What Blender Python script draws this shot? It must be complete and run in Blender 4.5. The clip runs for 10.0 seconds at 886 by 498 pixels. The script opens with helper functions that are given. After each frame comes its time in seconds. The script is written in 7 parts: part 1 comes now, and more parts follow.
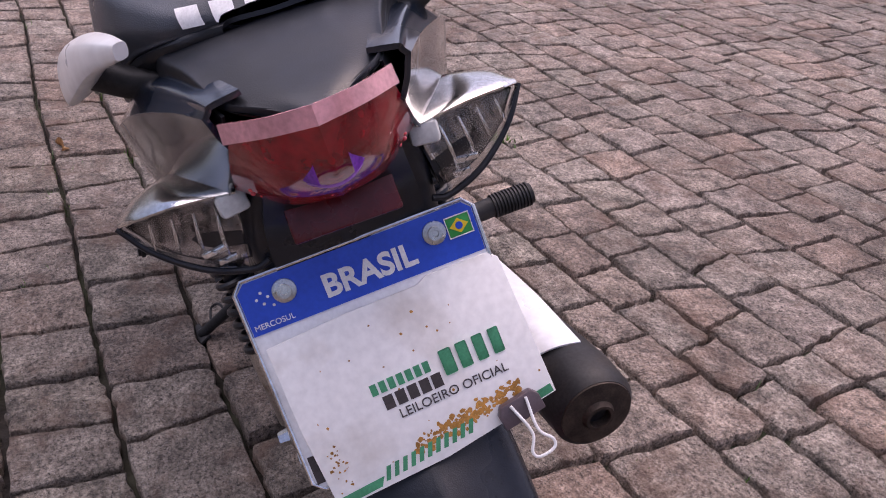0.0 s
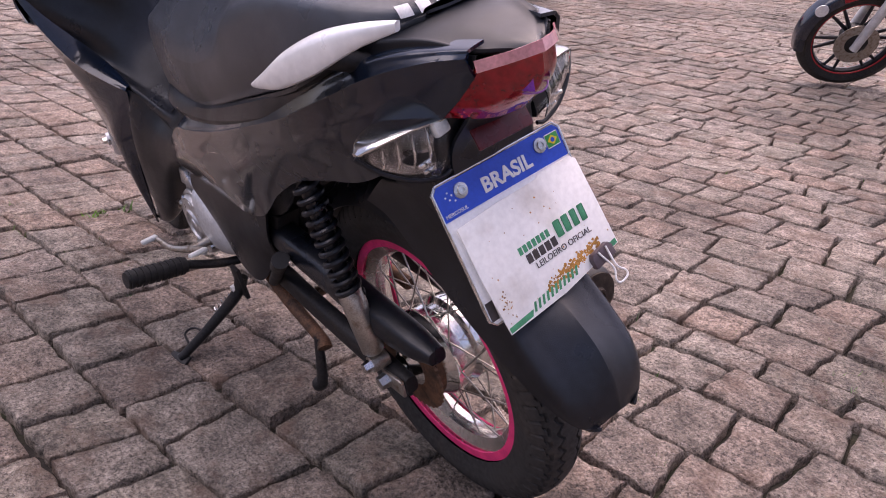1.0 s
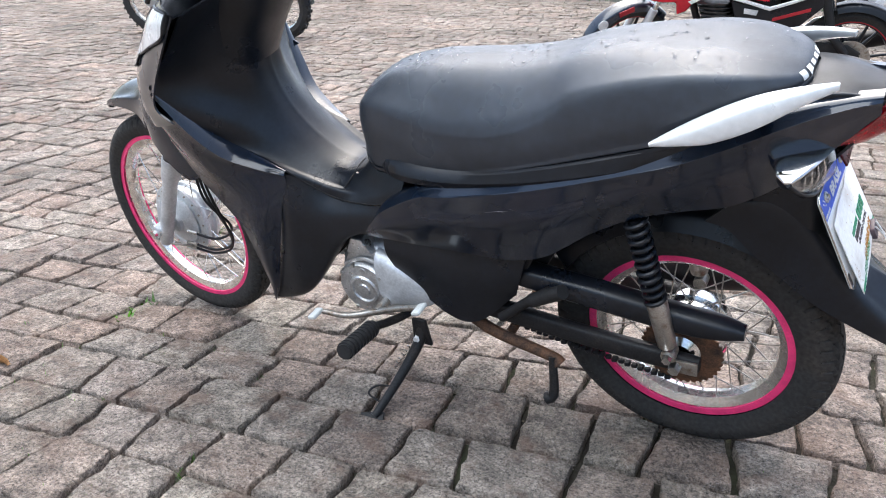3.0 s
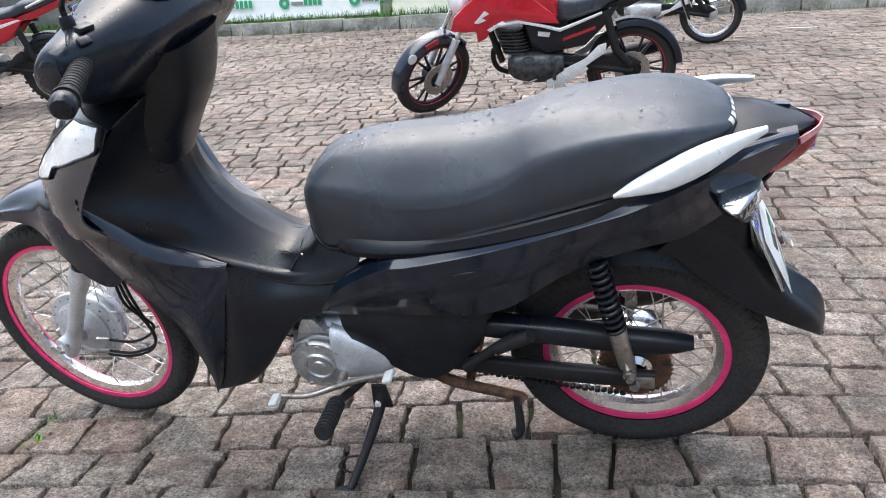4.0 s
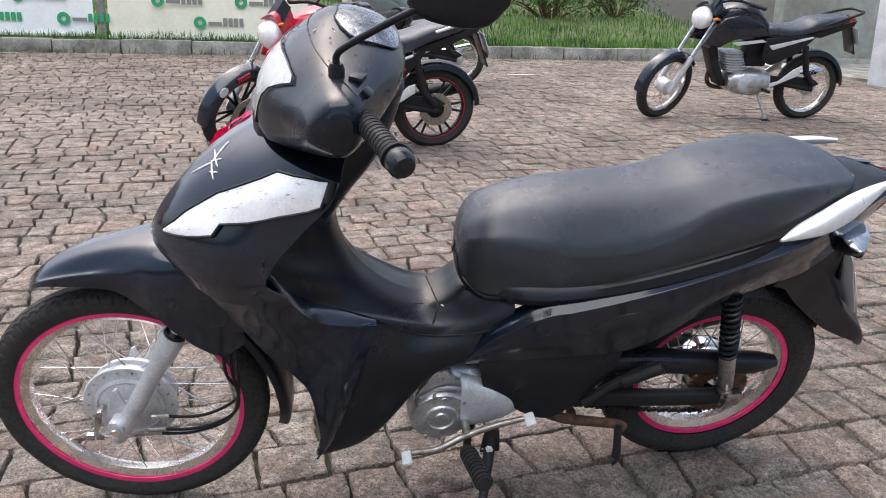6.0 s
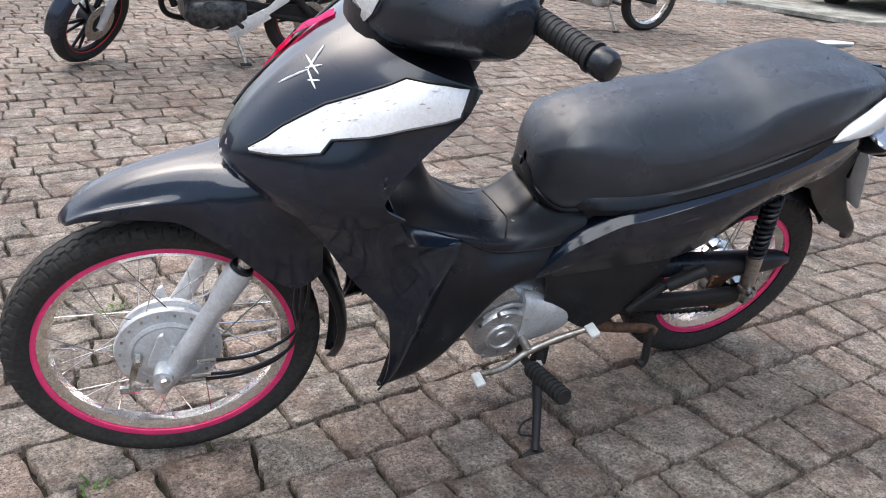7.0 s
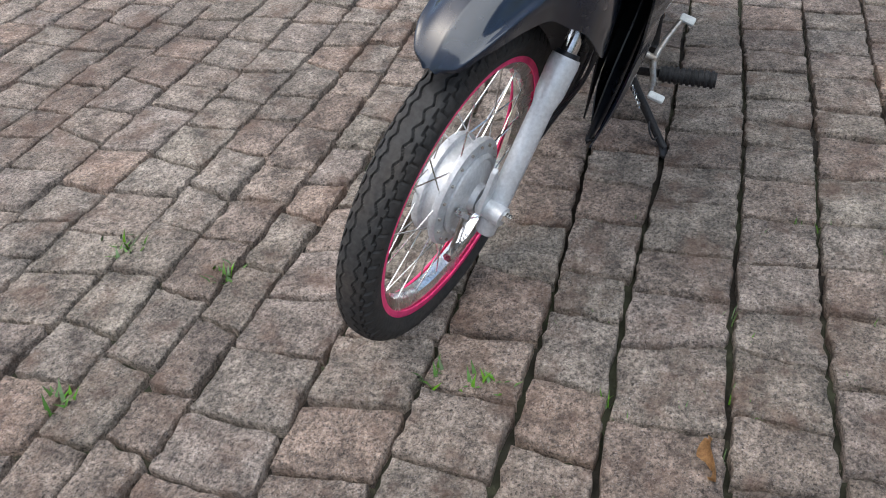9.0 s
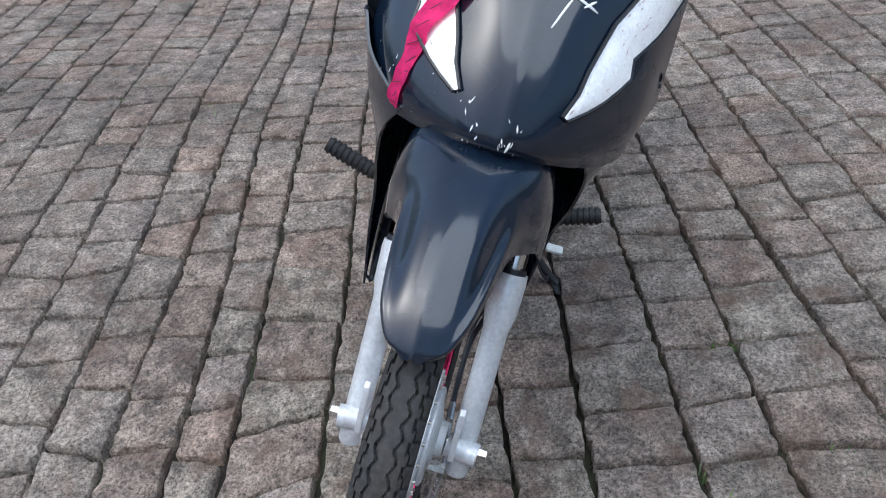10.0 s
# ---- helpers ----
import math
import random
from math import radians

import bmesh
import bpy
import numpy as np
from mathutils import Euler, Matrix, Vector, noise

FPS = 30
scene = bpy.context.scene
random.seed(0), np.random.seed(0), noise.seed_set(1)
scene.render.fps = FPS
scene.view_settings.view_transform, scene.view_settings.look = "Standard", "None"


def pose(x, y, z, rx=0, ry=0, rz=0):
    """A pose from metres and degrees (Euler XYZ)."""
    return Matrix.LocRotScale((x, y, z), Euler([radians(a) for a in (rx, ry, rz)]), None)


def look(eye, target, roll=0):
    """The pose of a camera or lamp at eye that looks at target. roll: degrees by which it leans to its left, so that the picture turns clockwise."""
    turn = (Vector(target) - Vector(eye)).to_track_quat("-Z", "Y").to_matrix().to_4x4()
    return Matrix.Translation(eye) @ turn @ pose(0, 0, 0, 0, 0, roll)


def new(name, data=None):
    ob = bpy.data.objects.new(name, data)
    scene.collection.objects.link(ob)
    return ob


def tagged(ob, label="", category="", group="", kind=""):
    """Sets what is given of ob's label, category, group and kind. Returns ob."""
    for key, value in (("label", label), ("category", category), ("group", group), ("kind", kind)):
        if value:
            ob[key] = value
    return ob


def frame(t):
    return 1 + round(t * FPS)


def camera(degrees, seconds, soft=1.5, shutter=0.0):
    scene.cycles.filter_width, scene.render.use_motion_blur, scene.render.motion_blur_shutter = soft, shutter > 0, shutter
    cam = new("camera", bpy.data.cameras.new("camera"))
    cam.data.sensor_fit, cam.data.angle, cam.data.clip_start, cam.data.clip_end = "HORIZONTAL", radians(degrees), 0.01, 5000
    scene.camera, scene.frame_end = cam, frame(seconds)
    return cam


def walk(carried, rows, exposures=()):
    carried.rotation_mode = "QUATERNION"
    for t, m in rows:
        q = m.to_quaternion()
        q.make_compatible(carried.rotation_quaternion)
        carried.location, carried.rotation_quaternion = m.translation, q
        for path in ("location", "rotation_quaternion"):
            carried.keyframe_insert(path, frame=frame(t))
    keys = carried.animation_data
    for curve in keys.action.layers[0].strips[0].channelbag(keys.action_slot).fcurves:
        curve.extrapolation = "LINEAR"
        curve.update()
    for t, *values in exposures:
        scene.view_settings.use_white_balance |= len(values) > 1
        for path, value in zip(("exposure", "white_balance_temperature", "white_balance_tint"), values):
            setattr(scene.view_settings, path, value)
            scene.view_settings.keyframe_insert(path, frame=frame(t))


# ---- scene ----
cam = camera(57.3, 10.0, soft=1.0)
PATH = [
    (0, (-0.658, 0.312, 0.895), (0.932, -0.394, -0.091), 7.6),
    (0.2, (-0.752, 0.403, 0.909), (0.780, -0.496, -0.010), 5.9),
    (0.3, (-0.814, 0.472, 0.925), (0.695, -0.495, 0.036), 4.7),
    (0.5, (-0.838, 0.565, 0.910), (0.663, -0.441, 0.054), 4.0),
    (0.7, (-0.844, 0.651, 0.887), (0.651, -0.410, 0.089), 4.9),
    (0.8, (-0.829, 0.693, 0.871), (0.645, -0.426, 0.113), 5.5),
    (1, (-0.786, 0.760, 0.838), (0.605, -0.469, 0.093), 6.1),
    (1.2, (-0.747, 0.832, 0.821), (0.558, -0.480, 0.062), 5.3),
    (1.3, (-0.725, 0.873, 0.816), (0.554, -0.485, 0.094), 5.8),
    (1.5, (-0.690, 0.960, 0.825), (0.479, -0.555, 0.244), 7.8),
    (1.7, (-0.641, 1.069, 0.830), (0.382, -0.549, 0.251), 7.2),
    (1.8, (-0.620, 1.103, 0.834), (0.377, -0.509, 0.196), 4.9),
    (2, (-0.568, 1.190, 0.838), (0.403, -0.423, 0.164), 4.0),
    (2.2, (-0.500, 1.263, 0.835), (0.476, -0.337, 0.137), 3.6),
    (2.3, (-0.454, 1.292, 0.840), (0.519, -0.299, 0.120), 3.1),
    (2.5, (-0.358, 1.347, 0.828), (0.607, -0.227, 0.059), 0.9),
    (2.7, (-0.311, 1.396, 0.825), (0.655, -0.188, 0.078), 1.3),
    (2.8, (-0.284, 1.421, 0.834), (0.667, -0.182, 0.110), 1.9),
    (3, (-0.224, 1.467, 0.865), (0.645, -0.217, 0.226), 1.9),
    (3.2, (-0.180, 1.527, 0.907), (0.572, -0.224, 0.300), 1.1),
    (4.3, (0.148, 1.603, 0.964), (0.491, -0.284, 0.398), -2.6),
    (4.5, (0.218, 1.599, 0.971), (0.530, -0.310, 0.462), -1.2),
    (4.7, (0.294, 1.636, 0.989), (0.514, -0.300, 0.541), -0.8),
    (4.8, (0.365, 1.670, 1.005), (0.514, -0.271, 0.548), -1.2),
    (5, (0.459, 1.672, 0.999), (0.535, -0.265, 0.505), -2.1),
    (5.2, (0.552, 1.664, 0.982), (0.583, -0.269, 0.473), -1.4),
    (6.3, (1.071, 1.589, 1.024), (0.551, -0.259, 0.466), 1.8),
    (6.5, (1.164, 1.553, 1.006), (0.587, -0.269, 0.416), 2.4),
    (6.7, (1.250, 1.519, 0.990), (0.604, -0.276, 0.390), 3.1),
    (6.8, (1.282, 1.468, 0.979), (0.555, -0.285, 0.346), 3.2),
    (7, (1.369, 1.411, 0.972), (0.567, -0.279, 0.266), 2.8),
    (7.2, (1.462, 1.346, 0.962), (0.580, -0.281, 0.204), 2.1),
    (7.3, (1.519, 1.310, 0.965), (0.564, -0.275, 0.205), 2.4),
    (7.5, (1.641, 1.258, 0.974), (0.548, -0.251, 0.247), 1.8),
    (7.7, (1.744, 1.200, 0.971), (0.635, -0.253, 0.160), -0.9),
    (7.8, (1.805, 1.164, 0.963), (0.690, -0.265, 0.117), -1.4),
    (8, (1.902, 1.071, 0.949), (0.769, -0.312, 0.053), -1.7),
    (8.2, (1.984, 0.925, 0.918), (0.767, -0.339, -0.041), -1.0),
    (8.3, (2.023, 0.879, 0.930), (0.798, -0.321, -0.099), -1.4),
    (8.5, (2.088, 0.762, 0.932), (0.843, -0.360, -0.159), -2.9),
    (8.7, (2.139, 0.642, 0.943), (0.807, -0.373, -0.150), -3.4),
    (8.8, (2.176, 0.587, 0.944), (0.792, -0.339, -0.165), -3.7),
    (9, (2.214, 0.503, 0.952), (0.797, -0.255, -0.239), -5.6),
    (9.2, (2.209, 0.441, 0.977), (0.786, -0.211, -0.268), -6.3),
    (9.3, (2.203, 0.402, 0.977), (0.750, -0.199, -0.258), -6.1),
    (9.5, (2.157, 0.346, 0.997), (0.682, -0.195, -0.241), -7.5),
    (9.7, (2.094, 0.288, 1.025), (0.577, -0.144, -0.204), -7.5),
    (9.8, (2.059, 0.258, 1.054), (0.515, -0.113, -0.164), -7.1),
    (10, (2.011, 0.232, 1.104), (0.386, -0.061, -0.025), -7.4),
]
EXPOSURES = [
    (0.0, 0.58, 6390, 32), (0.5, 0.62, 6540, 38), (1.0, 0.88, 6590, 33), (1.5, 1.04, 6290, 18), (2.0, 1.26, 6140, 13), (2.5, 1.55, 6090, 8), (3.0, 1.53, 5960, 7),
    (4.5, 1.14, 6040, 7), (5.2, 1.00, 6220, 9), (6.5, 0.96, 6240, 11), (7.0, 1.10, 6150, 9), (7.5, 1.22, 6090, 7), (8.0, 1.10, 6190, 8), (8.5, 0.74, 6140, 8), (9.0, 0.76, 6040, 7), (9.5, 0.66, 5790, 5), (10.0, 0.62, 5540, 5),
]
walk(cam, [(t, look(eye, target, roll)) for t, eye, target, roll in PATH], EXPOSURES)
from mathutils.bvhtree import BVHTree


# ---- daylight: bright overcast sky, soft high sun ----
world = bpy.data.worlds.new("overcast")
scene.world = world
world.use_nodes = True
wn = world.node_tree
sky = wn.nodes.new("ShaderNodeTexSky")
sky.sky_type, sky.sun_disc = "NISHITA", False
sky.sun_elevation, sky.sun_rotation = radians(64), radians(150)
sky.air_density, sky.dust_density, sky.ozone_density = 1.0, 6.0, 1.0
cloud = wn.nodes.new("ShaderNodeHueSaturation")
cloud.inputs["Saturation"].default_value = 0.90
wn.links.new(sky.outputs[0], cloud.inputs["Color"])
wn.links.new(cloud.outputs[0], wn.nodes["Background"].inputs[0])
wn.nodes["Background"].inputs[1].default_value = 0.13
sun = new("sun", bpy.data.lights.new("sun", "SUN"))
sun.data.energy, sun.data.angle, sun.data.color = 1.45, radians(64), (1.0, 0.965, 0.91)
sun.matrix_world = look((1.2, 2.5, 5.6), (0, 0, 0))


# ---- materials ----
def material(name, color, rough=0.5, metal=0.0, vary=0.25, scale=18.0, bump=0.0, bump_scale=300.0, coat=0.0,
             rough_vary=0.12, coat_ior=1.5, coat_rough=0.04, second=None, spots=0.5, transmission=0.0, ior=1.45, where="object", random_by="", specular=0.5, macro=0.0):
    """A surface: base colour varied at two scales, roughness broken up, fine relief."""
    m = bpy.data.materials.new(name)
    m.use_nodes = True
    n, link = m.node_tree.nodes, m.node_tree.links.new
    b = n["Principled BSDF"]
    b.inputs["Metallic"].default_value = metal
    b.inputs["Coat Weight"].default_value = coat
    b.inputs["Coat Roughness"].default_value = coat_rough
    b.inputs["Coat IOR"].default_value = coat_ior
    b.inputs["Transmission Weight"].default_value = transmission
    b.inputs["IOR"].default_value = ior
    b.inputs["Specular IOR Level"].default_value = specular
    if where == "object":
        place = n.new("ShaderNodeTexCoord").outputs["Object"]
    else:
        place = n.new("ShaderNodeNewGeometry").outputs["Position"]
    big, fine = n.new("ShaderNodeTexNoise"), n.new("ShaderNodeTexNoise")
    for node, s, d in ((big, scale, 5.0), (fine, scale * 9, 3.0)):
        node.inputs["Scale"].default_value, node.inputs["Detail"].default_value = s, d
        link(place, node.inputs["Vector"])
    blend = n.new("ShaderNodeMix")
    blend.data_type = "RGBA"
    dark = second or [c * (1 - vary) for c in color]
    light = [min(1.0, c * (1 + vary * 0.6)) for c in color]
    blend.inputs[6].default_value, blend.inputs[7].default_value = (*light, 1), (*dark, 1)
    ramp = n.new("ShaderNodeMapRange")
    ramp.inputs["From Min"].default_value, ramp.inputs["From Max"].default_value = spots - 0.13, spots + 0.17
    link(big.outputs["Fac"], ramp.inputs["Value"])
    link(ramp.outputs[0], blend.inputs[0])
    out = blend.outputs[2]
    grit = n.new("ShaderNodeMapRange")
    grit.inputs["To Min"].default_value, grit.inputs["To Max"].default_value = 1 - vary * 0.7, 1 + vary * 0.7
    grit.inputs["From Min"].default_value, grit.inputs["From Max"].default_value = 0.3, 0.7
    link(fine.outputs["Fac"], grit.inputs["Value"])
    times = n.new("ShaderNodeVectorMath")
    times.operation = "SCALE"
    link(out, times.inputs[0])
    link(grit.outputs[0], times.inputs["Scale"])
    out = times.outputs[0]
    if macro:
        wide = n.new("ShaderNodeTexNoise")
        wide.inputs["Scale"].default_value, wide.inputs["Detail"].default_value = 1.1, 3.0
        link(place, wide.inputs["Vector"])
        cloudy = n.new("ShaderNodeMapRange")
        cloudy.inputs["From Min"].default_value, cloudy.inputs["From Max"].default_value = 0.35, 0.65
        cloudy.inputs["To Min"].default_value, cloudy.inputs["To Max"].default_value = 1 - macro, 1 + macro * 0.5
        link(wide.outputs["Fac"], cloudy.inputs["Value"])
        soaked = n.new("ShaderNodeVectorMath")
        soaked.operation = "SCALE"
        link(out, soaked.inputs[0])
        link(cloudy.outputs[0], soaked.inputs["Scale"])
        out = soaked.outputs[0]
    if random_by:
        if random_by == "island":
            chance = n.new("ShaderNodeNewGeometry").outputs["Random Per Island"]
        else:
            chance = n.new("ShaderNodeObjectInfo").outputs["Random"]
        shift = n.new("ShaderNodeHueSaturation")
        for key, lo, hi in (("Value", 0.80, 1.20), ("Saturation", 0.6, 1.3), ("Hue", 0.492, 0.508)):
            span = n.new("ShaderNodeMapRange")
            span.inputs["To Min"].default_value, span.inputs["To Max"].default_value = lo, hi
            if key == "Value":
                link(chance, span.inputs["Value"])
            else:
                other = n.new("ShaderNodeMath")
                other.operation, other.inputs[1].default_value = "MULTIPLY", 7.31 if key == "Hue" else 13.7
                wrap = n.new("ShaderNodeMath")
                wrap.operation = "FRACT"
                link(chance, other.inputs[0])
                link(other.outputs[0], wrap.inputs[0])
                link(wrap.outputs[0], span.inputs["Value"])
            link(span.outputs[0], shift.inputs[key])
        link(out, shift.inputs["Color"])
        out = shift.outputs[0]
    link(out, b.inputs["Base Color"])
    gloss = n.new("ShaderNodeMapRange")
    gloss.inputs["From Min"].default_value, gloss.inputs["From Max"].default_value = 0.3, 0.7
    gloss.inputs["To Min"].default_value = max(0.02, rough - rough_vary)
    gloss.inputs["To Max"].default_value = min(1.0, rough + rough_vary)
    link(big.outputs["Fac"], gloss.inputs["Value"])
    link(gloss.outputs[0], b.inputs["Roughness"])
    if bump:
        relief = n.new("ShaderNodeTexNoise")
        relief.inputs["Scale"].default_value, relief.inputs["Detail"].default_value = bump_scale, 6.0
        link(place, relief.inputs["Vector"])
        bumps = n.new("ShaderNodeBump")
        bumps.inputs["Strength"].default_value, bumps.inputs["Distance"].default_value = 1.0, bump
        link(relief.outputs["Fac"], bumps.inputs["Height"])
        link(bumps.outputs[0], b.inputs["Normal"])
    return m




def hewn_stone(name, random_by):
    """Grey-brown porphyry: crystal grains, pale and dark specks, faint stains, every stone a little different."""
    m = bpy.data.materials.new(name)
    m.use_nodes = True
    n, link = m.node_tree.nodes, m.node_tree.links.new
    b = n["Principled BSDF"]
    b.inputs["Roughness"].default_value = 0.78
    b.inputs["Specular IOR Level"].default_value = 0.35
    place = n.new("ShaderNodeNewGeometry").outputs["Position"]

    def noise_at(scale, detail, rough, lo, hi, a, z):
        t, r = n.new("ShaderNodeTexNoise"), n.new("ShaderNodeMapRange")
        t.inputs["Scale"].default_value, t.inputs["Detail"].default_value, t.inputs["Roughness"].default_value = scale, detail, rough
        link(place, t.inputs["Vector"])
        for key, v in (("From Min", lo), ("From Max", hi), ("To Min", a), ("To Max", z)):
            r.inputs[key].default_value = v
        link(t.outputs["Fac"], r.inputs["Value"])
        return r.outputs[0], t.outputs["Fac"]

    def mix(fac, a, c):
        x = n.new("ShaderNodeMix")
        x.data_type = "RGBA"
        link(fac, x.inputs[0])
        for k, v in ((6, a), (7, c)):
            if isinstance(v, tuple):
                x.inputs[k].default_value = (*v, 1)
            else:
                link(v, x.inputs[k])
        return x.outputs[2]

    def scaled(col, fac):
        x = n.new("ShaderNodeVectorMath")
        x.operation = "SCALE"
        link(col, x.inputs[0])
        link(fac, x.inputs["Scale"])
        return x.outputs[0]

    if random_by == "island":
        chance = n.new("ShaderNodeNewGeometry").outputs["Random Per Island"]
    else:
        chance = n.new("ShaderNodeObjectInfo").outputs["Random"]
    tint = n.new("ShaderNodeValToRGB")
    cr = tint.color_ramp
    cr.elements[0].position, cr.elements[0].color = 0.0, (0.203, 0.167, 0.138, 1)
    cr.elements[1].position, cr.elements[1].color = 1.0, (0.266, 0.222, 0.190, 1)
    for p, c in ((0.12, (0.249, 0.197, 0.161, 1)), (0.25, (0.252, 0.206, 0.170, 1)), (0.38, (0.241, 0.211, 0.172, 1)), (0.5, (0.211, 0.170, 0.142, 1)), (0.62, (0.277, 0.209, 0.165, 1)), (0.72, (0.260, 0.224, 0.188, 1)), (0.88, (0.233, 0.198, 0.165, 1))):
        e = cr.elements.new(p)
        e.color = c
    link(chance, tint.inputs[0])
    col = tint.outputs[0]
    grain, _ = noise_at(130.0, 4.0, 0.8, 0.36, 0.64, 0.34, 1.70)
    col = scaled(col, grain)
    specks, _ = noise_at(380.0, 1.5, 0.5, 0.58, 0.68, 0.0, 0.55)
    col = mix(specks, col, (0.46, 0.42, 0.40))
    pits, _ = noise_at(210.0, 3.0, 0.6, 0.33, 0.43, 0.28, 1.0)
    col = scaled(col, pits)
    blotch, _ = noise_at(17.0, 7.0, 0.78, 0.36, 0.64, 0.40, 1.50)
    col = scaled(col, blotch)
    damp, _ = noise_at(1.3, 5.0, 0.65, 0.36, 0.60, 0.60, 1.10)
    col = scaled(col, damp)
    lichen, _ = noise_at(5.0, 6.0, 0.7, 0.62, 0.72, 0.0, 0.35)
    col = mix(lichen, col, (0.17, 0.135, 0.105))
    rusty, _ = noise_at(9.0, 5.0, 0.7, 0.50, 0.66, 0.0, 0.62)
    col = mix(rusty, col, (0.135, 0.082, 0.058))
    link(col, b.inputs["Base Color"])
    _, coarse = noise_at(55.0, 9.0, 0.74, 0, 1, 0, 1)
    bumps = n.new("ShaderNodeBump")
    bumps.inputs["Strength"].default_value, bumps.inputs["Distance"].default_value = 1.0, 0.0105
    link(coarse, bumps.inputs["Height"])
    _, lumps = noise_at(16.0, 5.0, 0.62, 0, 1, 0, 1)
    hewn = n.new("ShaderNodeBump")
    hewn.inputs["Strength"].default_value, hewn.inputs["Distance"].default_value = 1.0, 0.026
    link(lumps, hewn.inputs["Height"])
    link(hewn.outputs[0], bumps.inputs["Normal"])
    link(bumps.outputs[0], b.inputs["Normal"])
    return m


paver = hewn_stone("paver", "object")
paver_far = hewn_stone("paver_far", "island")
soil = material("joint_soil", (0.014, 0.011, 0.008), 0.95, vary=0.5, scale=3.0, bump=0.004, bump_scale=120, where="world",
                second=(0.05, 0.06, 0.03), spots=0.56)
gloss_black = material("black_paint", (0.0045, 0.0100, 0.0220), 0.26, vary=0.25, scale=7, coat=1.0, coat_ior=1.5, coat_rough=0.09, rough_vary=0.08, specular=0.25)
satin_black = material("black_plastic", (0.0080, 0.0100, 0.0145), 0.34, vary=0.35, scale=12, bump=0.0002, bump_scale=900, rough_vary=0.12, specular=0.5)
worn_black = material("dusty_black_metal", (0.013, 0.013, 0.014), 0.5, vary=0.5, scale=30, second=(0.036, 0.030, 0.026), spots=0.64, specular=0.3)
vinyl = material("seat_vinyl", (0.031, 0.038, 0.050), 0.34, vary=0.25, scale=6, bump=0.0004, bump_scale=1400, rough_vary=0.14, specular=0.75)
rubber = material("tyre_rubber", (0.030, 0.0295, 0.029), 0.72, vary=0.4, scale=14, second=(0.055, 0.048, 0.042), spots=0.6, bump=0.0003, bump_scale=700, specular=0.25)
grip_rubber = material("grip_rubber", (0.016, 0.016, 0.017), 0.6, vary=0.3, scale=40, bump=0.0003, bump_scale=900)
chrome = material("chrome", (0.72, 0.72, 0.71), 0.16, 1.0, vary=0.2, scale=30, rough_vary=0.1)
rim_metal = material("rim_chrome", (0.76, 0.75, 0.73), 0.24, 1.0, vary=0.3, scale=22, second=(0.50, 0.47, 0.43), spots=0.66)
alloy = material("grey_alloy", (0.62, 0.64, 0.66), 0.42, 0.4, vary=0.16, scale=20, bump=0.0002, bump_scale=800)
cast = material("cast_aluminium", (0.55, 0.55, 0.55), 0.36, 0.8, vary=0.25, scale=26, bump=0.0004, bump_scale=500)
rust = material("rusty_steel", (0.13, 0.065, 0.035), 0.8, 0.25, vary=0.5, scale=40, second=(0.06, 0.04, 0.03), bump=0.0006, bump_scale=400)
steel = material("dull_steel", (0.36, 0.34, 0.31), 0.42, 0.9, vary=0.35, scale=60, second=(0.2, 0.14, 0.09), spots=0.6)
pink = material("pink_stripe", (0.90, 0.055, 0.21), 0.45, vary=0.12, scale=30)
silver_paint = material("silver_paint", (0.76, 0.77, 0.77), 0.34, 0.25, vary=0.1, scale=9, coat=0.3)
white_plastic = material("pale_plastic", (0.62, 0.64, 0.62), 0.5, vary=0.12, scale=40)
bright_lens = material("frosted_lens", (0.95, 0.95, 0.96), 0.25, 0.15, vary=0.10, scale=25, rough_vary=0.12, bump=0.0004, bump_scale=70, coat=0.8)
red_lens = material("red_lens", (0.50, 0.014, 0.026), 0.08, vary=0.3, scale=14, transmission=0.5, coat=0.5)
clear_lens = material("clear_lens", (0.93, 0.94, 0.95), 0.06, vary=0.03, scale=20, transmission=1.0, ior=1.3, rough_vary=0.03)
lamp_mirror = material("lamp_reflector", (0.80, 0.81, 0.82), 0.13, 1.0, vary=0.2, scale=60, bump=0.0004, bump_scale=90, rough_vary=0.06)
amber = material("amber_bulb", (0.8, 0.25, 0.03), 0.3, vary=0.1, scale=50)
plate_white = material("plate_white", (0.82, 0.83, 0.84), 0.4, vary=0.08, scale=30)
plate_blue = material("plate_blue", (0.02, 0.08, 0.55), 0.38, vary=0.1, scale=30)
card_white = material("weathered_card", (0.88, 0.87, 0.84), 0.6, vary=0.08, scale=18, second=(0.62, 0.57, 0.50), spots=0.66)
card_rust = material("rust_stain", (0.42, 0.20, 0.04), 0.75, vary=0.4, scale=70)
ink_green = material("green_ink", (0.05, 0.28, 0.14), 0.55, vary=0.2, scale=60)
ink_dark = material("dark_ink", (0.06, 0.05, 0.05), 0.6, vary=0.2, scale=60)
ink_white = material("white_ink", (0.78, 0.78, 0.77), 0.5, vary=0.12, scale=80)
flag_green = material("flag_green", (0.02, 0.30, 0.06), 0.5, vary=0.1, scale=60)
flag_yellow = material("flag_yellow", (0.75, 0.55, 0.02), 0.5, vary=0.1, scale=60)
ribbon_pink = material("ribbon_cloth", (0.82, 0.03, 0.22), 0.75, vary=0.2, scale=60, bump=0.0006, bump_scale=600)
scratch_white = material("bare_scratch", (0.82, 0.83, 0.84), 0.6, vary=0.15, scale=90)
screw_steel = material("screw_steel", (0.55, 0.55, 0.53), 0.3, 1.0, vary=0.2, scale=80)


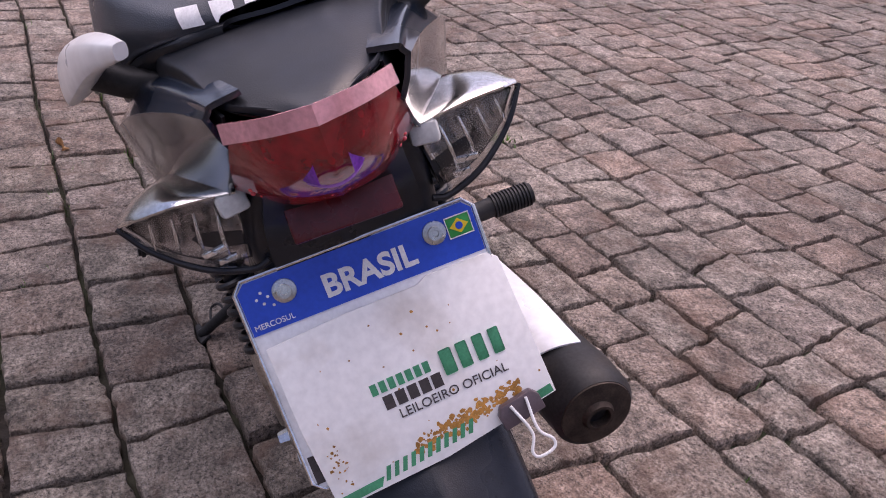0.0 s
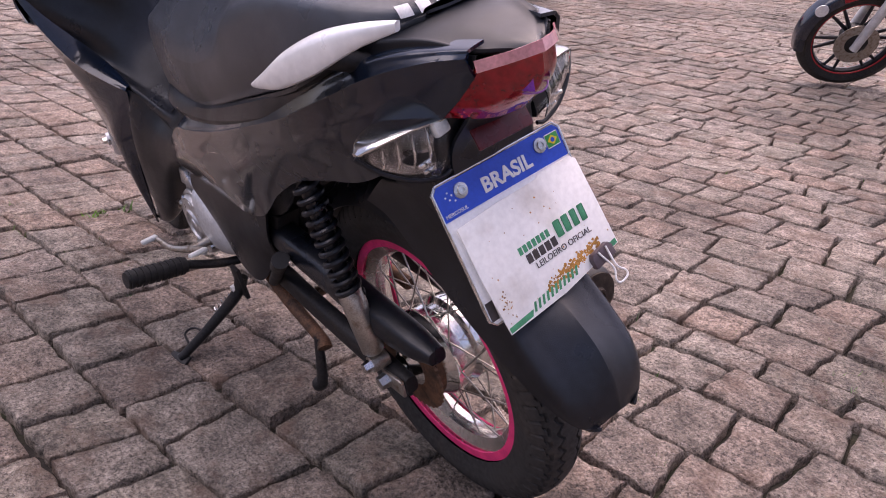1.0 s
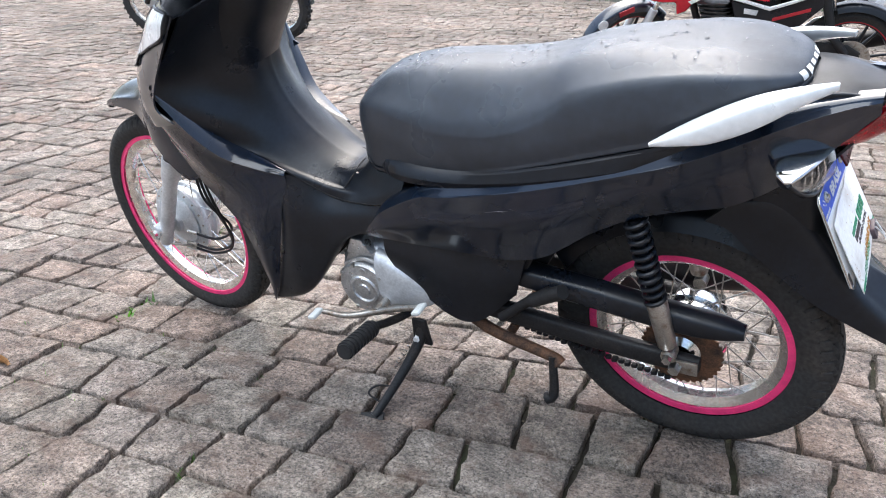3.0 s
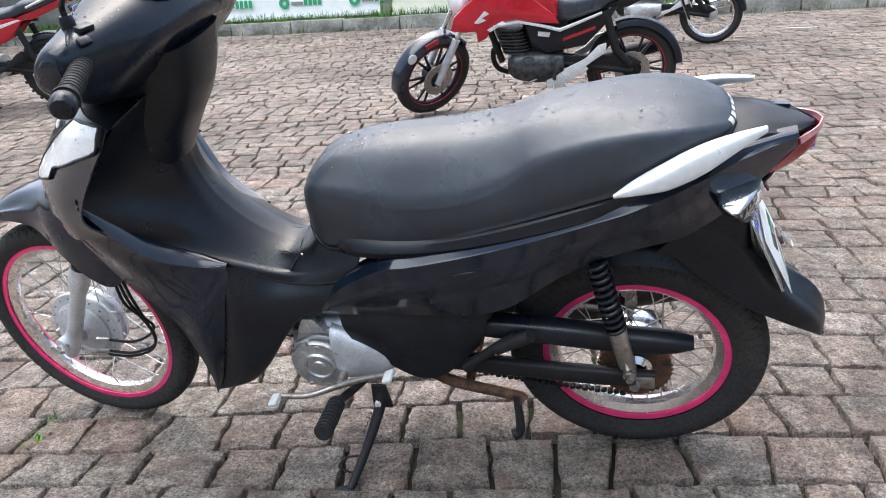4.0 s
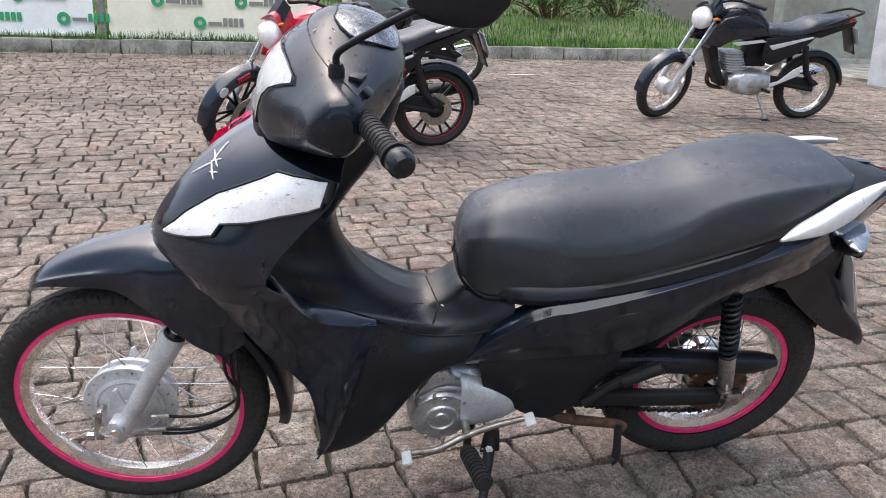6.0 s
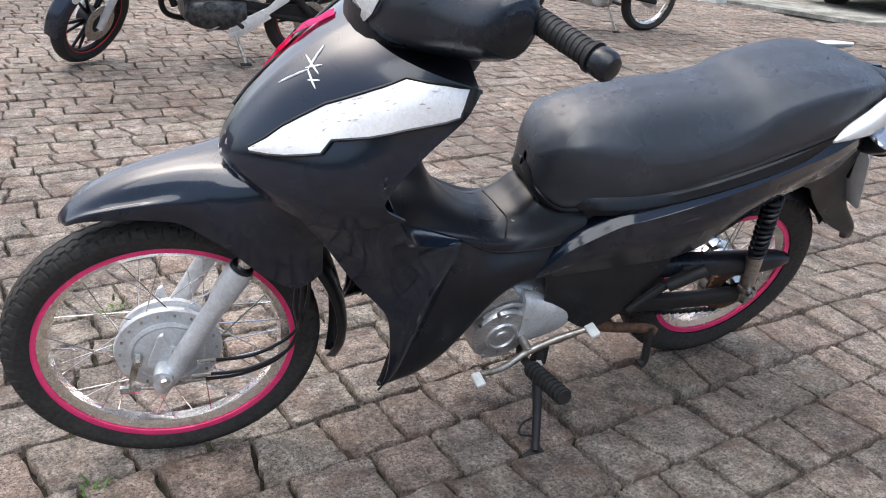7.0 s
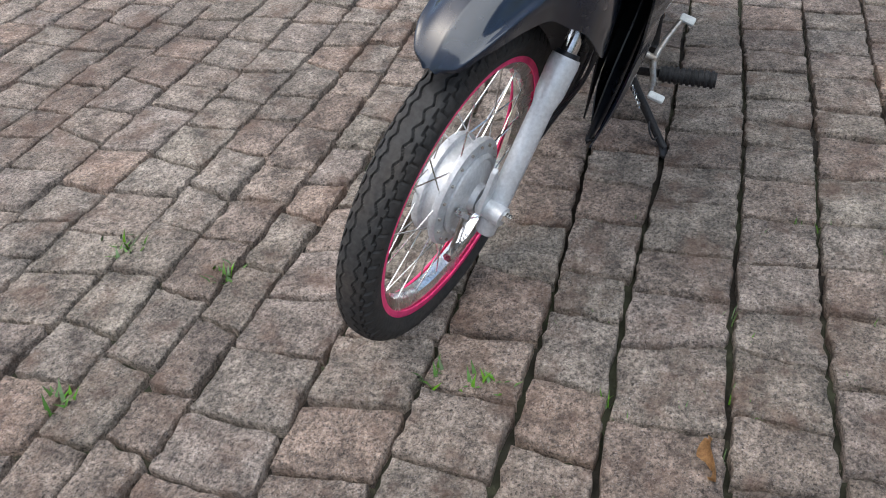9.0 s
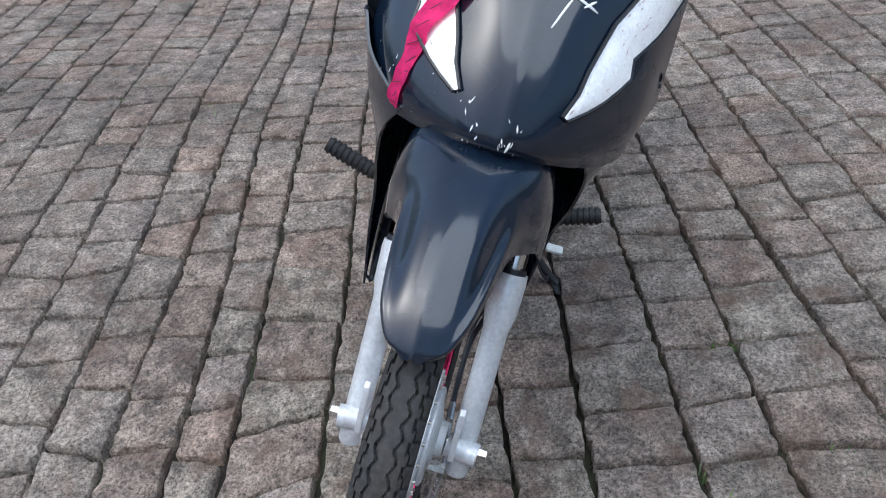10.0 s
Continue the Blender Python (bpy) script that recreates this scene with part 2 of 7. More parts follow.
# ---- mesh helpers ----
def part(name, bm, mat, parent=None, label="", sharp=38.0):
    """Links a bmesh as one mesh object under a thing or a part."""
    me = bpy.data.meshes.new(name)
    bm.normal_update()
    bm.to_mesh(me)
    bm.free()
    me.materials.append(mat)
    me.shade_smooth()
    me.set_sharp_from_angle(angle=radians(sharp))
    ob = new(name, me)
    if parent is not None:
        ob.parent = parent
    return tagged(ob, label)


def same_part(name, me, parent, m):
    ob = new(name, me)
    ob.parent = parent
    ob.matrix_basis = m
    return ob


def thing(name, label, category, m=None, group="", kind=""):
    ob = new(name)
    ob.empty_display_size = 0.1
    if m is not None:
        ob.matrix_world = m
    return tagged(ob, label, category, group, kind)


def spline(points, n):
    """n points on a smooth curve through the given ones."""
    p = np.array(points, float)
    if len(p) == 2 or n <= 2:
        return [p[0] + (p[-1] - p[0]) * t for t in np.linspace(0, 1, max(n, 2))]
    q = np.vstack([2 * p[0] - p[1], p, 2 * p[-1] - p[-2]])
    out = []
    for t in np.linspace(0, len(p) - 1, n):
        i = min(int(t), len(p) - 2)
        f = t - i
        a, b, c, d = q[i:i + 4]
        out.append(0.5 * (2 * b + (c - a) * f + (2 * a - 5 * b + 4 * c - d) * f**2 + (3 * b - a - 3 * c + d) * f**3))
    return out


def grid_mesh(bm, rows, close_u=False, close_v=False):
    vs = [[bm.verts.new(p) for p in row] for row in rows]
    nv, nu = len(vs), len(vs[0])
    for j in range(nv if close_v else nv - 1):
        for i in range(nu if close_u else nu - 1):
            a, b = vs[j][i], vs[j][(i + 1) % nu]
            c, d = vs[(j + 1) % nv][(i + 1) % nu], vs[(j + 1) % nv][i]
            try:
                bm.faces.new((a, b, c, d))
            except ValueError:
                pass
    return vs


def tidy(bm, weld=0.0004):
    bmesh.ops.remove_doubles(bm, verts=bm.verts, dist=weld)
    bmesh.ops.recalc_face_normals(bm, faces=bm.faces)
    return bm


def sheet(rows, nu=24, nv=24, thick=0.004, mirror=False):
    """A smooth curved panel through rows of points; with a thickness, and mirrored across the bike's plane if asked."""
    bm = bmesh.new()
    dense = [spline(r, nu) for r in rows]
    cols = [spline([r[i] for r in dense], nv) for i in range(nu)]
    full = [[cols[i][j] for i in range(nu)] for j in range(nv)]
    if mirror:
        full = [[(p[0], -p[1], p[2]) for p in reversed(r[1:])] + list(r) if abs(r[0][1]) < 1e-6
                else list(r) for r in full]
    grid_mesh(bm, full)
    tidy(bm)
    if thick:
        bmesh.ops.solidify(bm, geom=bm.faces[:], thickness=thick)
        bmesh.ops.recalc_face_normals(bm, faces=bm.faces)
    return bm


def flipped(bm):
    """The mirror image across the bike's plane, as a new bmesh."""
    other = bm.copy()
    for v in other.verts:
        v.co.y = -v.co.y
    bmesh.ops.reverse_faces(other, faces=other.faces)
    return other


def hull_loft(sections, n=28, nv=0, caps=True):
    """A closed body through closed loops of points."""
    loops = []
    for s in sections:
        k = len(s)
        closed = spline([s[-1]] + list(s) + [s[0], s[1]], (k + 2) * 12 + 1)
        loops.append([closed[12 + round(i * k * 12 / n)] for i in range(n)])
    if nv:
        cols = [spline([l[i] for l in loops], nv) for i in range(n)]
        loops = [[cols[i][j] for i in range(n)] for j in range(nv)]
    bm = bmesh.new()
    vs = grid_mesh(bm, loops, close_u=True)
    if caps:
        bm.faces.new(vs[0])
        bm.faces.new(list(reversed(vs[-1])))
    bmesh.ops.recalc_face_normals(bm, faces=bm.faces)
    return bm


def tube(points, r, seg=10, n=0, closed=False, bm=None):
    """A round bar along a path; r is one radius or one for each point."""
    pts = [Vector(p) for p in (spline(points, n) if n else points)]
    radii = r if isinstance(r, (list, tuple)) else [r] * len(pts)
    if len(radii) != len(pts):
        radii = [float(v) for v in np.interp(np.linspace(0, 1, len(pts)), np.linspace(0, 1, len(radii)), radii)]
    own = bm or bmesh.new()
    rows, side = [], None
    for i, p in enumerate(pts):
        if closed:
            d = pts[(i + 1) % len(pts)] - pts[i - 1]
        else:
            d = pts[min(i + 1, len(pts) - 1)] - pts[max(i - 1, 0)]
        d.normalize()
        if side is None:
            side = d.orthogonal().normalized()
        side = (side - d * side.dot(d)).normalized()
        up = d.cross(side)
        rows.append([p + radii[i] * (math.cos(a) * side + math.sin(a) * up) for a in (2 * math.pi * k / seg for k in range(seg))])
    vs = grid_mesh(own, rows, close_u=True, close_v=closed)
    if not closed:
        own.faces.new(vs[0])
        own.faces.new(list(reversed(vs[-1])))
    bmesh.ops.recalc_face_normals(own, faces=own.faces)
    return own


def lathe(profile, centre=(0, 0, 0), seg=64, axis="y", closed=False, bm=None):
    """A turned body: profile of (radius, along the axis)."""
    own = bm or bmesh.new()
    c = Vector(centre)
    rows = []
    for a in np.linspace(0, 2 * math.pi, seg, endpoint=False):
        ca, sa = math.cos(a), math.sin(a)
        turn = {"y": lambda r, h: (r * ca, h, r * sa), "x": lambda r, h: (h, r * ca, r * sa), "z": lambda r, h: (r * ca, r * sa, h)}[axis]
        rows.append([c + Vector(turn(r, h)) for r, h in profile])
    grid_mesh(own, rows, close_u=closed, close_v=True)
    tidy(own, 1e-5)
    return own


def block(size, centre=(0, 0, 0), bevel=0.003, m=None, bm=None, seg=2):
    own = bmesh.new()
    bmesh.ops.create_cube(own, size=1.0)
    for v in own.verts:
        v.co = Vector((v.co.x * size[0], v.co.y * size[1], v.co.z * size[2]))
    if bevel:
        bmesh.ops.bevel(own, geom=own.edges[:], offset=bevel, segments=seg, affect="EDGES", profile=0.5)
    own.transform((m or Matrix()) if m is not None else Matrix.Translation(centre))
    if bm is None:
        return own
    me = bpy.data.meshes.new("tmp")
    own.to_mesh(me)
    own.free()
    bm.from_mesh(me)
    bpy.data.meshes.remove(me)
    return bm


def slab(outline, y0, y1, bevel=0.003, plane="xz"):
    """A flat plate: an outline in one plane, with a thickness across it and eased edges."""
    bm = bmesh.new()
    put = {"xz": lambda a, b, h: (a, h, b), "xy": lambda a, b, h: (a, b, h), "yz": lambda a, b, h: (h, a, b)}[plane]
    low = [bm.verts.new(put(a, b, y0)) for a, b in outline]
    high = [bm.verts.new(put(a, b, y1)) for a, b in outline]
    bm.faces.new(low)
    bm.faces.new(list(reversed(high)))
    for i in range(len(low)):
        j = (i + 1) % len(low)
        bm.faces.new((low[i], high[i], high[j], low[j]))
    bmesh.ops.recalc_face_normals(bm, faces=bm.faces)
    if bevel:
        rim = [e for e in bm.edges if len(e.link_faces) == 2 and e.calc_face_angle(0) > 0.6]
        bmesh.ops.bevel(bm, geom=rim, offset=bevel, segments=2, affect="EDGES", profile=0.5)
    return bm


def joined(*bms):
    out = bmesh.new()
    for b in bms:
        me = bpy.data.meshes.new("tmp")
        b.to_mesh(me)
        b.free()
        out.from_mesh(me)
        bpy.data.meshes.remove(me)
    return out


def moved(bm, m):
    bm.transform(m)
    return bm


def lettering(text, height, m, depth=0.0006, bold=0.0):
    """Raised letters in the built-in font, as a bmesh in the pose m (x along the line, z out of the surface)."""
    curve = bpy.data.curves.new("letters", "FONT")
    curve.body, curve.size, curve.extrude, curve.offset = text, height * 1.38, depth / 2, bold
    curve.align_x, curve.align_y = "CENTER", "CENTER"
    holder = new("letters", curve)
    bpy.context.view_layer.update()
    me = bpy.data.meshes.new_from_object(holder.evaluated_get(bpy.context.evaluated_depsgraph_get()))
    bpy.data.objects.remove(holder)
    bpy.data.curves.remove(curve)
    bm = bmesh.new()
    bm.from_mesh(me)
    bpy.data.meshes.remove(me)
    bm.transform(m)
    return bm


def rise(y, x=9.0):
    """The yard is level where the scooter stands, swells a little beside its rear wheel and climbs gently towards the kerb."""
    u, v = max(0.0, -0.3 - y), max(0.0, 0.18 - y)
    swell = 0.055 * math.exp(-((x + 0.15) / 0.75) ** 2) * v / (v + 0.2) * math.exp(-max(0.0, -1.0 - y) / 1.2)
    return 0.066 * u * u / (u + 0.12) + swell


# ---- the black step-through motorcycle on its side stand ----
LEAN_ANGLE = 19.0
BIKE = pose(-0.017, -0.036, 0.025, -LEAN_ANGLE, 1.05, -1.75) @ Matrix.Diagonal((0.993, 0.993, 0.993, 1))
AXLE_R, AXLE_F = Vector((0.004, 0, 0.259)), Vector((1.268, 0, 0.288))
RAKE, STEER_ANGLE = 28.5, -6.2
steer_axis = Vector((-math.sin(radians(RAKE)), 0, math.cos(radians(RAKE))))
steer_point = AXLE_F - 0.034 * Vector((math.cos(radians(RAKE)), 0, math.sin(radians(RAKE))))
STEER = Matrix.Translation(steer_point) @ Matrix.Rotation(radians(STEER_ANGLE), 4, steer_axis) @ Matrix.Translation(-steer_point)

bike = thing("motorcycle", "black step-through motorcycle with pink rim stripes, leaning on its side stand", "motorcycle", BIKE)


def tyre_mesh(R, half, rim_r, centre, seg=520, zigzag=True):
    """A tyre with grooves cut into its tread."""
    nu = 96 if zigzag else 48
    rows = []
    depth_r = R - rim_r
    for k in range(seg):
        a = 2 * math.pi * k / seg
        row = []
        for i in range(nu):
            s = -1 + 2 * i / (nu - 1)
            phi = s * 2.35
            r = rim_r + depth_r * 0.5 + depth_r * 0.5 * math.copysign(abs(math.cos(phi)) ** 0.85, math.cos(phi))
            y = half * math.copysign(abs(math.sin(phi)) ** 0.8, math.sin(phi)) if abs(phi) < 1.571 else math.copysign(half * (1 - 0.28 * (abs(phi) - 1.571)), phi)
            cut = 0.0
            if abs(s) < 0.62 and zigzag:
                tooth = (k + (4 if s > 0 else 0)) % 8
                zig = 0.034 * (abs(tooth - 4) / 2 - 1)
                step = 0.31 + (0.035 if tooth < 4 else -0.035)
                if abs(abs(s) - 0.115 - zig) < 0.0125 or abs(abs(s) - step) < 0.0125:
                    cut = 0.0055
                if tooth in (0, 4) and min(step, 0.31) < abs(s) < (0.60 if tooth == 0 else 0.345):
                    cut = 0.0055
            rr = r - cut
            row.append((centre[0] + rr * math.cos(a), centre[1] + y, centre[2] + rr * math.sin(a)))
        rows.append(row)
    bm = bmesh.new()
    grid_mesh(bm, rows, close_v=True)
    bmesh.ops.recalc_face_normals(bm, faces=bm.faces)
    return bm


def spoked_wheel(name, centre, R, half, rim_r, hub_r, hub_w, spoke_mat, m, label):
    """Rim with tyre, pink stripe and crossed wire spokes; the rim is the part, the rest hangs on it."""
    rw = half * 0.62
    well = [(rim_r, -rw), (rim_r + 0.004, -rw - 0.002), (rim_r + 0.006, -rw + 0.002), (rim_r - 0.004, -rw * 0.62), (rim_r - 0.020, -rw * 0.42),
            (rim_r - 0.024, 0), (rim_r - 0.020, rw * 0.42), (rim_r - 0.004, rw * 0.62), (rim_r + 0.006, rw - 0.002), (rim_r + 0.004, rw + 0.002), (rim_r, rw),
            (rim_r - 0.010, rw * 0.80), (rim_r - 0.022, rw * 0.52), (rim_r - 0.027, 0), (rim_r - 0.022, -rw * 0.52), (rim_r - 0.010, -rw * 0.80)]
    rim = part(name, moved(lathe(well, centre, 96, closed=True), m), rim_metal, bike, label)
    part("tyre", moved(tyre_mesh(R, half, rim_r - 0.004, centre), m), rubber, rim, "worn black tyre with zigzag tread")
    for side in (1, -1):
        band = [(rim_r + 0.0068, side * (rw + 0.0005)), (rim_r + 0.0068, side * (rw + 0.0035)), (rim_r - 0.0068, side * (rw + 0.0035)), (rim_r - 0.0068, side * (rw + 0.0005))]
        part("rim_stripe", moved(lathe(band, centre, 96, closed=True), m), pink, rim, "bright pink stripe round the rim edge")
    wire = tube([(0, 0, 0), (0, 0, 1)], 0.00135, 6)
    me = bpy.data.meshes.new("spoke")
    wire.to_mesh(me)
    wire.free()
    me.materials.append(spoke_mat)
    count = 36
    for k in range(count):
        side = 1 if k % 2 else -1
        cross = 0.62 if (k // 2) % 2 else -0.62
        a = 2 * math.pi * k / count
        p = Vector((hub_r * math.cos(a + cross), side * hub_w, hub_r * math.sin(a + cross)))
        q = Vector(((rim_r - 0.022) * math.cos(a), side * 0.006, (rim_r - 0.022) * math.sin(a)))
        d = q - p
        turn = d.to_track_quat("Z", "Y").to_matrix().to_4x4()
        same_part("spoke", me, rim, m @ Matrix.Translation(Vector(centre) + p) @ turn @ Matrix.Diagonal((1, 1, d.length, 1)))
    return rim


front_wheel = spoked_wheel("front_wheel", AXLE_F, 0.276, 0.0315, 0.2235, 0.070, 0.020, chrome, STEER, "chromed spoked wheel with a pink edge stripe")
rear_wheel = spoked_wheel("rear_wheel", AXLE_R, 0.257, 0.041, 0.1785, 0.064, 0.026, steel, Matrix(), "spoked wheel with dull rusty spokes and a pink edge stripe")

# front drum hub: finned body, flanges and the brake plate with its arm
hub = [(0.0, -0.038), (0.030, -0.038), (0.060, -0.030), (0.082, -0.024), (0.086, -0.018), (0.086, -0.010), (0.078, -0.008), (0.078, 0.012), (0.092, 0.014), (0.094, 0.020), (0.092, 0.026), (0.070, 0.028), (0.0, 0.028)]
part("hub", moved(lathe(hub, AXLE_F, 72), STEER), alloy, front_wheel, "grey cast drum hub")
drum = [(0.066, 0.026), (0.070, 0.030), (0.070, 0.033), (0.064, 0.036), (0.060, 0.034), (0.054, 0.036), (0.026, 0.042), (0.024, 0.052), (0.012, 0.054), (0.0, 0.054)]
brake_plate = part("brake_plate", moved(lathe(drum, AXLE_F, 72), STEER), alloy, bike, "grey drum brake plate")
rivets = bmesh.new()
for k in range(18):
    a = 2 * math.pi * k / 18
    lathe([(0.0, 0.030), (0.0022, 0.030), (0.0026, 0.0275), (0.0026, 0.024)], AXLE_F + Vector((0.083 * math.cos(a), 0, 0.083 * math.sin(a))), 8, bm=rivets)
tagged(part("rivets", moved(rivets, STEER), steel, brake_plate), kind="stuff")
arm = slab([(0.055, 0.012), (0.062, 0.000), (0.075, -0.055), (0.072, -0.062), (0.064, -0.060), (0.050, -0.004), (0.046, 0.010)], 0.050, 0.054, 0.0008)
part("brake_arm", moved(moved(arm, Matrix.Translation(AXLE_F)), STEER), steel, brake_plate, "zinc-plated brake arm")
part("brake_nut", moved(lathe([(0.0, 0.062), (0.007, 0.062), (0.008, 0.050), (0.008, 0.040)], AXLE_F + Vector((0.052, 0, 0.004)), 6), STEER), screw_steel, brake_plate)
part("brake_rod", moved(tube([AXLE_F + Vector((0.068, 0.056, -0.058)), AXLE_F + Vector((0.02, 0.060, -0.060)), AXLE_F + Vector((-0.05, 0.055, -0.052))], 0.0028, 8), STEER), steel, brake_plate)
part("brake_spring", moved(tube([AXLE_F + Vector((0.066 - 0.0015 * k, 0.056 + 0.004 * math.cos(k * 1.05), -0.058 + 0.004 * math.sin(k * 1.05))) for k in range(30)], 0.0009, 5), STEER), chrome, brake_plate)
for k, (dx, dz, r) in enumerate(((0.079, -0.060, 0.008), (0.060, -0.060, 0.007))):
    part("adjuster_nut", moved(lathe([(0.0, -0.008), (r, -0.008), (r, 0.008), (0.0, 0.008)], AXLE_F + Vector((dx, 0.056, dz)), 6, axis="x"), STEER), chrome, brake_plate)

# telescopic fork: cast lower legs, chrome upper tubes, axle clamps
leg_dir = steer_axis
for side in (1, -1):
    foot = AXLE_F + Vector((-0.004, side * 0.078, -0.004))
    top = foot + leg_dir * 0.252
    pts = [foot - leg_dir * 0.045, foot - leg_dir * 0.040, foot + leg_dir * 0.02, foot + leg_dir * 0.17, foot + leg_dir * 0.195, foot + leg_dir * 0.240, top]
    leg = part("fork_leg", moved(tube(pts, [0.012, 0.016, 0.0175, 0.0175, 0.0225, 0.0235, 0.0225], 24), STEER), alloy, bike, "grey cast fork leg")
    part("axle_boss", moved(tube([foot + Vector((0.016, side * 0.022, 0.004)), foot + Vector((0.010, -side * 0.022, 0.004))], 0.0165, 20), STEER), alloy, leg)
    part("axle_nut", moved(tube([foot + Vector((0.012, side * 0.020, 0.004)), foot + Vector((0.012, side * 0.034, 0.004))], [0.0095, 0.0085], 6), STEER), chrome, leg)
    part("dust_seal", moved(tube([top - leg_dir * 0.003, top + leg_dir * 0.007], [0.0205, 0.019], 20), STEER), satin_black, leg)
    part("fork_tube", moved(tube([top, top + leg_dir * 0.19], 0.013, 20), STEER), chrome, leg, "chrome upper fork tube")
    rib = slab([(0.0, 0.0), (0.052, 0.006), (0.050, 0.018), (0.030, 0.075), (0.022, 0.080)], -0.004, 0.004, 0.001)
    part("fork_rib", moved(moved(rib, Matrix.Translation(foot + Vector((-0.012, -side * 0.012, 0.0)))), STEER), alloy, leg)
part("front_axle", moved(tube([AXLE_F + Vector((0, -0.10, 0)), AXLE_F + Vector((0, 0.10, 0))], 0.0065, 12), STEER), chrome, bike)
part("steering_stem", tube([(1.01, 0, 0.70), (0.93, 0, 0.86)], 0.03, 16), worn_black, bike)

# front mudguard on the fork
guard = []
for x, z, w, low in ((1.418, 0.571, 0.018, 0.567), (1.410, 0.585, 0.034, 0.575), (1.386, 0.609, 0.048, 0.590), (1.352, 0.630, 0.056, 0.596), (1.302, 0.652, 0.063, 0.600), (1.245, 0.669, 0.071, 0.596),
                     (1.205, 0.678, 0.084, 0.576), (1.172, 0.684, 0.100, 0.560), (1.140, 0.687, 0.109, 0.533), (1.10, 0.687, 0.112, 0.500), (1.06, 0.682, 0.108, 0.480), (1.02, 0.674, 0.098, 0.50)):
    guard.append([(x, 0, z), (x - 0.001, w * 0.50, z - 0.005), (x - 0.004, w * 0.80, z - 0.026 if z - low > 0.05 else (z + low) / 2), (x - 0.006, w * 0.97, (z * 0.45 + low * 0.55)), (x - 0.008, w, low)])
mudguard = part("front_mudguard", moved(sheet(guard, 24, 48, 0.003, mirror=True), STEER), gloss_black, bike, "glossy black front mudguard, scuffed")
flap = []
for a, R, w in ((118, 0.352, 0.082), (132, 0.342, 0.080), (146, 0.332, 0.074), (160, 0.325, 0.062), (172, 0.322, 0.050), (182, 0.321, 0.036), (188, 0.320, 0.022), (193, 0.319, 0.008)):
    c, k = math.cos(radians(a)), math.sin(radians(a))
    flap.append([(AXLE_F.x + q * c, y, AXLE_F.z + q * k) for q, y in ((R, 0), (R, w * 0.6), (R - 0.006, w * 0.93), (R - 0.020, w))])
part("mudguard_flap", moved(sheet(flap, 14, 30, 0.003, mirror=True), STEER), satin_black, mudguard, "matt black rear half of the mudguard")

# front cover: nose and the two leg-shield wings in one shell
NOSE = Matrix.Translation((-0.013, 0.008, 0.007))
shell = [
    [(0.985, 0, 0.905), (0.977, 0.055, 0.904), (0.957, 0.110, 0.901), (0.915, 0.162, 0.897), (0.858, 0.198, 0.890)],
    [(1.045, 0, 0.868), (1.036, 0.052, 0.866), (1.010, 0.106, 0.861), (0.962, 0.162, 0.855), (0.880, 0.208, 0.852)],
    [(1.108, 0, 0.815), (1.097, 0.050, 0.811), (1.054, 0.110, 0.805), (0.996, 0.166, 0.801), (0.922, 0.205, 0.802)],
    [(1.160, 0, 0.752), (1.148, 0.050, 0.749), (1.106, 0.110, 0.745), (1.042, 0.166, 0.742), (0.965, 0.202, 0.745)],
    [(1.186, 0, 0.700), (1.172, 0.050, 0.698), (1.122, 0.114, 0.694), (1.055, 0.168, 0.692), (0.980, 0.202, 0.704)],
    [(1.176, 0, 0.676), (1.162, 0.050, 0.672), (1.110, 0.118, 0.655), (1.042, 0.170, 0.648), (0.945, 0.202, 0.676)],
]
shell_bm = moved(sheet(shell, 30, 44, 0.0035, mirror=True), NOSE)
nose_tree = BVHTree.FromBMesh(shell_bm)
front_cover = part("front_cover", shell_bm, gloss_black, bike, "glossy black front cover with pale scratches")


def onto(tree, p, lift):
    """The place on a surface nearest to p, lifted off it on the outer side."""
    q, nrm, _, _ = tree.find_nearest(Vector(p))
    away = q - Vector((0.80, 0.02, 0.72))
    if nrm.dot(away) < 0:
        nrm = -nrm
    return q + nrm * lift


# rear and front edges of the leg shield, from the nose down to its lower tip
ridge = [(0.972, 0.205, 0.739), (0.935, 0.190, 0.662), (0.893, 0.167, 0.597), (0.835, 0.142, 0.562), (0.780, 0.119, 0.540), (0.802, 0.131, 0.465), (0.838, 0.139, 0.350), (0.868, 0.139, 0.262), (0.898, 0.136, 0.209)]
brow = [(1.092, 0.122, 0.674), (1.062, 0.138, 0.634), (1.029, 0.148, 0.592), (0.984, 0.152, 0.522), (0.932, 0.152, 0.455), (0.908, 0.151, 0.410), (0.894, 0.148, 0.320), (0.892, 0.142, 0.252), (0.900, 0.137, 0.207)]
hollow = [(0.970, 0.203, 0.742), (0.938, 0.165, 0.672), (0.904, 0.128, 0.614), (0.845, 0.112, 0.575), (0.782, 0.108, 0.545)]
for side in (1, -1):
    wing = [[f, tuple((np.array(f) + np.array(r)) / 2 + (0, 0.016 * min(1.0, abs(f[0] - r[0]) / 0.09), 0)), r] for f, r in zip(brow, ridge)]
    panel = sheet(wing, 20, 60, 0.004)
    part("leg_shield", panel if side > 0 else flipped(panel), gloss_black, bike, "glossy black leg shield")
    lip = sheet([hollow, [tuple((np.array(a) + np.array(b)) / 2 + (0, 0, 0.003)) for a, b in zip(hollow, ridge)], ridge[:5]], 30, 8, 0.003)
    part("shield_lip", lip if side > 0 else flipped(lip), gloss_black, bike, "glossy upper edge of the leg shield")
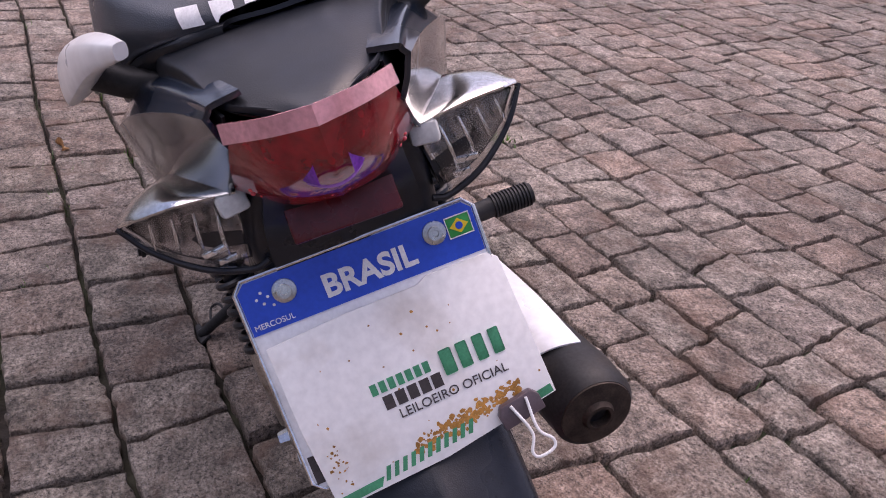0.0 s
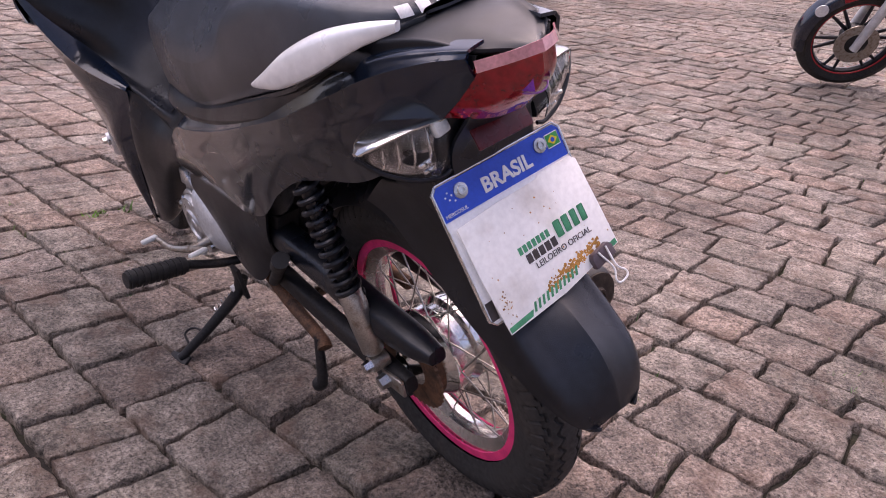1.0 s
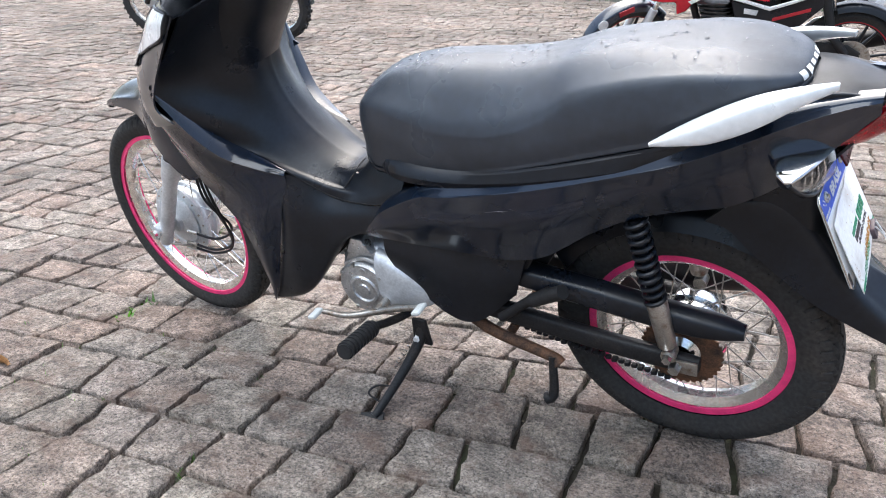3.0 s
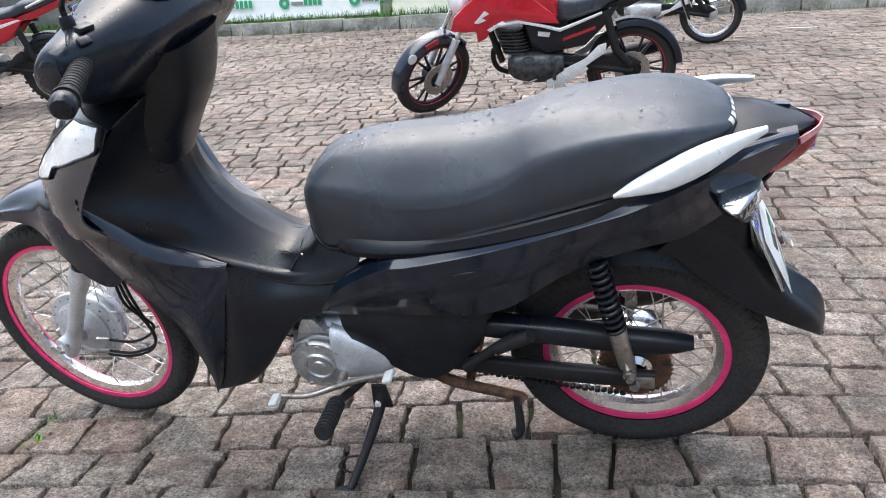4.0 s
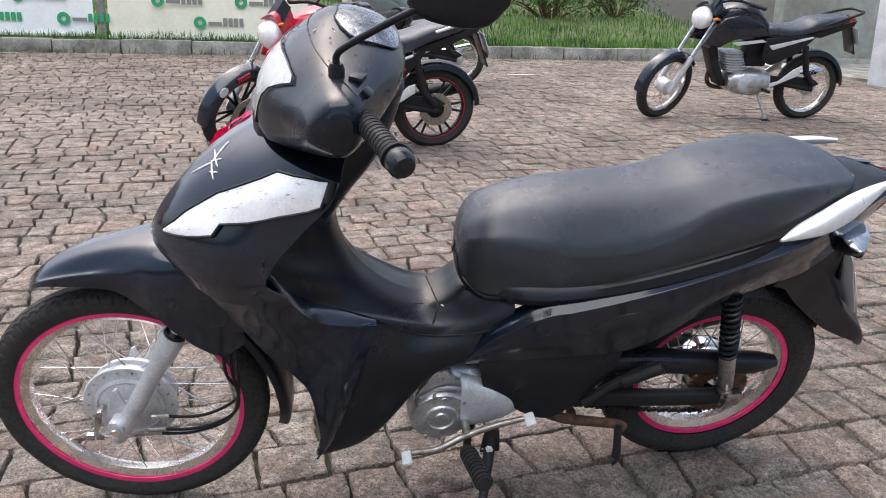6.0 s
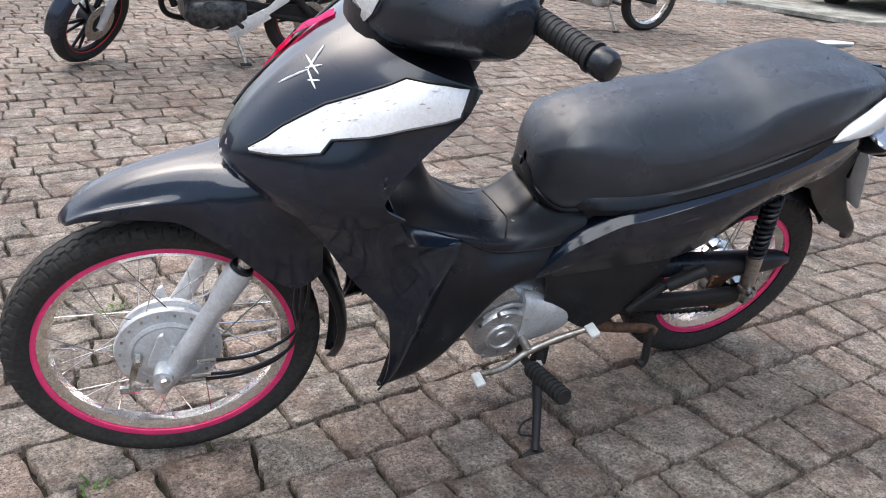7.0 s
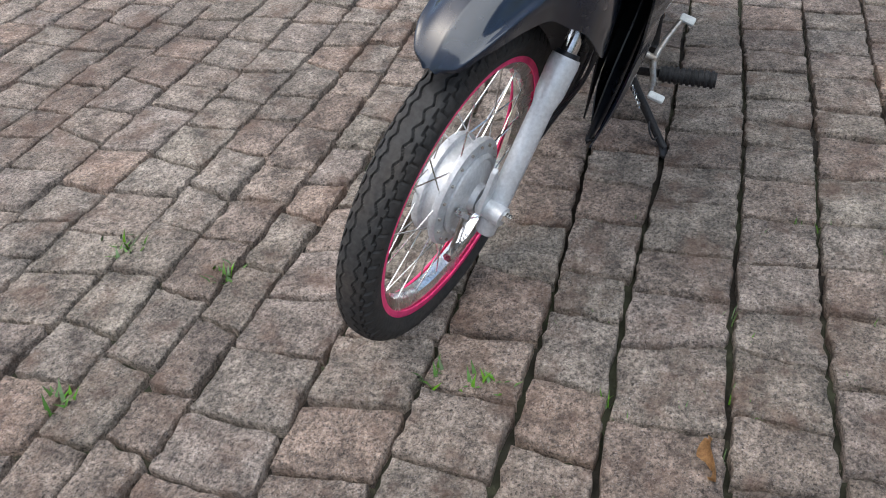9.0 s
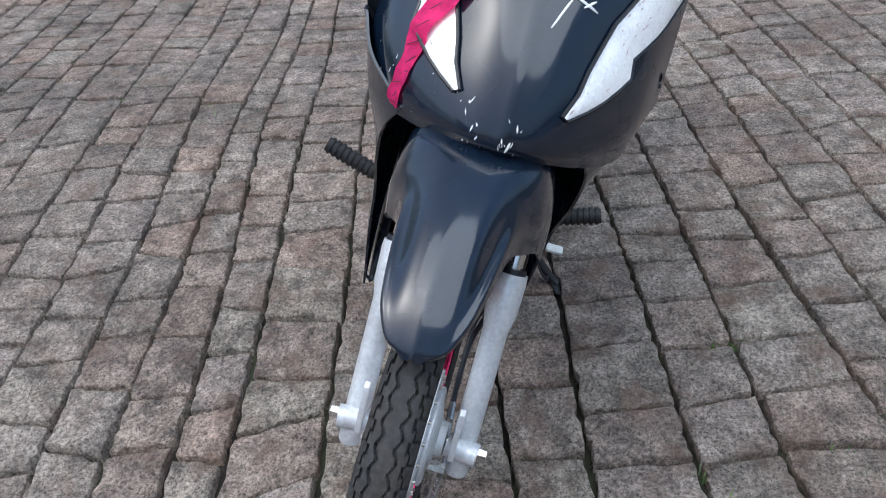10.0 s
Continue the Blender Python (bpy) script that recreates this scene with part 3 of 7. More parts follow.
cap = sheet([[(0.985, 0, 0.903), (0.977, 0.055, 0.902), (0.957, 0.110, 0.899), (0.915, 0.162, 0.895), (0.858, 0.198, 0.888)], [(0.91, 0, 0.898), (0.905, 0.055, 0.896), (0.90, 0.115, 0.892), (0.88, 0.165, 0.889), (0.856, 0.197, 0.886)],
             [(0.835, 0, 0.901), (0.838, 0.06, 0.899), (0.848, 0.13, 0.892), (0.854, 0.165, 0.888), (0.857, 0.190, 0.884)]], 24, 12, 0.003, mirror=True)
part("cover_top", moved(cap, NOSE), satin_black, bike)

# inner leg shield and the tunnel between footwell and seat
inner = [
    [(0.826, 0, 0.905), (0.829, 0.060, 0.902), (0.838, 0.130, 0.897), (0.846, 0.188, 0.890)],
    [(0.832, 0, 0.845), (0.842, 0.058, 0.840), (0.886, 0.125, 0.835), (0.905, 0.188, 0.828)],
    [(0.846, 0, 0.768), (0.860, 0.052, 0.764), (0.920, 0.112, 0.760), (0.960, 0.197, 0.770)],
    [(0.847, 0, 0.705), (0.858, 0.047, 0.700), (0.912, 0.105, 0.700), (0.970, 0.202, 0.743)],
    [(0.826, 0, 0.640), (0.832, 0.044, 0.636), (0.868, 0.092, 0.644), (0.937, 0.164, 0.673)],
    [(0.785, 0, 0.586), (0.790, 0.044, 0.581), (0.820, 0.082, 0.586), (0.903, 0.127, 0.615)],
    [(0.734, 0, 0.546), (0.737, 0.045, 0.541), (0.756, 0.078, 0.538), (0.844, 0.111, 0.576)],
    [(0.682, 0, 0.528), (0.683, 0.047, 0.523), (0.692, 0.078, 0.508), (0.781, 0.107, 0.546)],
    [(0.636, 0, 0.543), (0.636, 0.050, 0.537), (0.635, 0.082, 0.508), (0.695, 0.094, 0.492)],
    [(0.596, 0, 0.574), (0.596, 0.053, 0.566), (0.582, 0.088, 0.522), (0.630, 0.100, 0.489)],
    [(0.520, 0, 0.578), (0.520, 0.056, 0.572), (0.510, 0.096, 0.548), (0.530, 0.109, 0.505)],
]
part("inner_shield", sheet(inner, 34, 64, 0.003, mirror=True), satin_black, bike, "matt black inner leg shield and tunnel cover")
# matt cover behind the leg shield, running back to the side panel
cover_rows = [
    [(0.815, 0.104, 0.545), (0.834, 0.112, 0.470), (0.872, 0.116, 0.345), (0.897, 0.122, 0.224), (0.894, 0.118, 0.228)],
    [(0.790, 0.115, 0.541), (0.806, 0.126, 0.470), (0.842, 0.133, 0.345), (0.890, 0.130, 0.220), (0.884, 0.122, 0.226)],
    [(0.770, 0.110, 0.537), (0.782, 0.136, 0.465), (0.800, 0.144, 0.350), (0.818, 0.132, 0.240), (0.800, 0.092, 0.262)],
    [(0.730, 0.098, 0.512), (0.742, 0.128, 0.455), (0.752, 0.138, 0.370), (0.760, 0.128, 0.288), (0.750, 0.080, 0.310)],
    [(0.690, 0.093, 0.491), (0.694, 0.118, 0.460), (0.692, 0.126, 0.420), (0.690, 0.120, 0.382), (0.684, 0.070, 0.390)],
    [(0.631, 0.099, 0.488), (0.633, 0.114, 0.468), (0.634, 0.119, 0.445), (0.637, 0.116, 0.424), (0.637, 0.070, 0.424)],
    [(0.560, 0.106, 0.500), (0.560, 0.116, 0.478), (0.560, 0.120, 0.455), (0.569, 0.116, 0.433), (0.569, 0.070, 0.433)],
    [(0.470, 0.110, 0.552), (0.470, 0.120, 0.520), (0.470, 0.122, 0.480), (0.470, 0.116, 0.436), (0.470, 0.070, 0.436)],
]
for side in (1, -1):
    cover = sheet(cover_rows, 26, 54, 0.004)
    part("frame_cover", cover if side > 0 else flipped(cover), satin_black, bike, "matt black cover under the footwell")
    inside = sheet([[(0.868, 0.098, 0.240), (0.860, 0.070, 0.420), (0.850, 0.050, 0.600)], [(0.760, 0.078, 0.305), (0.770, 0.060, 0.430), (0.770, 0.040, 0.545)], [(0.640, 0.070, 0.420), (0.640, 0.060, 0.460), (0.640, 0.040, 0.520)]], 10, 12, 0.003)
    part("inner_cover", inside if side > 0 else flipped(inside), worn_black, bike)
part("cover_screw", lathe([(0.0, 0.002), (0.004, 0.0018), (0.005, 0.0)], (0.644, 0.055, 0.5310), 12, axis="z"), steel, bike)
part("cover_seam", tube([(0.672, 0.090, 0.4985), (0.662, 0.072, 0.516), (0.654, 0.050, 0.5305), (0.658, 0.020, 0.5350), (0.664, -0.045, 0.5300)], 0.0017, 6, 24), worn_black, bike)
part("trim_seam", tube([(0.786, 0.109, 0.5475), (0.735, 0.102, 0.5165), (0.692, 0.0965, 0.4945), (0.632, 0.1015, 0.4915), (0.560, 0.1085, 0.504), (0.500, 0.113, 0.536)], 0.0016, 6, 30), worn_black, bike)
for side in (1, -1):
    gap = [(p[0], side * (p[1] - 0.001), p[2] + 0.0008) for p in hollow]
    part("shield_joint", tube(gap, 0.0022, 6, 24), worn_black, bike)

part("seat_pan", hull_loft([[(0.600, 0.05, 0.622), (0.600, -0.05, 0.622), (0.602, -0.05, 0.560), (0.602, 0.05, 0.560)], [(0.50, 0.096, 0.612), (0.50, -0.096, 0.612), (0.50, -0.100, 0.560), (0.50, 0.100, 0.560)],
                            [(0.33, 0.108, 0.622), (0.33, -0.108, 0.622), (0.33, -0.108, 0.575), (0.33, 0.108, 0.575)], [(0.10, 0.112, 0.690), (0.10, -0.112, 0.690), (0.10, -0.112, 0.620), (0.10, 0.112, 0.620)],
                            [(-0.10, 0.092, 0.752), (-0.10, -0.092, 0.752), (-0.10, -0.090, 0.690), (-0.10, 0.090, 0.690)]], 16, 30), satin_black, bike)
web = [(0.40, 0.36), (0.40, 0.56), (0.10, 0.60)] + [(0.286 * math.cos(radians(a)), 0.260 + 0.286 * math.sin(radians(a))) for a in range(72, 19, -6)]
part("frame_web", slab(web, -0.055, 0.055, 0.004), worn_black, bike)

emblem_grey = material("emblem_grey", (0.20, 0.19, 0.20), 0.4, 0.5, vary=0.4, scale=60)
# side panels: glossy, creased, tapering into the tail
panel_rows = []
for x, p1, p2, p3, p4 in (
        (0.604, (0.112, 0.446), (0.121, 0.444), (0.122, 0.438), (0.116, 0.428)),
        (0.560, (0.112, 0.505), (0.129, 0.494), (0.131, 0.462), (0.118, 0.430)),
        (0.505, (0.113, 0.543), (0.135, 0.530), (0.136, 0.480), (0.120, 0.432)),
        (0.450, (0.113, 0.572), (0.139, 0.556), (0.140, 0.495), (0.121, 0.434)),
        (0.400, (0.114, 0.586), (0.141, 0.564), (0.142, 0.503), (0.122, 0.436)),
        (0.300, (0.116, 0.611), (0.143, 0.587), (0.143, 0.518), (0.124, 0.440)),
        (0.235, (0.118, 0.632), (0.144, 0.605), (0.143, 0.537), (0.124, 0.458)),
        (0.190, (0.119, 0.647), (0.145, 0.619), (0.143, 0.556), (0.125, 0.488)),
        (0.140, (0.119, 0.663), (0.145, 0.635), (0.142, 0.580), (0.125, 0.527)),
        (0.070, (0.118, 0.685), (0.143, 0.658), (0.139, 0.610), (0.122, 0.567)),
        (0.000, (0.116, 0.707), (0.140, 0.682), (0.132, 0.636), (0.115, 0.588)),
        (-0.075, (0.106, 0.737), (0.128, 0.714), (0.120, 0.670), (0.102, 0.604)),
        (-0.146, (0.088, 0.760), (0.106, 0.744), (0.098, 0.706), (0.082, 0.645)),
        (-0.205, (0.066, 0.768), (0.078, 0.759), (0.072, 0.735), (0.062, 0.702)),
        (-0.245, (0.054, 0.771), (0.060, 0.764), (0.056, 0.750), (0.050, 0.737))):
    q = lambda a, b, f: (x, a[0] + (b[0] - a[0]) * f, a[1] + (b[1] - a[1]) * f)
    panel_rows.append([(x, p1[0] - 0.018, p1[1] + 0.003), (x, *p1), q(p1, p2, 0.5), q(p1, p2, 0.93), (x, *p2), q(p2, p3, 0.07), q(p2, p3, 0.5), (x, *p3), (x, *p4)])
for side in (1, -1):
    skin = sheet(panel_rows, 49, 70, 0.0035)
    cover = part("side_panel", skin if side > 0 else flipped(skin), gloss_black, bike, "glossy black side panel with a faded emblem")
    # faded emblem: a swoosh and short bars
    swoosh = bmesh.new()
    for (x0, z0), (x1, z1), r in (((0.335, 0.552), (0.160, 0.598), 0.0007), ((0.330, 0.546), (0.245, 0.562), 0.0008), ((0.300, 0.556), (0.270, 0.548), 0.0007), ((0.285, 0.566), (0.255, 0.556), 0.0008), ((0.262, 0.574), (0.228, 0.560), 0.0008),
                                  ((0.240, 0.580), (0.205, 0.568), 0.0008), ((0.225, 0.570), (0.195, 0.584), 0.0007), ((0.215, 0.590), (0.130, 0.600), 0.0007), ((0.200, 0.582), (0.150, 0.590), 0.0007)):
        tube([(x0, 0.1418, z0), ((x0 + x1) / 2, 0.1426, (z0 + z1) / 2 + 0.003), (x1, 0.1416, z1)], r, 5, 8, bm=swoosh)
    part("emblem", swoosh if side > 0 else flipped(swoosh), emblem_grey, cover, "faded grey emblem strokes")
    bars = bmesh.new()
    for k, x in enumerate((0.188, 0.176, 0.164, 0.152)):
        block((0.008, 0.001, 0.011 if k < 3 else 0.008), bevel=0, m=pose(x, 0.1425, 0.578 + 0.0035 * k, 0, -14, 0), bm=bars)
    part("emblem_bars", bars if side > 0 else flipped(bars), emblem_grey, cover, "small pale lettering bars")

# under-tail, inner rear mudguard and frame seen through the wheel arch
for side in (1, -1):
    inner_skin = sheet([[(0.33, 0.095, 0.415), (0.33, 0.06, 0.50), (0.33, 0, 0.53)], [(0.22, 0.095, 0.455), (0.22, 0.06, 0.53), (0.22, 0, 0.55)],
                        [(0.10, 0.095, 0.56), (0.10, 0.06, 0.575), (0.10, 0, 0.58)], [(-0.04, 0.09, 0.60), (-0.04, 0.05, 0.60), (-0.04, 0, 0.60)],
                        [(-0.16, 0.07, 0.64), (-0.16, 0.04, 0.625), (-0.16, 0, 0.62)]], 12, 20, 0.003)
    part("wheel_arch", inner_skin if side > 0 else flipped(inner_skin), satin_black, bike)
guard_rows = []
for x, z, w, drop, peak in ((-0.080, 0.602, 0.082, 0.060, 0), (-0.130, 0.604, 0.078, 0.080, 0), (-0.165, 0.578, 0.074, 0.088, 0), (-0.202, 0.528, 0.071, 0.078, 0), (-0.243, 0.470, 0.069, 0.060, 0.002), (-0.283, 0.432, 0.069, 0.046, 0.011),
                            (-0.312, 0.404, 0.067, 0.034, 0.012), (-0.331, 0.376, 0.059, 0.022, 0.008), (-0.339, 0.354, 0.046, 0.012, 0.004), (-0.342, 0.342, 0.026, 0.005, 0.002)):
    guard_rows.append([(x - peak * 0.5, 0, z + 0.006 + peak), (x, w * 0.3, z + 0.005 + peak * 0.5), (x + 0.003, w * 0.62, z + 0.002), (x + 0.008, w * 0.95, z - 0.006), (x + drop * 0.8, w * 1.02, z - drop * 0.75)])
part("rear_mudguard", sheet(guard_rows, 22, 46, 0.004, mirror=True), satin_black, bike, "matt black rear mudguard")
hugger = []
for deg in range(38, 150, 10):
    a = radians(deg)
    r = 0.284
    hugger.append([(AXLE_R.x - r * math.cos(a), 0, AXLE_R.z + r * math.sin(a)), (AXLE_R.x - r * math.cos(a), 0.035, AXLE_R.z + (r - 0.006) * math.sin(a)), (AXLE_R.x - (r - 0.035) * math.cos(a), 0.056, AXLE_R.z + (r - 0.035) * math.sin(a))])
part("tyre_hugger", sheet(hugger, 12, 40, 0.003, mirror=True), satin_black, bike)
# bracket bodywork beside the plate, below the tail lamp
for side in (1, -1):
    cheek = sheet([[(-0.10, 0.082, 0.655), (-0.10, 0.080, 0.62), (-0.11, 0.075, 0.585)], [(-0.16, 0.070, 0.688), (-0.160, 0.072, 0.64), (-0.160, 0.070, 0.56)],
                   [(-0.198, 0.060, 0.690), (-0.190, 0.066, 0.63), (-0.190, 0.064, 0.535)], [(-0.215, 0.040, 0.690), (-0.196, 0.045, 0.635), (-0.205, 0.048, 0.53)]], 14, 18, 0.004)
    part("tail_cheek", moved(cheek if side > 0 else flipped(cheek), Matrix.Translation((0.011, 0.0, 0.012))), satin_black, bike)
part("plate_bracket", moved(sheet([[(-0.235, 0, 0.688), (-0.228, 0.045, 0.688)], [(-0.196, 0, 0.630), (-0.194, 0.055, 0.630)], [(-0.215, 0, 0.530), (-0.213, 0.055, 0.530)]], 10, 14, 0.004, mirror=True), Matrix.Translation((0.011, 0.0, 0.012))), satin_black, bike)
part("reflector", moved(block((0.004, 0.075, 0.030), bevel=0.002), pose(-0.2055, 0.0, 0.665, 0, 32, 0)), material("reflector_red", (0.09, 0.006, 0.008), 0.3, vary=0.2, scale=60), bike, "dark red reflector under the lamp")

# seat
seat_rows = []
for x, zt, ws, zs, w, zm, zb in ((0.618, 0.648, 0.004, 0.646, 0.006, 0.640, 0.628), (0.614, 0.670, 0.034, 0.662, 0.040, 0.645, 0.606), (0.599, 0.700, 0.062, 0.686, 0.070, 0.655, 0.590), (0.571, 0.727, 0.086, 0.702, 0.094, 0.660, 0.578),
                                 (0.530, 0.748, 0.097, 0.702, 0.105, 0.655, 0.582), (0.460, 0.765, 0.110, 0.690, 0.115, 0.640, 0.584), (0.400, 0.771, 0.116, 0.680, 0.120, 0.638, 0.591), (0.300, 0.778, 0.121, 0.690, 0.126, 0.655, 0.618),
                                 (0.220, 0.790, 0.120, 0.722, 0.130, 0.680, 0.642), (0.160, 0.808, 0.117, 0.764, 0.132, 0.705, 0.661), (0.080, 0.820, 0.115, 0.790, 0.131, 0.730, 0.686), (0.000, 0.823, 0.112, 0.804, 0.127, 0.752, 0.711),
                                 (-0.060, 0.821, 0.104, 0.806, 0.116, 0.772, 0.739), (-0.105, 0.813, 0.088, 0.802, 0.098, 0.786, 0.765), (-0.140, 0.801, 0.060, 0.795, 0.068, 0.787, 0.779), (-0.153, 0.791, 0.030, 0.789, 0.034, 0.787, 0.783)):
    seat_rows.append([(x, 0, zt), (x, ws * 0.5, zt - 0.12 * (zt - zs)), (x, ws * 0.88, zs + 0.30 * (zt - zs)), (x, ws, zs), (x, ws * 0.45 + w * 0.55, zs * 0.65 + zm * 0.35), (x, w, zm), (x, w * 0.98, zb * 0.7 + zm * 0.3), (x, w * 0.94, zb), (x, w * 0.5, zb - 0.004), (x, 0, zb - 0.004)])
seat_bm = tidy(sheet(seat_rows, 55, 90, 0, mirror=True))
seat_tree = BVHTree.FromBMesh(seat_bm)
seat = part("seat", seat_bm, vinyl, bike, "matt black vinyl seat beaded with rain")
part("seat_base", tidy(sheet([[(r[7][0], 0, r[7][2] - 0.001), (r[7][0], r[7][1] * 0.96, r[7][2] - 0.001), (r[7][0], r[7][1] * 0.96, r[7][2] - 0.012)] for r in seat_rows], 14, 40, 0.003, mirror=True)), satin_black, bike)
marks = bmesh.new()
for k in range(5):
    y = 0.050 - 0.021 * k
    rows = []
    for f in np.linspace(-0.5, 0.5, 6):
        yy = y + 0.014 * f
        rows.append([])
        for g in (0.0, 0.33, 0.67, 1.0):
            q, nrm, _, _ = seat_tree.find_nearest(Vector((-0.160 + 3.2 * yy * yy + 0.010 * g, yy, 0.786 + 0.012 * g)))
            rows[-1].append(q + (nrm if nrm.dot(q - Vector((0.1, 0, 0.72))) > 0 else -nrm) * 0.0010)
    grid_mesh(marks, rows)
part("seat_letters", marks, ink_white, seat, "white lettering bars across the seat's back edge")
beads = bmesh.new()
rng = random.Random(4)
for k in range(260):
    x, y = rng.uniform(-0.12, 0.57), rng.uniform(-0.075, 0.075)
    r = rng.choice((0.0012, 0.0016, 0.002, 0.003))
    c = seat_tree.ray_cast(Vector((x, y, 1.0)), Vector((0, 0, -1)))[0]
    lathe([(r, -0.0004), (r * 0.8, r * 0.35), (r * 0.35, r * 0.55), (0, r * 0.6)], c, 7, axis="z", bm=beads)
rain = part("rainwater", beads, material("water", (0.95, 0.96, 0.97), 0.03, vary=0.02, scale=50, transmission=1.0, ior=1.33, rough_vary=0.01), seat, "drops of rain water")

tagged(rain, kind="stuff")

# tail cover, grab rails
tail_rows = []
for x, w, z, drop in ((-0.085, 0.092, 0.752, 0.024), (-0.125, 0.084, 0.765, 0.022), (-0.165, 0.074, 0.770, 0.018), (-0.205, 0.062, 0.770, 0.014), (-0.240, 0.052, 0.764, 0.010), (-0.258, 0.043, 0.761, 0.006), (-0.274, 0.026, 0.758, 0.005), (-0.288, 0.010, 0.754, 0.004)):
    tail_rows.append([(x, 0, z), (x, w * 0.5, z - 0.001), (x, w * 0.86, z - 0.005), (x, w * 0.97, z - 0.4 * drop), (x, w, z - drop)])
part("tail_cover", moved(sheet(tail_rows, 18, 24, 0.004, mirror=True), Matrix.Translation((-0.189, 0.0, 0.699)) @ Matrix.Rotation(radians(-1), 4, "X") @ Matrix.Translation((0.2, 0, -0.689))), satin_black, bike, "satin black tail cover with rain spots")
for side in (1, -1):
    rail = hull_loft([[(0.036, 0.146, 0.7205), (0.035, 0.152, 0.7195), (0.034, 0.150, 0.715), (0.036, 0.144, 0.716)],
                      [(0.000, 0.124, 0.741), (0.000, 0.151, 0.737), (0.000, 0.156, 0.722), (0.000, 0.134, 0.724)],
                      [(-0.050, 0.112, 0.768), (-0.050, 0.149, 0.762), (-0.050, 0.158, 0.733), (-0.050, 0.134, 0.738)],
                      [(-0.100, 0.100, 0.787), (-0.100, 0.136, 0.783), (-0.102, 0.147, 0.752), (-0.100, 0.118, 0.758)],
                      [(-0.150, 0.088, 0.797), (-0.152, 0.114, 0.796), (-0.154, 0.120, 0.778), (-0.150, 0.098, 0.780)],
                      [(-0.192, 0.078, 0.801), (-0.194, 0.088, 0.801), (-0.194, 0.090, 0.793), (-0.192, 0.080, 0.793)]], 24, 36)
    for v in rail.verts:
        edge = 0.158 - 0.32 * max(0.0, -0.045 - v.co.x) ** 0.92
        v.co.y = edge - (edge - v.co.y) * 0.68
    handle = part("grab_rail", rail if side > 0 else flipped(rail), silver_paint, bike, "silver-painted grab rail")
    strut = tube([(-0.10, 0.125, 0.765), (-0.110, 0.10, 0.752), (-0.115, 0.07, 0.745)], [0.012, 0.011, 0.012], 12, 8)
    part("rail_strut", strut if side > 0 else flipped(strut), worn_black, handle)

# tail lamp and indicators sit slightly askew on the bent tail
TAIL = Matrix.Translation((-0.188, 0.0, 0.702)) @ Matrix.Rotation(radians(-1.5), 4, "Z") @ Matrix.Rotation(radians(-2), 4, "X") @ Matrix.Translation((0.2, 0, -0.69))
lens_rows = [[(-0.299, 0, 0.748), (-0.288, 0.024, 0.746), (-0.264, 0.048, 0.739)],
             [(-0.296, 0, 0.724), (-0.284, 0.027, 0.722), (-0.246, 0.054, 0.718)],
             [(-0.279, 0, 0.700), (-0.266, 0.030, 0.699), (-0.226, 0.058, 0.699)],
             [(-0.256, 0, 0.680), (-0.244, 0.030, 0.680), (-0.208, 0.060, 0.684)]]
tail_lamp = part("tail_lamp", moved(sheet(lens_rows, 24, 20, 0.002, mirror=True), TAIL), red_lens, bike, "glossy red tail lamp lens")
rimband = sheet([[(-0.301, 0, 0.7585), (-0.290, 0.025, 0.756), (-0.262, 0.050, 0.750)], [(-0.3035, 0, 0.7475), (-0.2915, 0.026, 0.7455), (-0.265, 0.051, 0.739)]], 24, 5, 0.002, mirror=True)
part("lamp_edge", moved(rimband, TAIL), material("pale_red_lens", (0.58, 0.27, 0.29), 0.10, vary=0.2, scale=30, coat=0.6), tail_lamp, "pale clear edge of the lamp")
bowl = sheet([[(x + 0.012 + 0.028 * (1 - abs(k - 1.5) / 1.5), y * 0.93, z) for x, y, z in row] for k, row in enumerate(lens_rows)], 18, 16, 0.001, mirror=True)
part("lamp_bowl", moved(bowl, TAIL), material("red_reflector", (0.80, 0.22, 0.22), 0.16, 0.9, vary=0.35, scale=90, bump=0.0012, bump_scale=260), tail_lamp, "faceted reflector behind the lens")
# thin violet tube imitates the arc reflected in the lens
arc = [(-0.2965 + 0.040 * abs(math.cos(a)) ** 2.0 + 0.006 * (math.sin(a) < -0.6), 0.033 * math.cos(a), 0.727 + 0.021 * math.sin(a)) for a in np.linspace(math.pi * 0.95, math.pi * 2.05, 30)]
part("lamp_arc", moved(tube(arc, 0.0009, 6), TAIL), material("violet_reflection", (0.34, 0.12, 0.45), 0.2, vary=0.1, scale=40), tail_lamp, "violet reflection line, painted inside the lens")
# violet faces below the arc: reflections put in as colour, no real part
glint = bmesh.new()
for s0 in (-1, 1):
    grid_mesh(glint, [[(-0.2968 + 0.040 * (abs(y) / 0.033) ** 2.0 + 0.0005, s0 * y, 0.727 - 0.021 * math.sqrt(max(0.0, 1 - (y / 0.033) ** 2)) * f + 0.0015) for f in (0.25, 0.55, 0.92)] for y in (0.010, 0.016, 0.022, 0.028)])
part("lamp_prism", moved(glint, TAIL), material("violet_sheen", (0.20, 0.03, 0.42), 0.12, vary=0.4, scale=60, coat=0.8), tail_lamp, "violet reflection painted in the lens")
part("lamp_bulb", moved(lathe([(0.0, -0.008), (0.006, -0.006), (0.009, 0.0), (0.006, 0.01), (0, 0.01)], (-0.276, 0, 0.712), 14, axis="x"), TAIL), material("bulb_red", (0.9, 0.12, 0.10), 0.1, vary=0.05, scale=50), tail_lamp)
dots = bmesh.new()
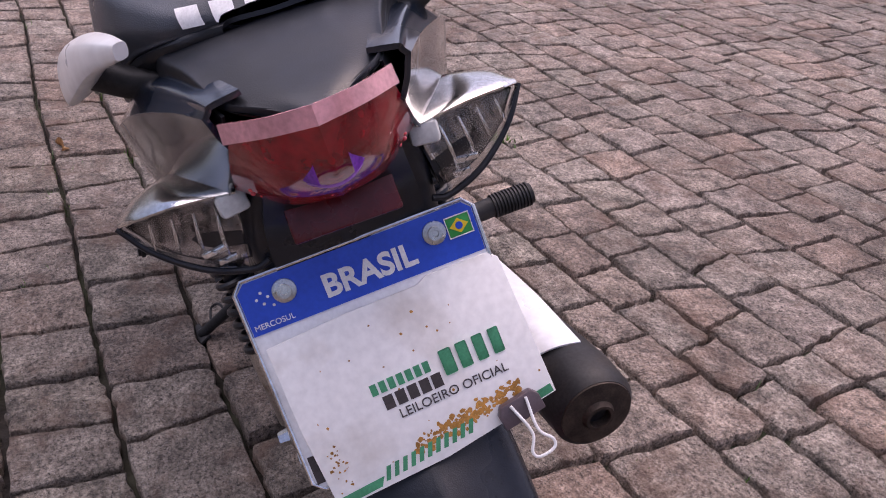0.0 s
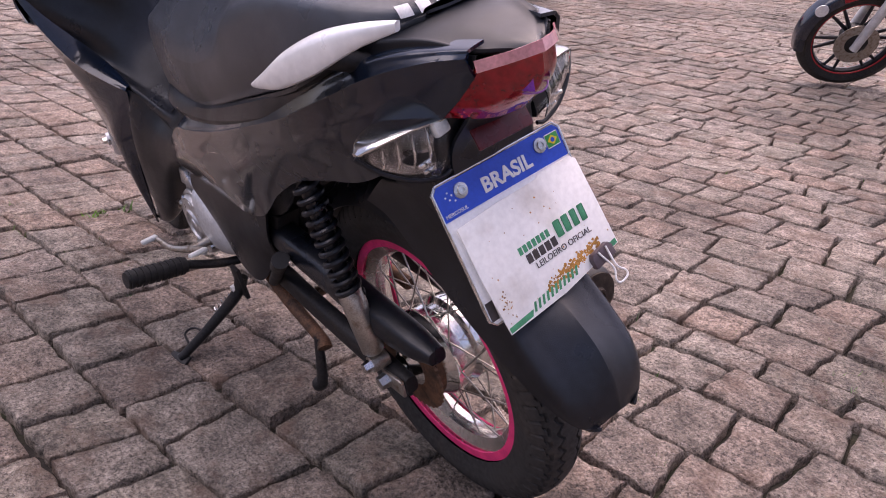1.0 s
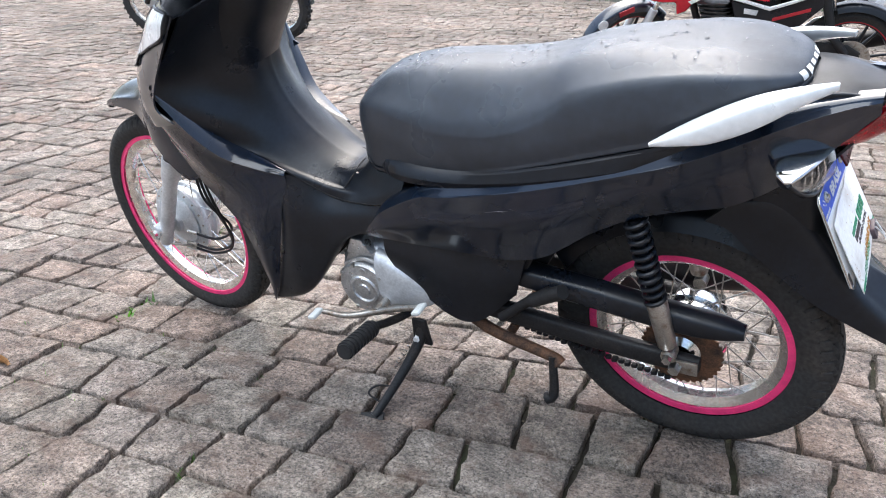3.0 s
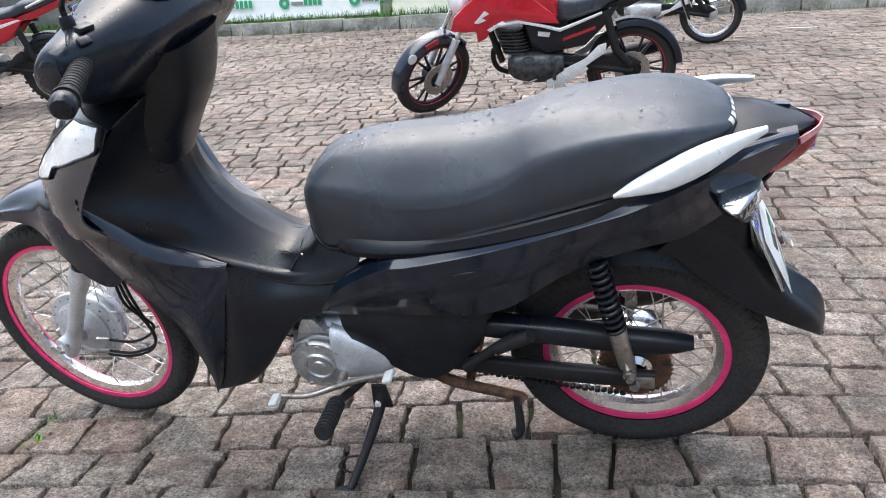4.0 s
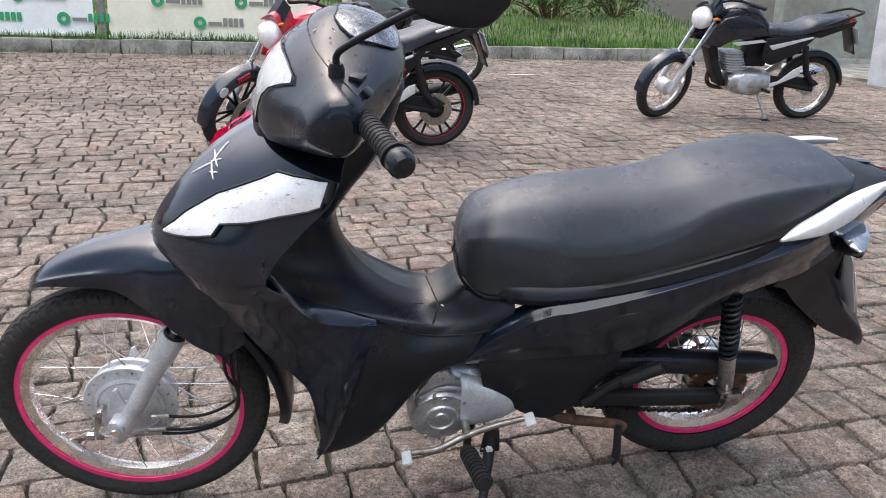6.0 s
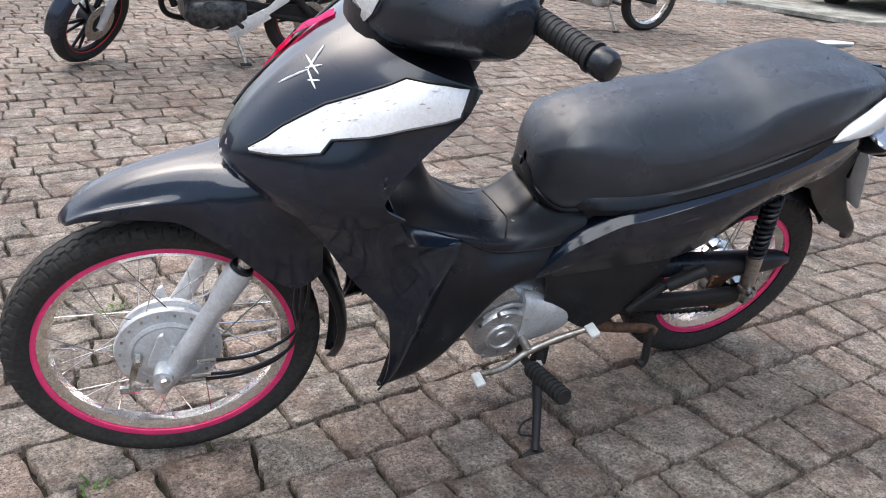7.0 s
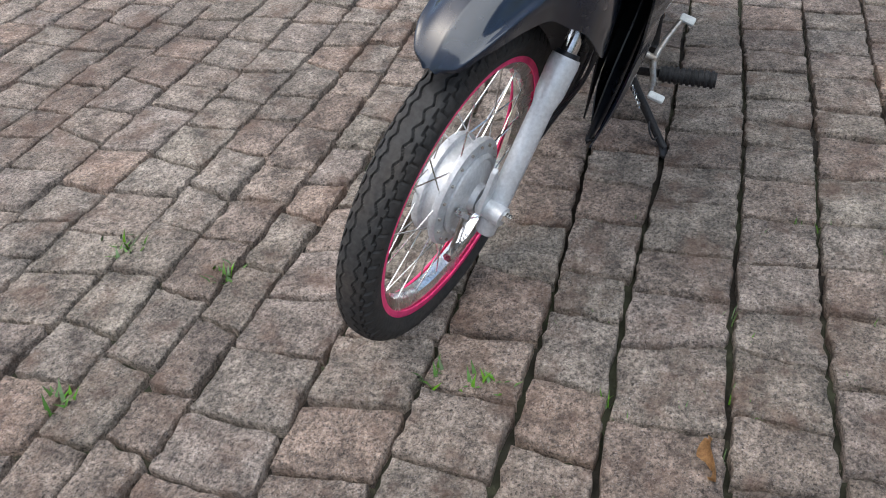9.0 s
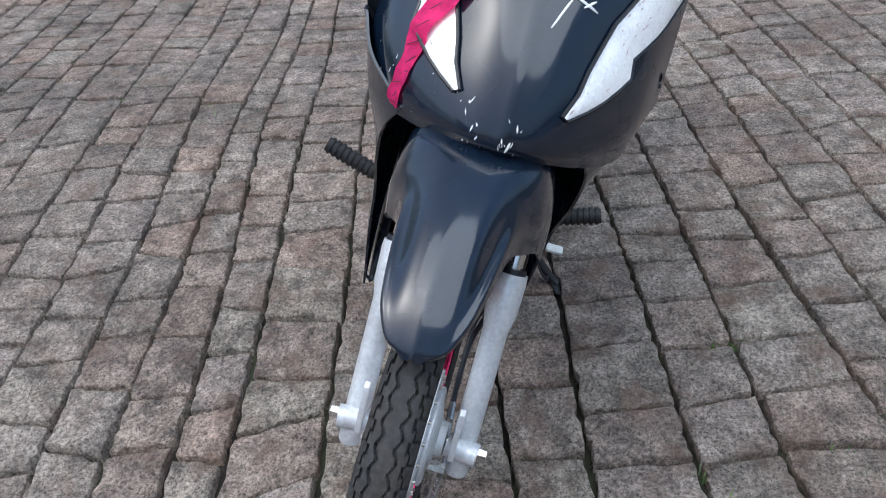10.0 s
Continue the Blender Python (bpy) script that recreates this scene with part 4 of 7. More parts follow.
for k in range(21):
    y = -0.050 + 0.005 * k
    for q in range(2):
        lathe([(0.0, -0.0016), (0.0012, -0.001), (0.0017, 0.0)], (-0.2605 - 0.006 * q + 0.046 * (abs(y) / 0.058) ** 1.7, y, 0.686 + 0.006 * q), 6, axis="x", bm=dots)
tagged(part("lens_dots", moved(dots, TAIL), material("lens_dot", (0.9, 0.10, 0.12), 0.08, vary=0.3, scale=50, coat=0.8), tail_lamp, "row of bright red lens facets"), kind="stuff")
for side in (1, -1):
    flank = sheet([[(-0.262, 0.046, 0.753), (-0.210, 0.062, 0.757), (-0.12, 0.084, 0.752)], [(-0.244, 0.0525, 0.718), (-0.20, 0.070, 0.716), (-0.13, 0.094, 0.712)],
                   [(-0.206, 0.0590, 0.684), (-0.175, 0.074, 0.686), (-0.13, 0.096, 0.690)]], 12, 12, 0.002)
    part("tail_flank", moved(flank if side > 0 else flipped(flank), TAIL), satin_black, bike)

# rear indicators: clear lens over a fluted dark reflector
dim_mirror = material("dim_reflector", (0.36, 0.36, 0.37), 0.18, 1.0, vary=0.5, scale=70, bump=0.0006, bump_scale=110, second=(0.10, 0.09, 0.09), spots=0.5)
for side in (1, -1):
    put = lambda bm: moved(bm if side > 0 else flipped(bm), TAIL)
    back = sheet([[(-0.200, 0.062, 0.682), (-0.190, 0.096, 0.682), (-0.180, 0.126, 0.676), (-0.169, 0.141, 0.672)],
                  [(-0.190, 0.066, 0.655), (-0.182, 0.096, 0.658), (-0.176, 0.126, 0.663), (-0.168, 0.141, 0.670)],
                  [(-0.190, 0.072, 0.626), (-0.184, 0.100, 0.632), (-0.176, 0.127, 0.650), (-0.167, 0.141, 0.668)]], 18, 16, 0.001)
    blinker = part("rear_indicator", put(back), dim_mirror, bike, "rear indicator with a clear fluted lens")
    shell = hull_loft([[(-0.150, 0.060, 0.684), (-0.203, 0.060, 0.687), (-0.206, 0.062, 0.682), (-0.150, 0.062, 0.676)],
                       [(-0.146, 0.100, 0.684), (-0.194, 0.098, 0.687), (-0.197, 0.098, 0.682), (-0.146, 0.100, 0.676)],
                       [(-0.150, 0.130, 0.678), (-0.180, 0.129, 0.680), (-0.183, 0.129, 0.675), (-0.150, 0.130, 0.672)],
                       [(-0.162, 0.145, 0.671), (-0.170, 0.145, 0.672), (-0.171, 0.145, 0.669), (-0.162, 0.145, 0.668)]], 16, 20)
    part("indicator_top", put(shell), chrome, blinker, "chromed upper edge")
    rear_shell = hull_loft([[(-0.150, 0.062, 0.680), (-0.186, 0.064, 0.660), (-0.188, 0.070, 0.622), (-0.150, 0.068, 0.632)],
                            [(-0.148, 0.100, 0.680), (-0.178, 0.100, 0.662), (-0.181, 0.101, 0.630), (-0.148, 0.100, 0.642)],
                            [(-0.152, 0.128, 0.674), (-0.170, 0.128, 0.664), (-0.171, 0.129, 0.650), (-0.152, 0.128, 0.656)],
                            [(-0.162, 0.142, 0.670), (-0.165, 0.142, 0.668), (-0.165, 0.142, 0.667), (-0.162, 0.142, 0.667)]], 14, 16)
    part("indicator_back", put(rear_shell), satin_black, blinker)
    glass = sheet([[(-0.2085, 0.062, 0.681), (-0.200, 0.097, 0.682), (-0.186, 0.128, 0.675), (-0.172, 0.145, 0.669)],
                   [(-0.216, 0.068, 0.654), (-0.204, 0.099, 0.658), (-0.188, 0.128, 0.663), (-0.172, 0.145, 0.668)],
                   [(-0.199, 0.074, 0.622), (-0.191, 0.102, 0.630), (-0.180, 0.129, 0.648), (-0.169, 0.145, 0.666)]], 16, 14, 0.0015)
    lens_part = part("indicator_lens", put(glass), clear_lens, blinker, "clear lens")
    lens_part.visible_shadow = False
    edge = tube([(-0.168, 0.147, 0.668), (-0.180, 0.130, 0.647), (-0.192, 0.102, 0.628), (-0.199, 0.073, 0.620), (-0.200, 0.060, 0.623)], 0.0025, 8, 20)
    part("indicator_edge", put(edge), satin_black, blinker)
    flutes = bmesh.new()
    for k in range(4):
        y = 0.078 + k * 0.015
        tube([(-0.199 + k * 0.005, y, 0.674 - 0.001 * k), (-0.203 + k * 0.006, y + 0.003, 0.655), (-0.196 + k * 0.0045, y + 0.005, 0.634 + k * 0.0055)], [0.001, 0.0018, 0.001], 8, 8, bm=flutes)
    part("indicator_flutes", put(flutes), chrome, blinker)
    for q, (y, z, w) in enumerate(((0.090, 0.645, 0.018), (0.085, 0.634, 0.014))):
        part("lens_glint", put(moved(block((0.004, w, 0.005), bevel=0.0015), pose(-0.2015 + 0.004 * q, y, z, 0, 0, 12))), lamp_mirror, blinker)
    part("lamp_insert", put(moved(block((0.010, 0.020, 0.015), bevel=0.003), pose(-0.2065, 0.066, 0.676, 0, 18, 14))), white_plastic, blinker, "bright clear corner of the lamp")

# number plate, with an auction card clipped over it
PLATE = Matrix.Translation((-0.193, 0.0, 0.611)) @ Matrix.Rotation(radians(-1.5), 4, "Z") @ Matrix.Rotation(radians(-2), 4, "X") @ Matrix(((0, 0.385, -0.923, -0.0254), (-1, 0, 0, 0), (0, 0.923, 0.385, -0.061), (0, 0, 0, 1)))
plate = part("number_plate", moved(slab([(x, y) for x, y in ((-0.082, 0.083), (0.082, 0.083), (0.090, 0.075), (0.090, -0.075), (0.082, -0.083), (-0.082, -0.083), (-0.090, -0.075), (-0.090, 0.075))], -0.001, 0.001, 0.0005, "xy"), PLATE), plate_white, bike, "white number plate with a blue top band")
part("plate_rim", moved(tube([(x, y, 0.0012) for x, y in ((-0.082, 0.082), (0.082, 0.082), (0.089, 0.075), (0.089, -0.075), (0.082, -0.082), (-0.082, -0.082), (-0.089, -0.075), (-0.089, 0.075))], 0.0016, 8, closed=True), PLATE), chrome, plate)
part("plate_band", moved(slab([(-0.081, 0.080), (0.081, 0.080), (0.087, 0.074), (0.087, 0.042), (-0.087, 0.042), (-0.087, 0.074)], 0.001, 0.0018, 0, "xy"), PLATE), plate_blue, plate, "blue band")
part("plate_word", lettering("BRASIL", 0.0165, PLATE @ pose(0.004, 0.057, 0.0022), bold=0.0007), ink_white, plate, "BRASIL in white letters")
part("plate_small_word", lettering("MERCOSUL", 0.0042, PLATE @ pose(-0.070, 0.047, 0.0022)), ink_white, plate)
stars = bmesh.new()
for x, y in ((-0.072, 0.062), (-0.068, 0.066), (-0.076, 0.066), (-0.072, 0.070), (-0.066, 0.059)):
    lathe([(0.0012, 0.0018), (0.001, 0.0024), (0, 0.0024)], (x, y, 0), 6, axis="z", bm=stars)
part("plate_stars", moved(stars, PLATE), ink_white, plate)
part("flag", moved(slab([(0.066, 0.072), (0.083, 0.072), (0.083, 0.058), (0.066, 0.058)], 0.0018, 0.0024, 0.0003, "xy"), PLATE), flag_green, plate, "small green flag with a yellow diamond")
part("flag_frame", moved(tube([(0.0655, 0.0725, 0.0024), (0.0835, 0.0725, 0.0024), (0.0835, 0.0575, 0.0024), (0.0655, 0.0575, 0.0024)], 0.0006, 5, closed=True), PLATE), ink_white, plate)
part("flag_diamond", moved(slab([(0.0745, 0.0705), (0.0815, 0.065), (0.0745, 0.0595), (0.0675, 0.065)], 0.0024, 0.0028, 0, "xy"), PLATE), flag_yellow, plate)
part("flag_disc", moved(lathe([(0.0028, 0.0028), (0.0026, 0.0032), (0, 0.0032)], (0.0745, 0.065, 0), 14, axis="z"), PLATE), plate_blue, plate)
for x in (-0.056, 0.056):
    bolt = part("plate_screw", moved(lathe([(0.0088, 0.0018), (0.0085, 0.0035), (0.0052, 0.0042), (0.0050, 0.0066), (0.0028, 0.0066), (0.0024, 0.0052), (0, 0.0052)], (x, 0.066, 0), 20, axis="z"), PLATE), screw_steel, plate, "steel screw with washer")
bars = bmesh.new()
block((0.010, 0.022, 0.0006), (-0.081, -0.066, 0.0014), 0, bm=bars)
part("plate_characters", moved(bars, PLATE), ink_dark, plate, "dark character bars")

CARD = PLATE @ pose(0.0075, -0.029, 0.0065, -1.5, 2.0, 1.6)
card = part("auction_card", moved(slab([(-0.088, 0.064), (-0.03, 0.0655), (0.026, 0.064), (0.034, 0.068), (0.081, 0.066), (0.088, 0.060), (0.091, 0.0), (0.093, -0.052), (0.0, -0.064), (-0.086, -0.066), (-0.089, 0.0)], -0.001, 0.0008, 0.0005, "xy"), CARD), card_white, bike, "weathered white card with green and dark print and rust stains, clipped over the plate")
name_bars = bmesh.new()
for x, y, w, h in ((-0.008, 0.006, 0.046, 0.0085),):
    for k in range(7):
        block((0.0048, h, 0.0006), (x - 0.023 + 0.0068 * k, y, 0.0011), 0, bm=name_bars)
for k, w in enumerate((0.011, 0.010, 0.0095, 0.0095)):
    block((w * 0.86, 0.0195, 0.0006), (0.026 + 0.0128 * k, 0.0035, 0.0011), 0.001, bm=name_bars)
tagged(part("green_print", moved(name_bars, CARD), ink_green, card, "green lettering bars"), kind="stuff")
dark_bars = bmesh.new()
for k in range(5):
    block((0.0074, 0.0105, 0.0006), (-0.024 + 0.0094 * k, -0.0065, 0.0011), 0, bm=dark_bars)
tagged(part("dark_print", moved(dark_bars, CARD), ink_dark, card, "dark lettering bars"), kind="stuff")
part("card_words", lettering("LEILOEIRO OFICIAL", 0.0072, CARD @ pose(0.0225, -0.0185, 0.0012)), ink_dark, card, "LEILOEIRO OFICIAL in small dark letters")
edge = bmesh.new()
for k in range(11):
    x = -0.048 + 0.0068 * k
    bm_v = [edge.verts.new((x + a, b, 0.0012)) for a, b in ((0, -0.0605 + 0.00008 * k * 8), (0.0035, -0.0605 + 0.0006 * k), (0.0075, -0.050 + 0.0006 * k), (0.0040, -0.050 + 0.0006 * k))]
    edge.faces.new(bm_v)
for pts in (((-0.085, -0.0645), (-0.052, -0.0628), (-0.048, -0.056), (-0.0855, -0.0580)), ((0.052, -0.0565), (0.0915, -0.0510), (0.0905, -0.0445), (0.056, -0.0485))):
    edge.faces.new([edge.verts.new((x, y, 0.0012)) for x, y in pts])
bmesh.ops.recalc_face_normals(edge, faces=edge.faces)
tagged(part("card_green_edge", moved(edge, CARD), ink_green, card, "green hatched lower edge"), kind="stuff")
stain = bmesh.new()
rng = random.Random(11)
for k in range(240):
    u = rng.random()
    x, y = -0.02 + 0.09 * u, -0.050 + 0.0115 * u + rng.gauss(0.002, 0.0035)
    if k > 190:
        x, y = rng.uniform(-0.085, 0.088), rng.uniform(-0.055, 0.060)
    if k > 215:
        x, y = -0.075 + rng.gauss(0, 0.004), -0.035 + rng.gauss(0, 0.012)
    s = rng.uniform(0.0006, 0.0022) if k <= 190 else rng.uniform(0.0004, 0.0011)
    ang = rng.uniform(0, 6.28)
    stain.faces.new([stain.verts.new((x + s * rng.uniform(0.6, 1.6) * math.cos(ang + q), y + s * rng.uniform(0.6, 1.6) * math.sin(ang + q), 0.0010 + 0.00001 * k / 40)) for q in (0, 1.1, 2.2, 3.3, 4.4, 5.4)])
bmesh.ops.recalc_face_normals(stain, faces=stain.faces)
tagged(part("card_stains", moved(stain, CARD), card_rust, card, "rust-brown stains and specks"), kind="stuff")
CLIP = CARD @ pose(0.062, -0.050, 0.004, 0, 0, 8)
part("binder_clip", moved(slab([(-0.017, -0.010), (0.017, -0.010), (0.017, 0.002), (0.013, 0.008), (-0.013, 0.008), (-0.017, 0.002)], -0.004, 0.004, 0.0012, "xy"), CLIP), material("clip_plum", (0.10, 0.075, 0.085), 0.4, vary=0.15, scale=60), card, "dull plum binder clip")
part("clip_wire", moved(tube([(-0.006, 0.006, 0.005), (-0.002, -0.018, 0.010), (-0.009, -0.030, 0.012), (-0.006, -0.036, 0.013), (0.006, -0.036, 0.013), (0.009, -0.030, 0.012), (0.003, -0.018, 0.010), (0.007, 0.006, 0.005)], 0.0012, 8, 40), CLIP), ink_white, card, "white wire loop")

# engine, covers, pedal, pegs, stands
cover = lathe([(0.0, 0.019), (0.013, 0.019), (0.015, 0.016), (0.026, 0.016), (0.028, 0.020), (0.033, 0.020), (0.036, 0.016), (0.054, 0.013), (0.060, 0.014), (0.064, 0.008), (0.066, -0.006), (0.066, -0.05)], (0.645, 0.107, 0.288), 56)
engine = part("engine", hull_loft([[(0.70, -0.10, 0.27), (0.70, 0.080, 0.27), (0.70, 0.080, 0.36), (0.70, -0.10, 0.36)], [(0.64, -0.11, 0.235), (0.64, 0.085, 0.235), (0.64, 0.085, 0.385), (0.64, -0.11, 0.385)],
                                   [(0.54, -0.11, 0.245), (0.54, 0.085, 0.245), (0.54, 0.085, 0.385), (0.54, -0.11, 0.385)], [(0.45, -0.10, 0.27), (0.45, 0.075, 0.27), (0.45, 0.075, 0.37), (0.45, -0.10, 0.37)]], 20, 16), cast, bike, "cast aluminium engine")
part("engine_cover", cover, cast, engine, "round polished engine cover")
part("upper_housing", slab([(0.704, 0.300), (0.699, 0.330), (0.682, 0.366), (0.662, 0.374), (0.614, 0.376), (0.574, 0.352), (0.566, 0.300), (0.580, 0.245), (0.690, 0.245)], 0.055, 0.104, 0.007), cast, engine, "cast housing round the cover")
part("cover_fin", slab([(0.614, 0.372), (0.636, 0.406), (0.662, 0.407), (0.682, 0.366)], 0.070, 0.110, 0.005), cast, engine)
part("housing_rib", tube([(0.690, 0.108, 0.338), (0.640, 0.112, 0.362), (0.590, 0.110, 0.352)], 0.0045, 8, 14), cast, engine)
tail_case = hull_loft([[(0.606, 0.080, 0.248), (0.606, 0.118, 0.256), (0.606, 0.120, 0.364), (0.606, 0.080, 0.374)], [(0.545, 0.080, 0.258), (0.545, 0.118, 0.264), (0.545, 0.120, 0.346), (0.545, 0.080, 0.356)], [(0.500, 0.080, 0.270), (0.500, 0.114, 0.275), (0.500, 0.115, 0.326), (0.500, 0.080, 0.332)], [(0.474, 0.085, 0.284), (0.474, 0.104, 0.288), (0.474, 0.104, 0.310), (0.474, 0.085, 0.314)]], 20, 20)
part("sprocket_cover", tail_case, alloy, engine, "grey sprocket cover")
for a in (35, 75, 140, 210, 300):
    part("cover_bolt", lathe([(0.0, 0.012), (0.004, 0.012), (0.005, 0.009), (0.005, 0.0)], (0.645 + 0.060 * math.cos(radians(a)), 0.112, 0.288 + 0.060 * math.sin(radians(a))), 6), screw_steel, engine)
part("timing_cap", lathe([(0.0, 0.016), (0.008, 0.016), (0.010, 0.012), (0.010, 0.0)], (0.640, 0.106, 0.334), 16), cast, engine)
square = lambda x, w, h: [(x, -w, 0.365 - h), (x, w, 0.365 - h), (x, w, 0.365 + h), (x, -w, 0.365 + h)]
cyl = hull_loft([square(0.70 + 0.013 * k + d, 0.046 + e, 0.042 + e) for k in range(9) for d, e in ((0, 0), (0.001, 0.010), (0.007, 0.010), (0.008, 0))], 16)
part("cylinder", cyl, alloy, engine, "finned cylinder")
part("cylinder_head", block((0.055, 0.105, 0.105), (0.845, 0, 0.350), 0.012), cast, engine)
part("horn", lathe([(0.0, 0.012), (0.030, 0.010), (0.033, 0.0), (0.020, -0.02), (0, -0.02)], (0.905, -0.05, 0.47), 24, axis="x"), worn_black, bike)
part("engine_mount", slab([(0.56, 0.42), (0.26, 0.43), (0.30, 0.36), (0.36, 0.30), (0.44, 0.265), (0.50, 0.30)], -0.06, 0.095, 0.006), worn_black, bike, "black frame plates behind the engine")
part("under_cover", sheet([[(0.575, 0.108, 0.440), (0.570, 0.120, 0.40), (0.56, 0.112, 0.355)], [(0.46, 0.112, 0.440), (0.46, 0.124, 0.38), (0.455, 0.116, 0.270)], [(0.39, 0.112, 0.440), (0.385, 0.122, 0.36), (0.385, 0.112, 0.265)], [(0.27, 0.108, 0.440), (0.285, 0.112, 0.39), (0.30, 0.104, 0.345)]], 16, 20, 0.004), satin_black, bike, "matt black lower frame cover")
lever = tube([(0.714, 0.186, 0.262), (0.66, 0.178, 0.258), (0.60, 0.158, 0.268), (0.54, 0.158, 0.292), (0.480, 0.166, 0.316)], [0.006, 0.0065, 0.0075, 0.007, 0.006], 10, 30)
shifter = part("gear_pedal", lever, steel, bike, "worn steel heel-and-toe gear pedal")
part("toe_pad", moved(block((0.020, 0.034, 0.009), bevel=0.004), pose(0.724, 0.200, 0.264, 0, 14, 0)), white_plastic, shifter, "pale rubber toe pad")
part("heel_pad", moved(block((0.022, 0.034, 0.009), bevel=0.004), pose(0.474, 0.178, 0.323, 0, 24, 0)), white_plastic, shifter)
part("pedal_shaft", tube([(0.595, 0.09, 0.272), (0.595, 0.160, 0.270)], 0.009, 12), steel, shifter)


def footpeg(side):
    root, tip = Vector((0.597, side * 0.180, 0.246)), Vector((0.585, side * 0.292, 0.278))
    bar = tube([(0.560, side * 0.06, 0.215), (0.584, side * 0.12, 0.222), root], 0.009, 10, 12)
    peg = part("footpeg", bar, worn_black, bike, "black ribbed rubber footpeg on a bent bar")
    stops = [0.0, 0.02] + [0.06 + 0.105 * k + d for k in range(9) for d in (0.0, 0.004, 0.055, 0.059)] + [1.0]
    core = tube([root.lerp(tip, f) for f in stops], [0.0155, 0.0155] + [0.0155, 0.0185, 0.0185, 0.0155] * 9 + [0.0155], 14)
    part("peg_rubber", core, grip_rubber, peg, "ribbed black rubber")


footpeg(1)
footpeg(-1)
stand = part("side_stand", tube([(0.530, 0.105, 0.205), (0.535, 0.125, 0.172), (0.554, 0.188, 0.124), (0.576, 0.246, 0.082), (0.582, 0.262, 0.074)], [0.013, 0.012, 0.010, 0.009, 0.008], 12, 26), worn_black, bike, "black side stand, folded out to the ground")
part("stand_foot", moved(block((0.052, 0.022, 0.007), bevel=0.002), pose(0.588, 0.263, 0.069, -18, 0, 20)), worn_black, stand)
part("stand_spring", tube([(0.545 + 0.0008 * k + 0.005 * math.cos(k * 1.3), 0.118 + 0.0016 * k, 0.178 - 0.0012 * k + 0.005 * math.sin(k * 1.3)) for k in range(34)], 0.0012, 5), chrome, stand, "bright coil spring")
part("stand_plate", moved(slab([(-0.022, -0.03), (0.022, -0.03), (0.016, 0.035), (-0.016, 0.035)], -0.004, 0.004, 0.002), Matrix.Translation((0.530, 0.112, 0.195))), worn_black, stand)
part("stand_bolt", lathe([(0.0, 0.010), (0.007, 0.010), (0.008, 0.0)], (0.535, 0.121, 0.186), 6), ink_white, stand, "white-marked pivot bolt")
part("stand_hook", tube([(0.562, 0.203, 0.112), (0.598, 0.213, 0.110), (0.610, 0.230, 0.100), (0.582, 0.236, 0.092)], 0.0024, 6, 16), worn_black, stand)
centre = part("centre_stand", tube([(0.420, 0.085, 0.250), (0.36, 0.088, 0.222), (0.245, 0.095, 0.200), (0.225, 0.100, 0.190)], [0.012, 0.012, 0.011, 0.013], 12, 16), rust, bike, "rusty centre stand folded up")
part("stand_pad", tube([(0.240, 0.100, 0.205), (0.236, 0.118, 0.125), (0.250, 0.122, 0.110)], [0.008, 0.010, 0.013], 10, 8), worn_black, centre)
part("stand_crossbar", tube([(0.34, -0.08, 0.217), (0.34, 0.09, 0.217)], 0.010, 10), rust, centre)
part("stand_leg", tube([(0.420, -0.085, 0.250), (0.36, -0.088, 0.222), (0.245, -0.095, 0.200)], 0.012, 10, 10), rust, centre)

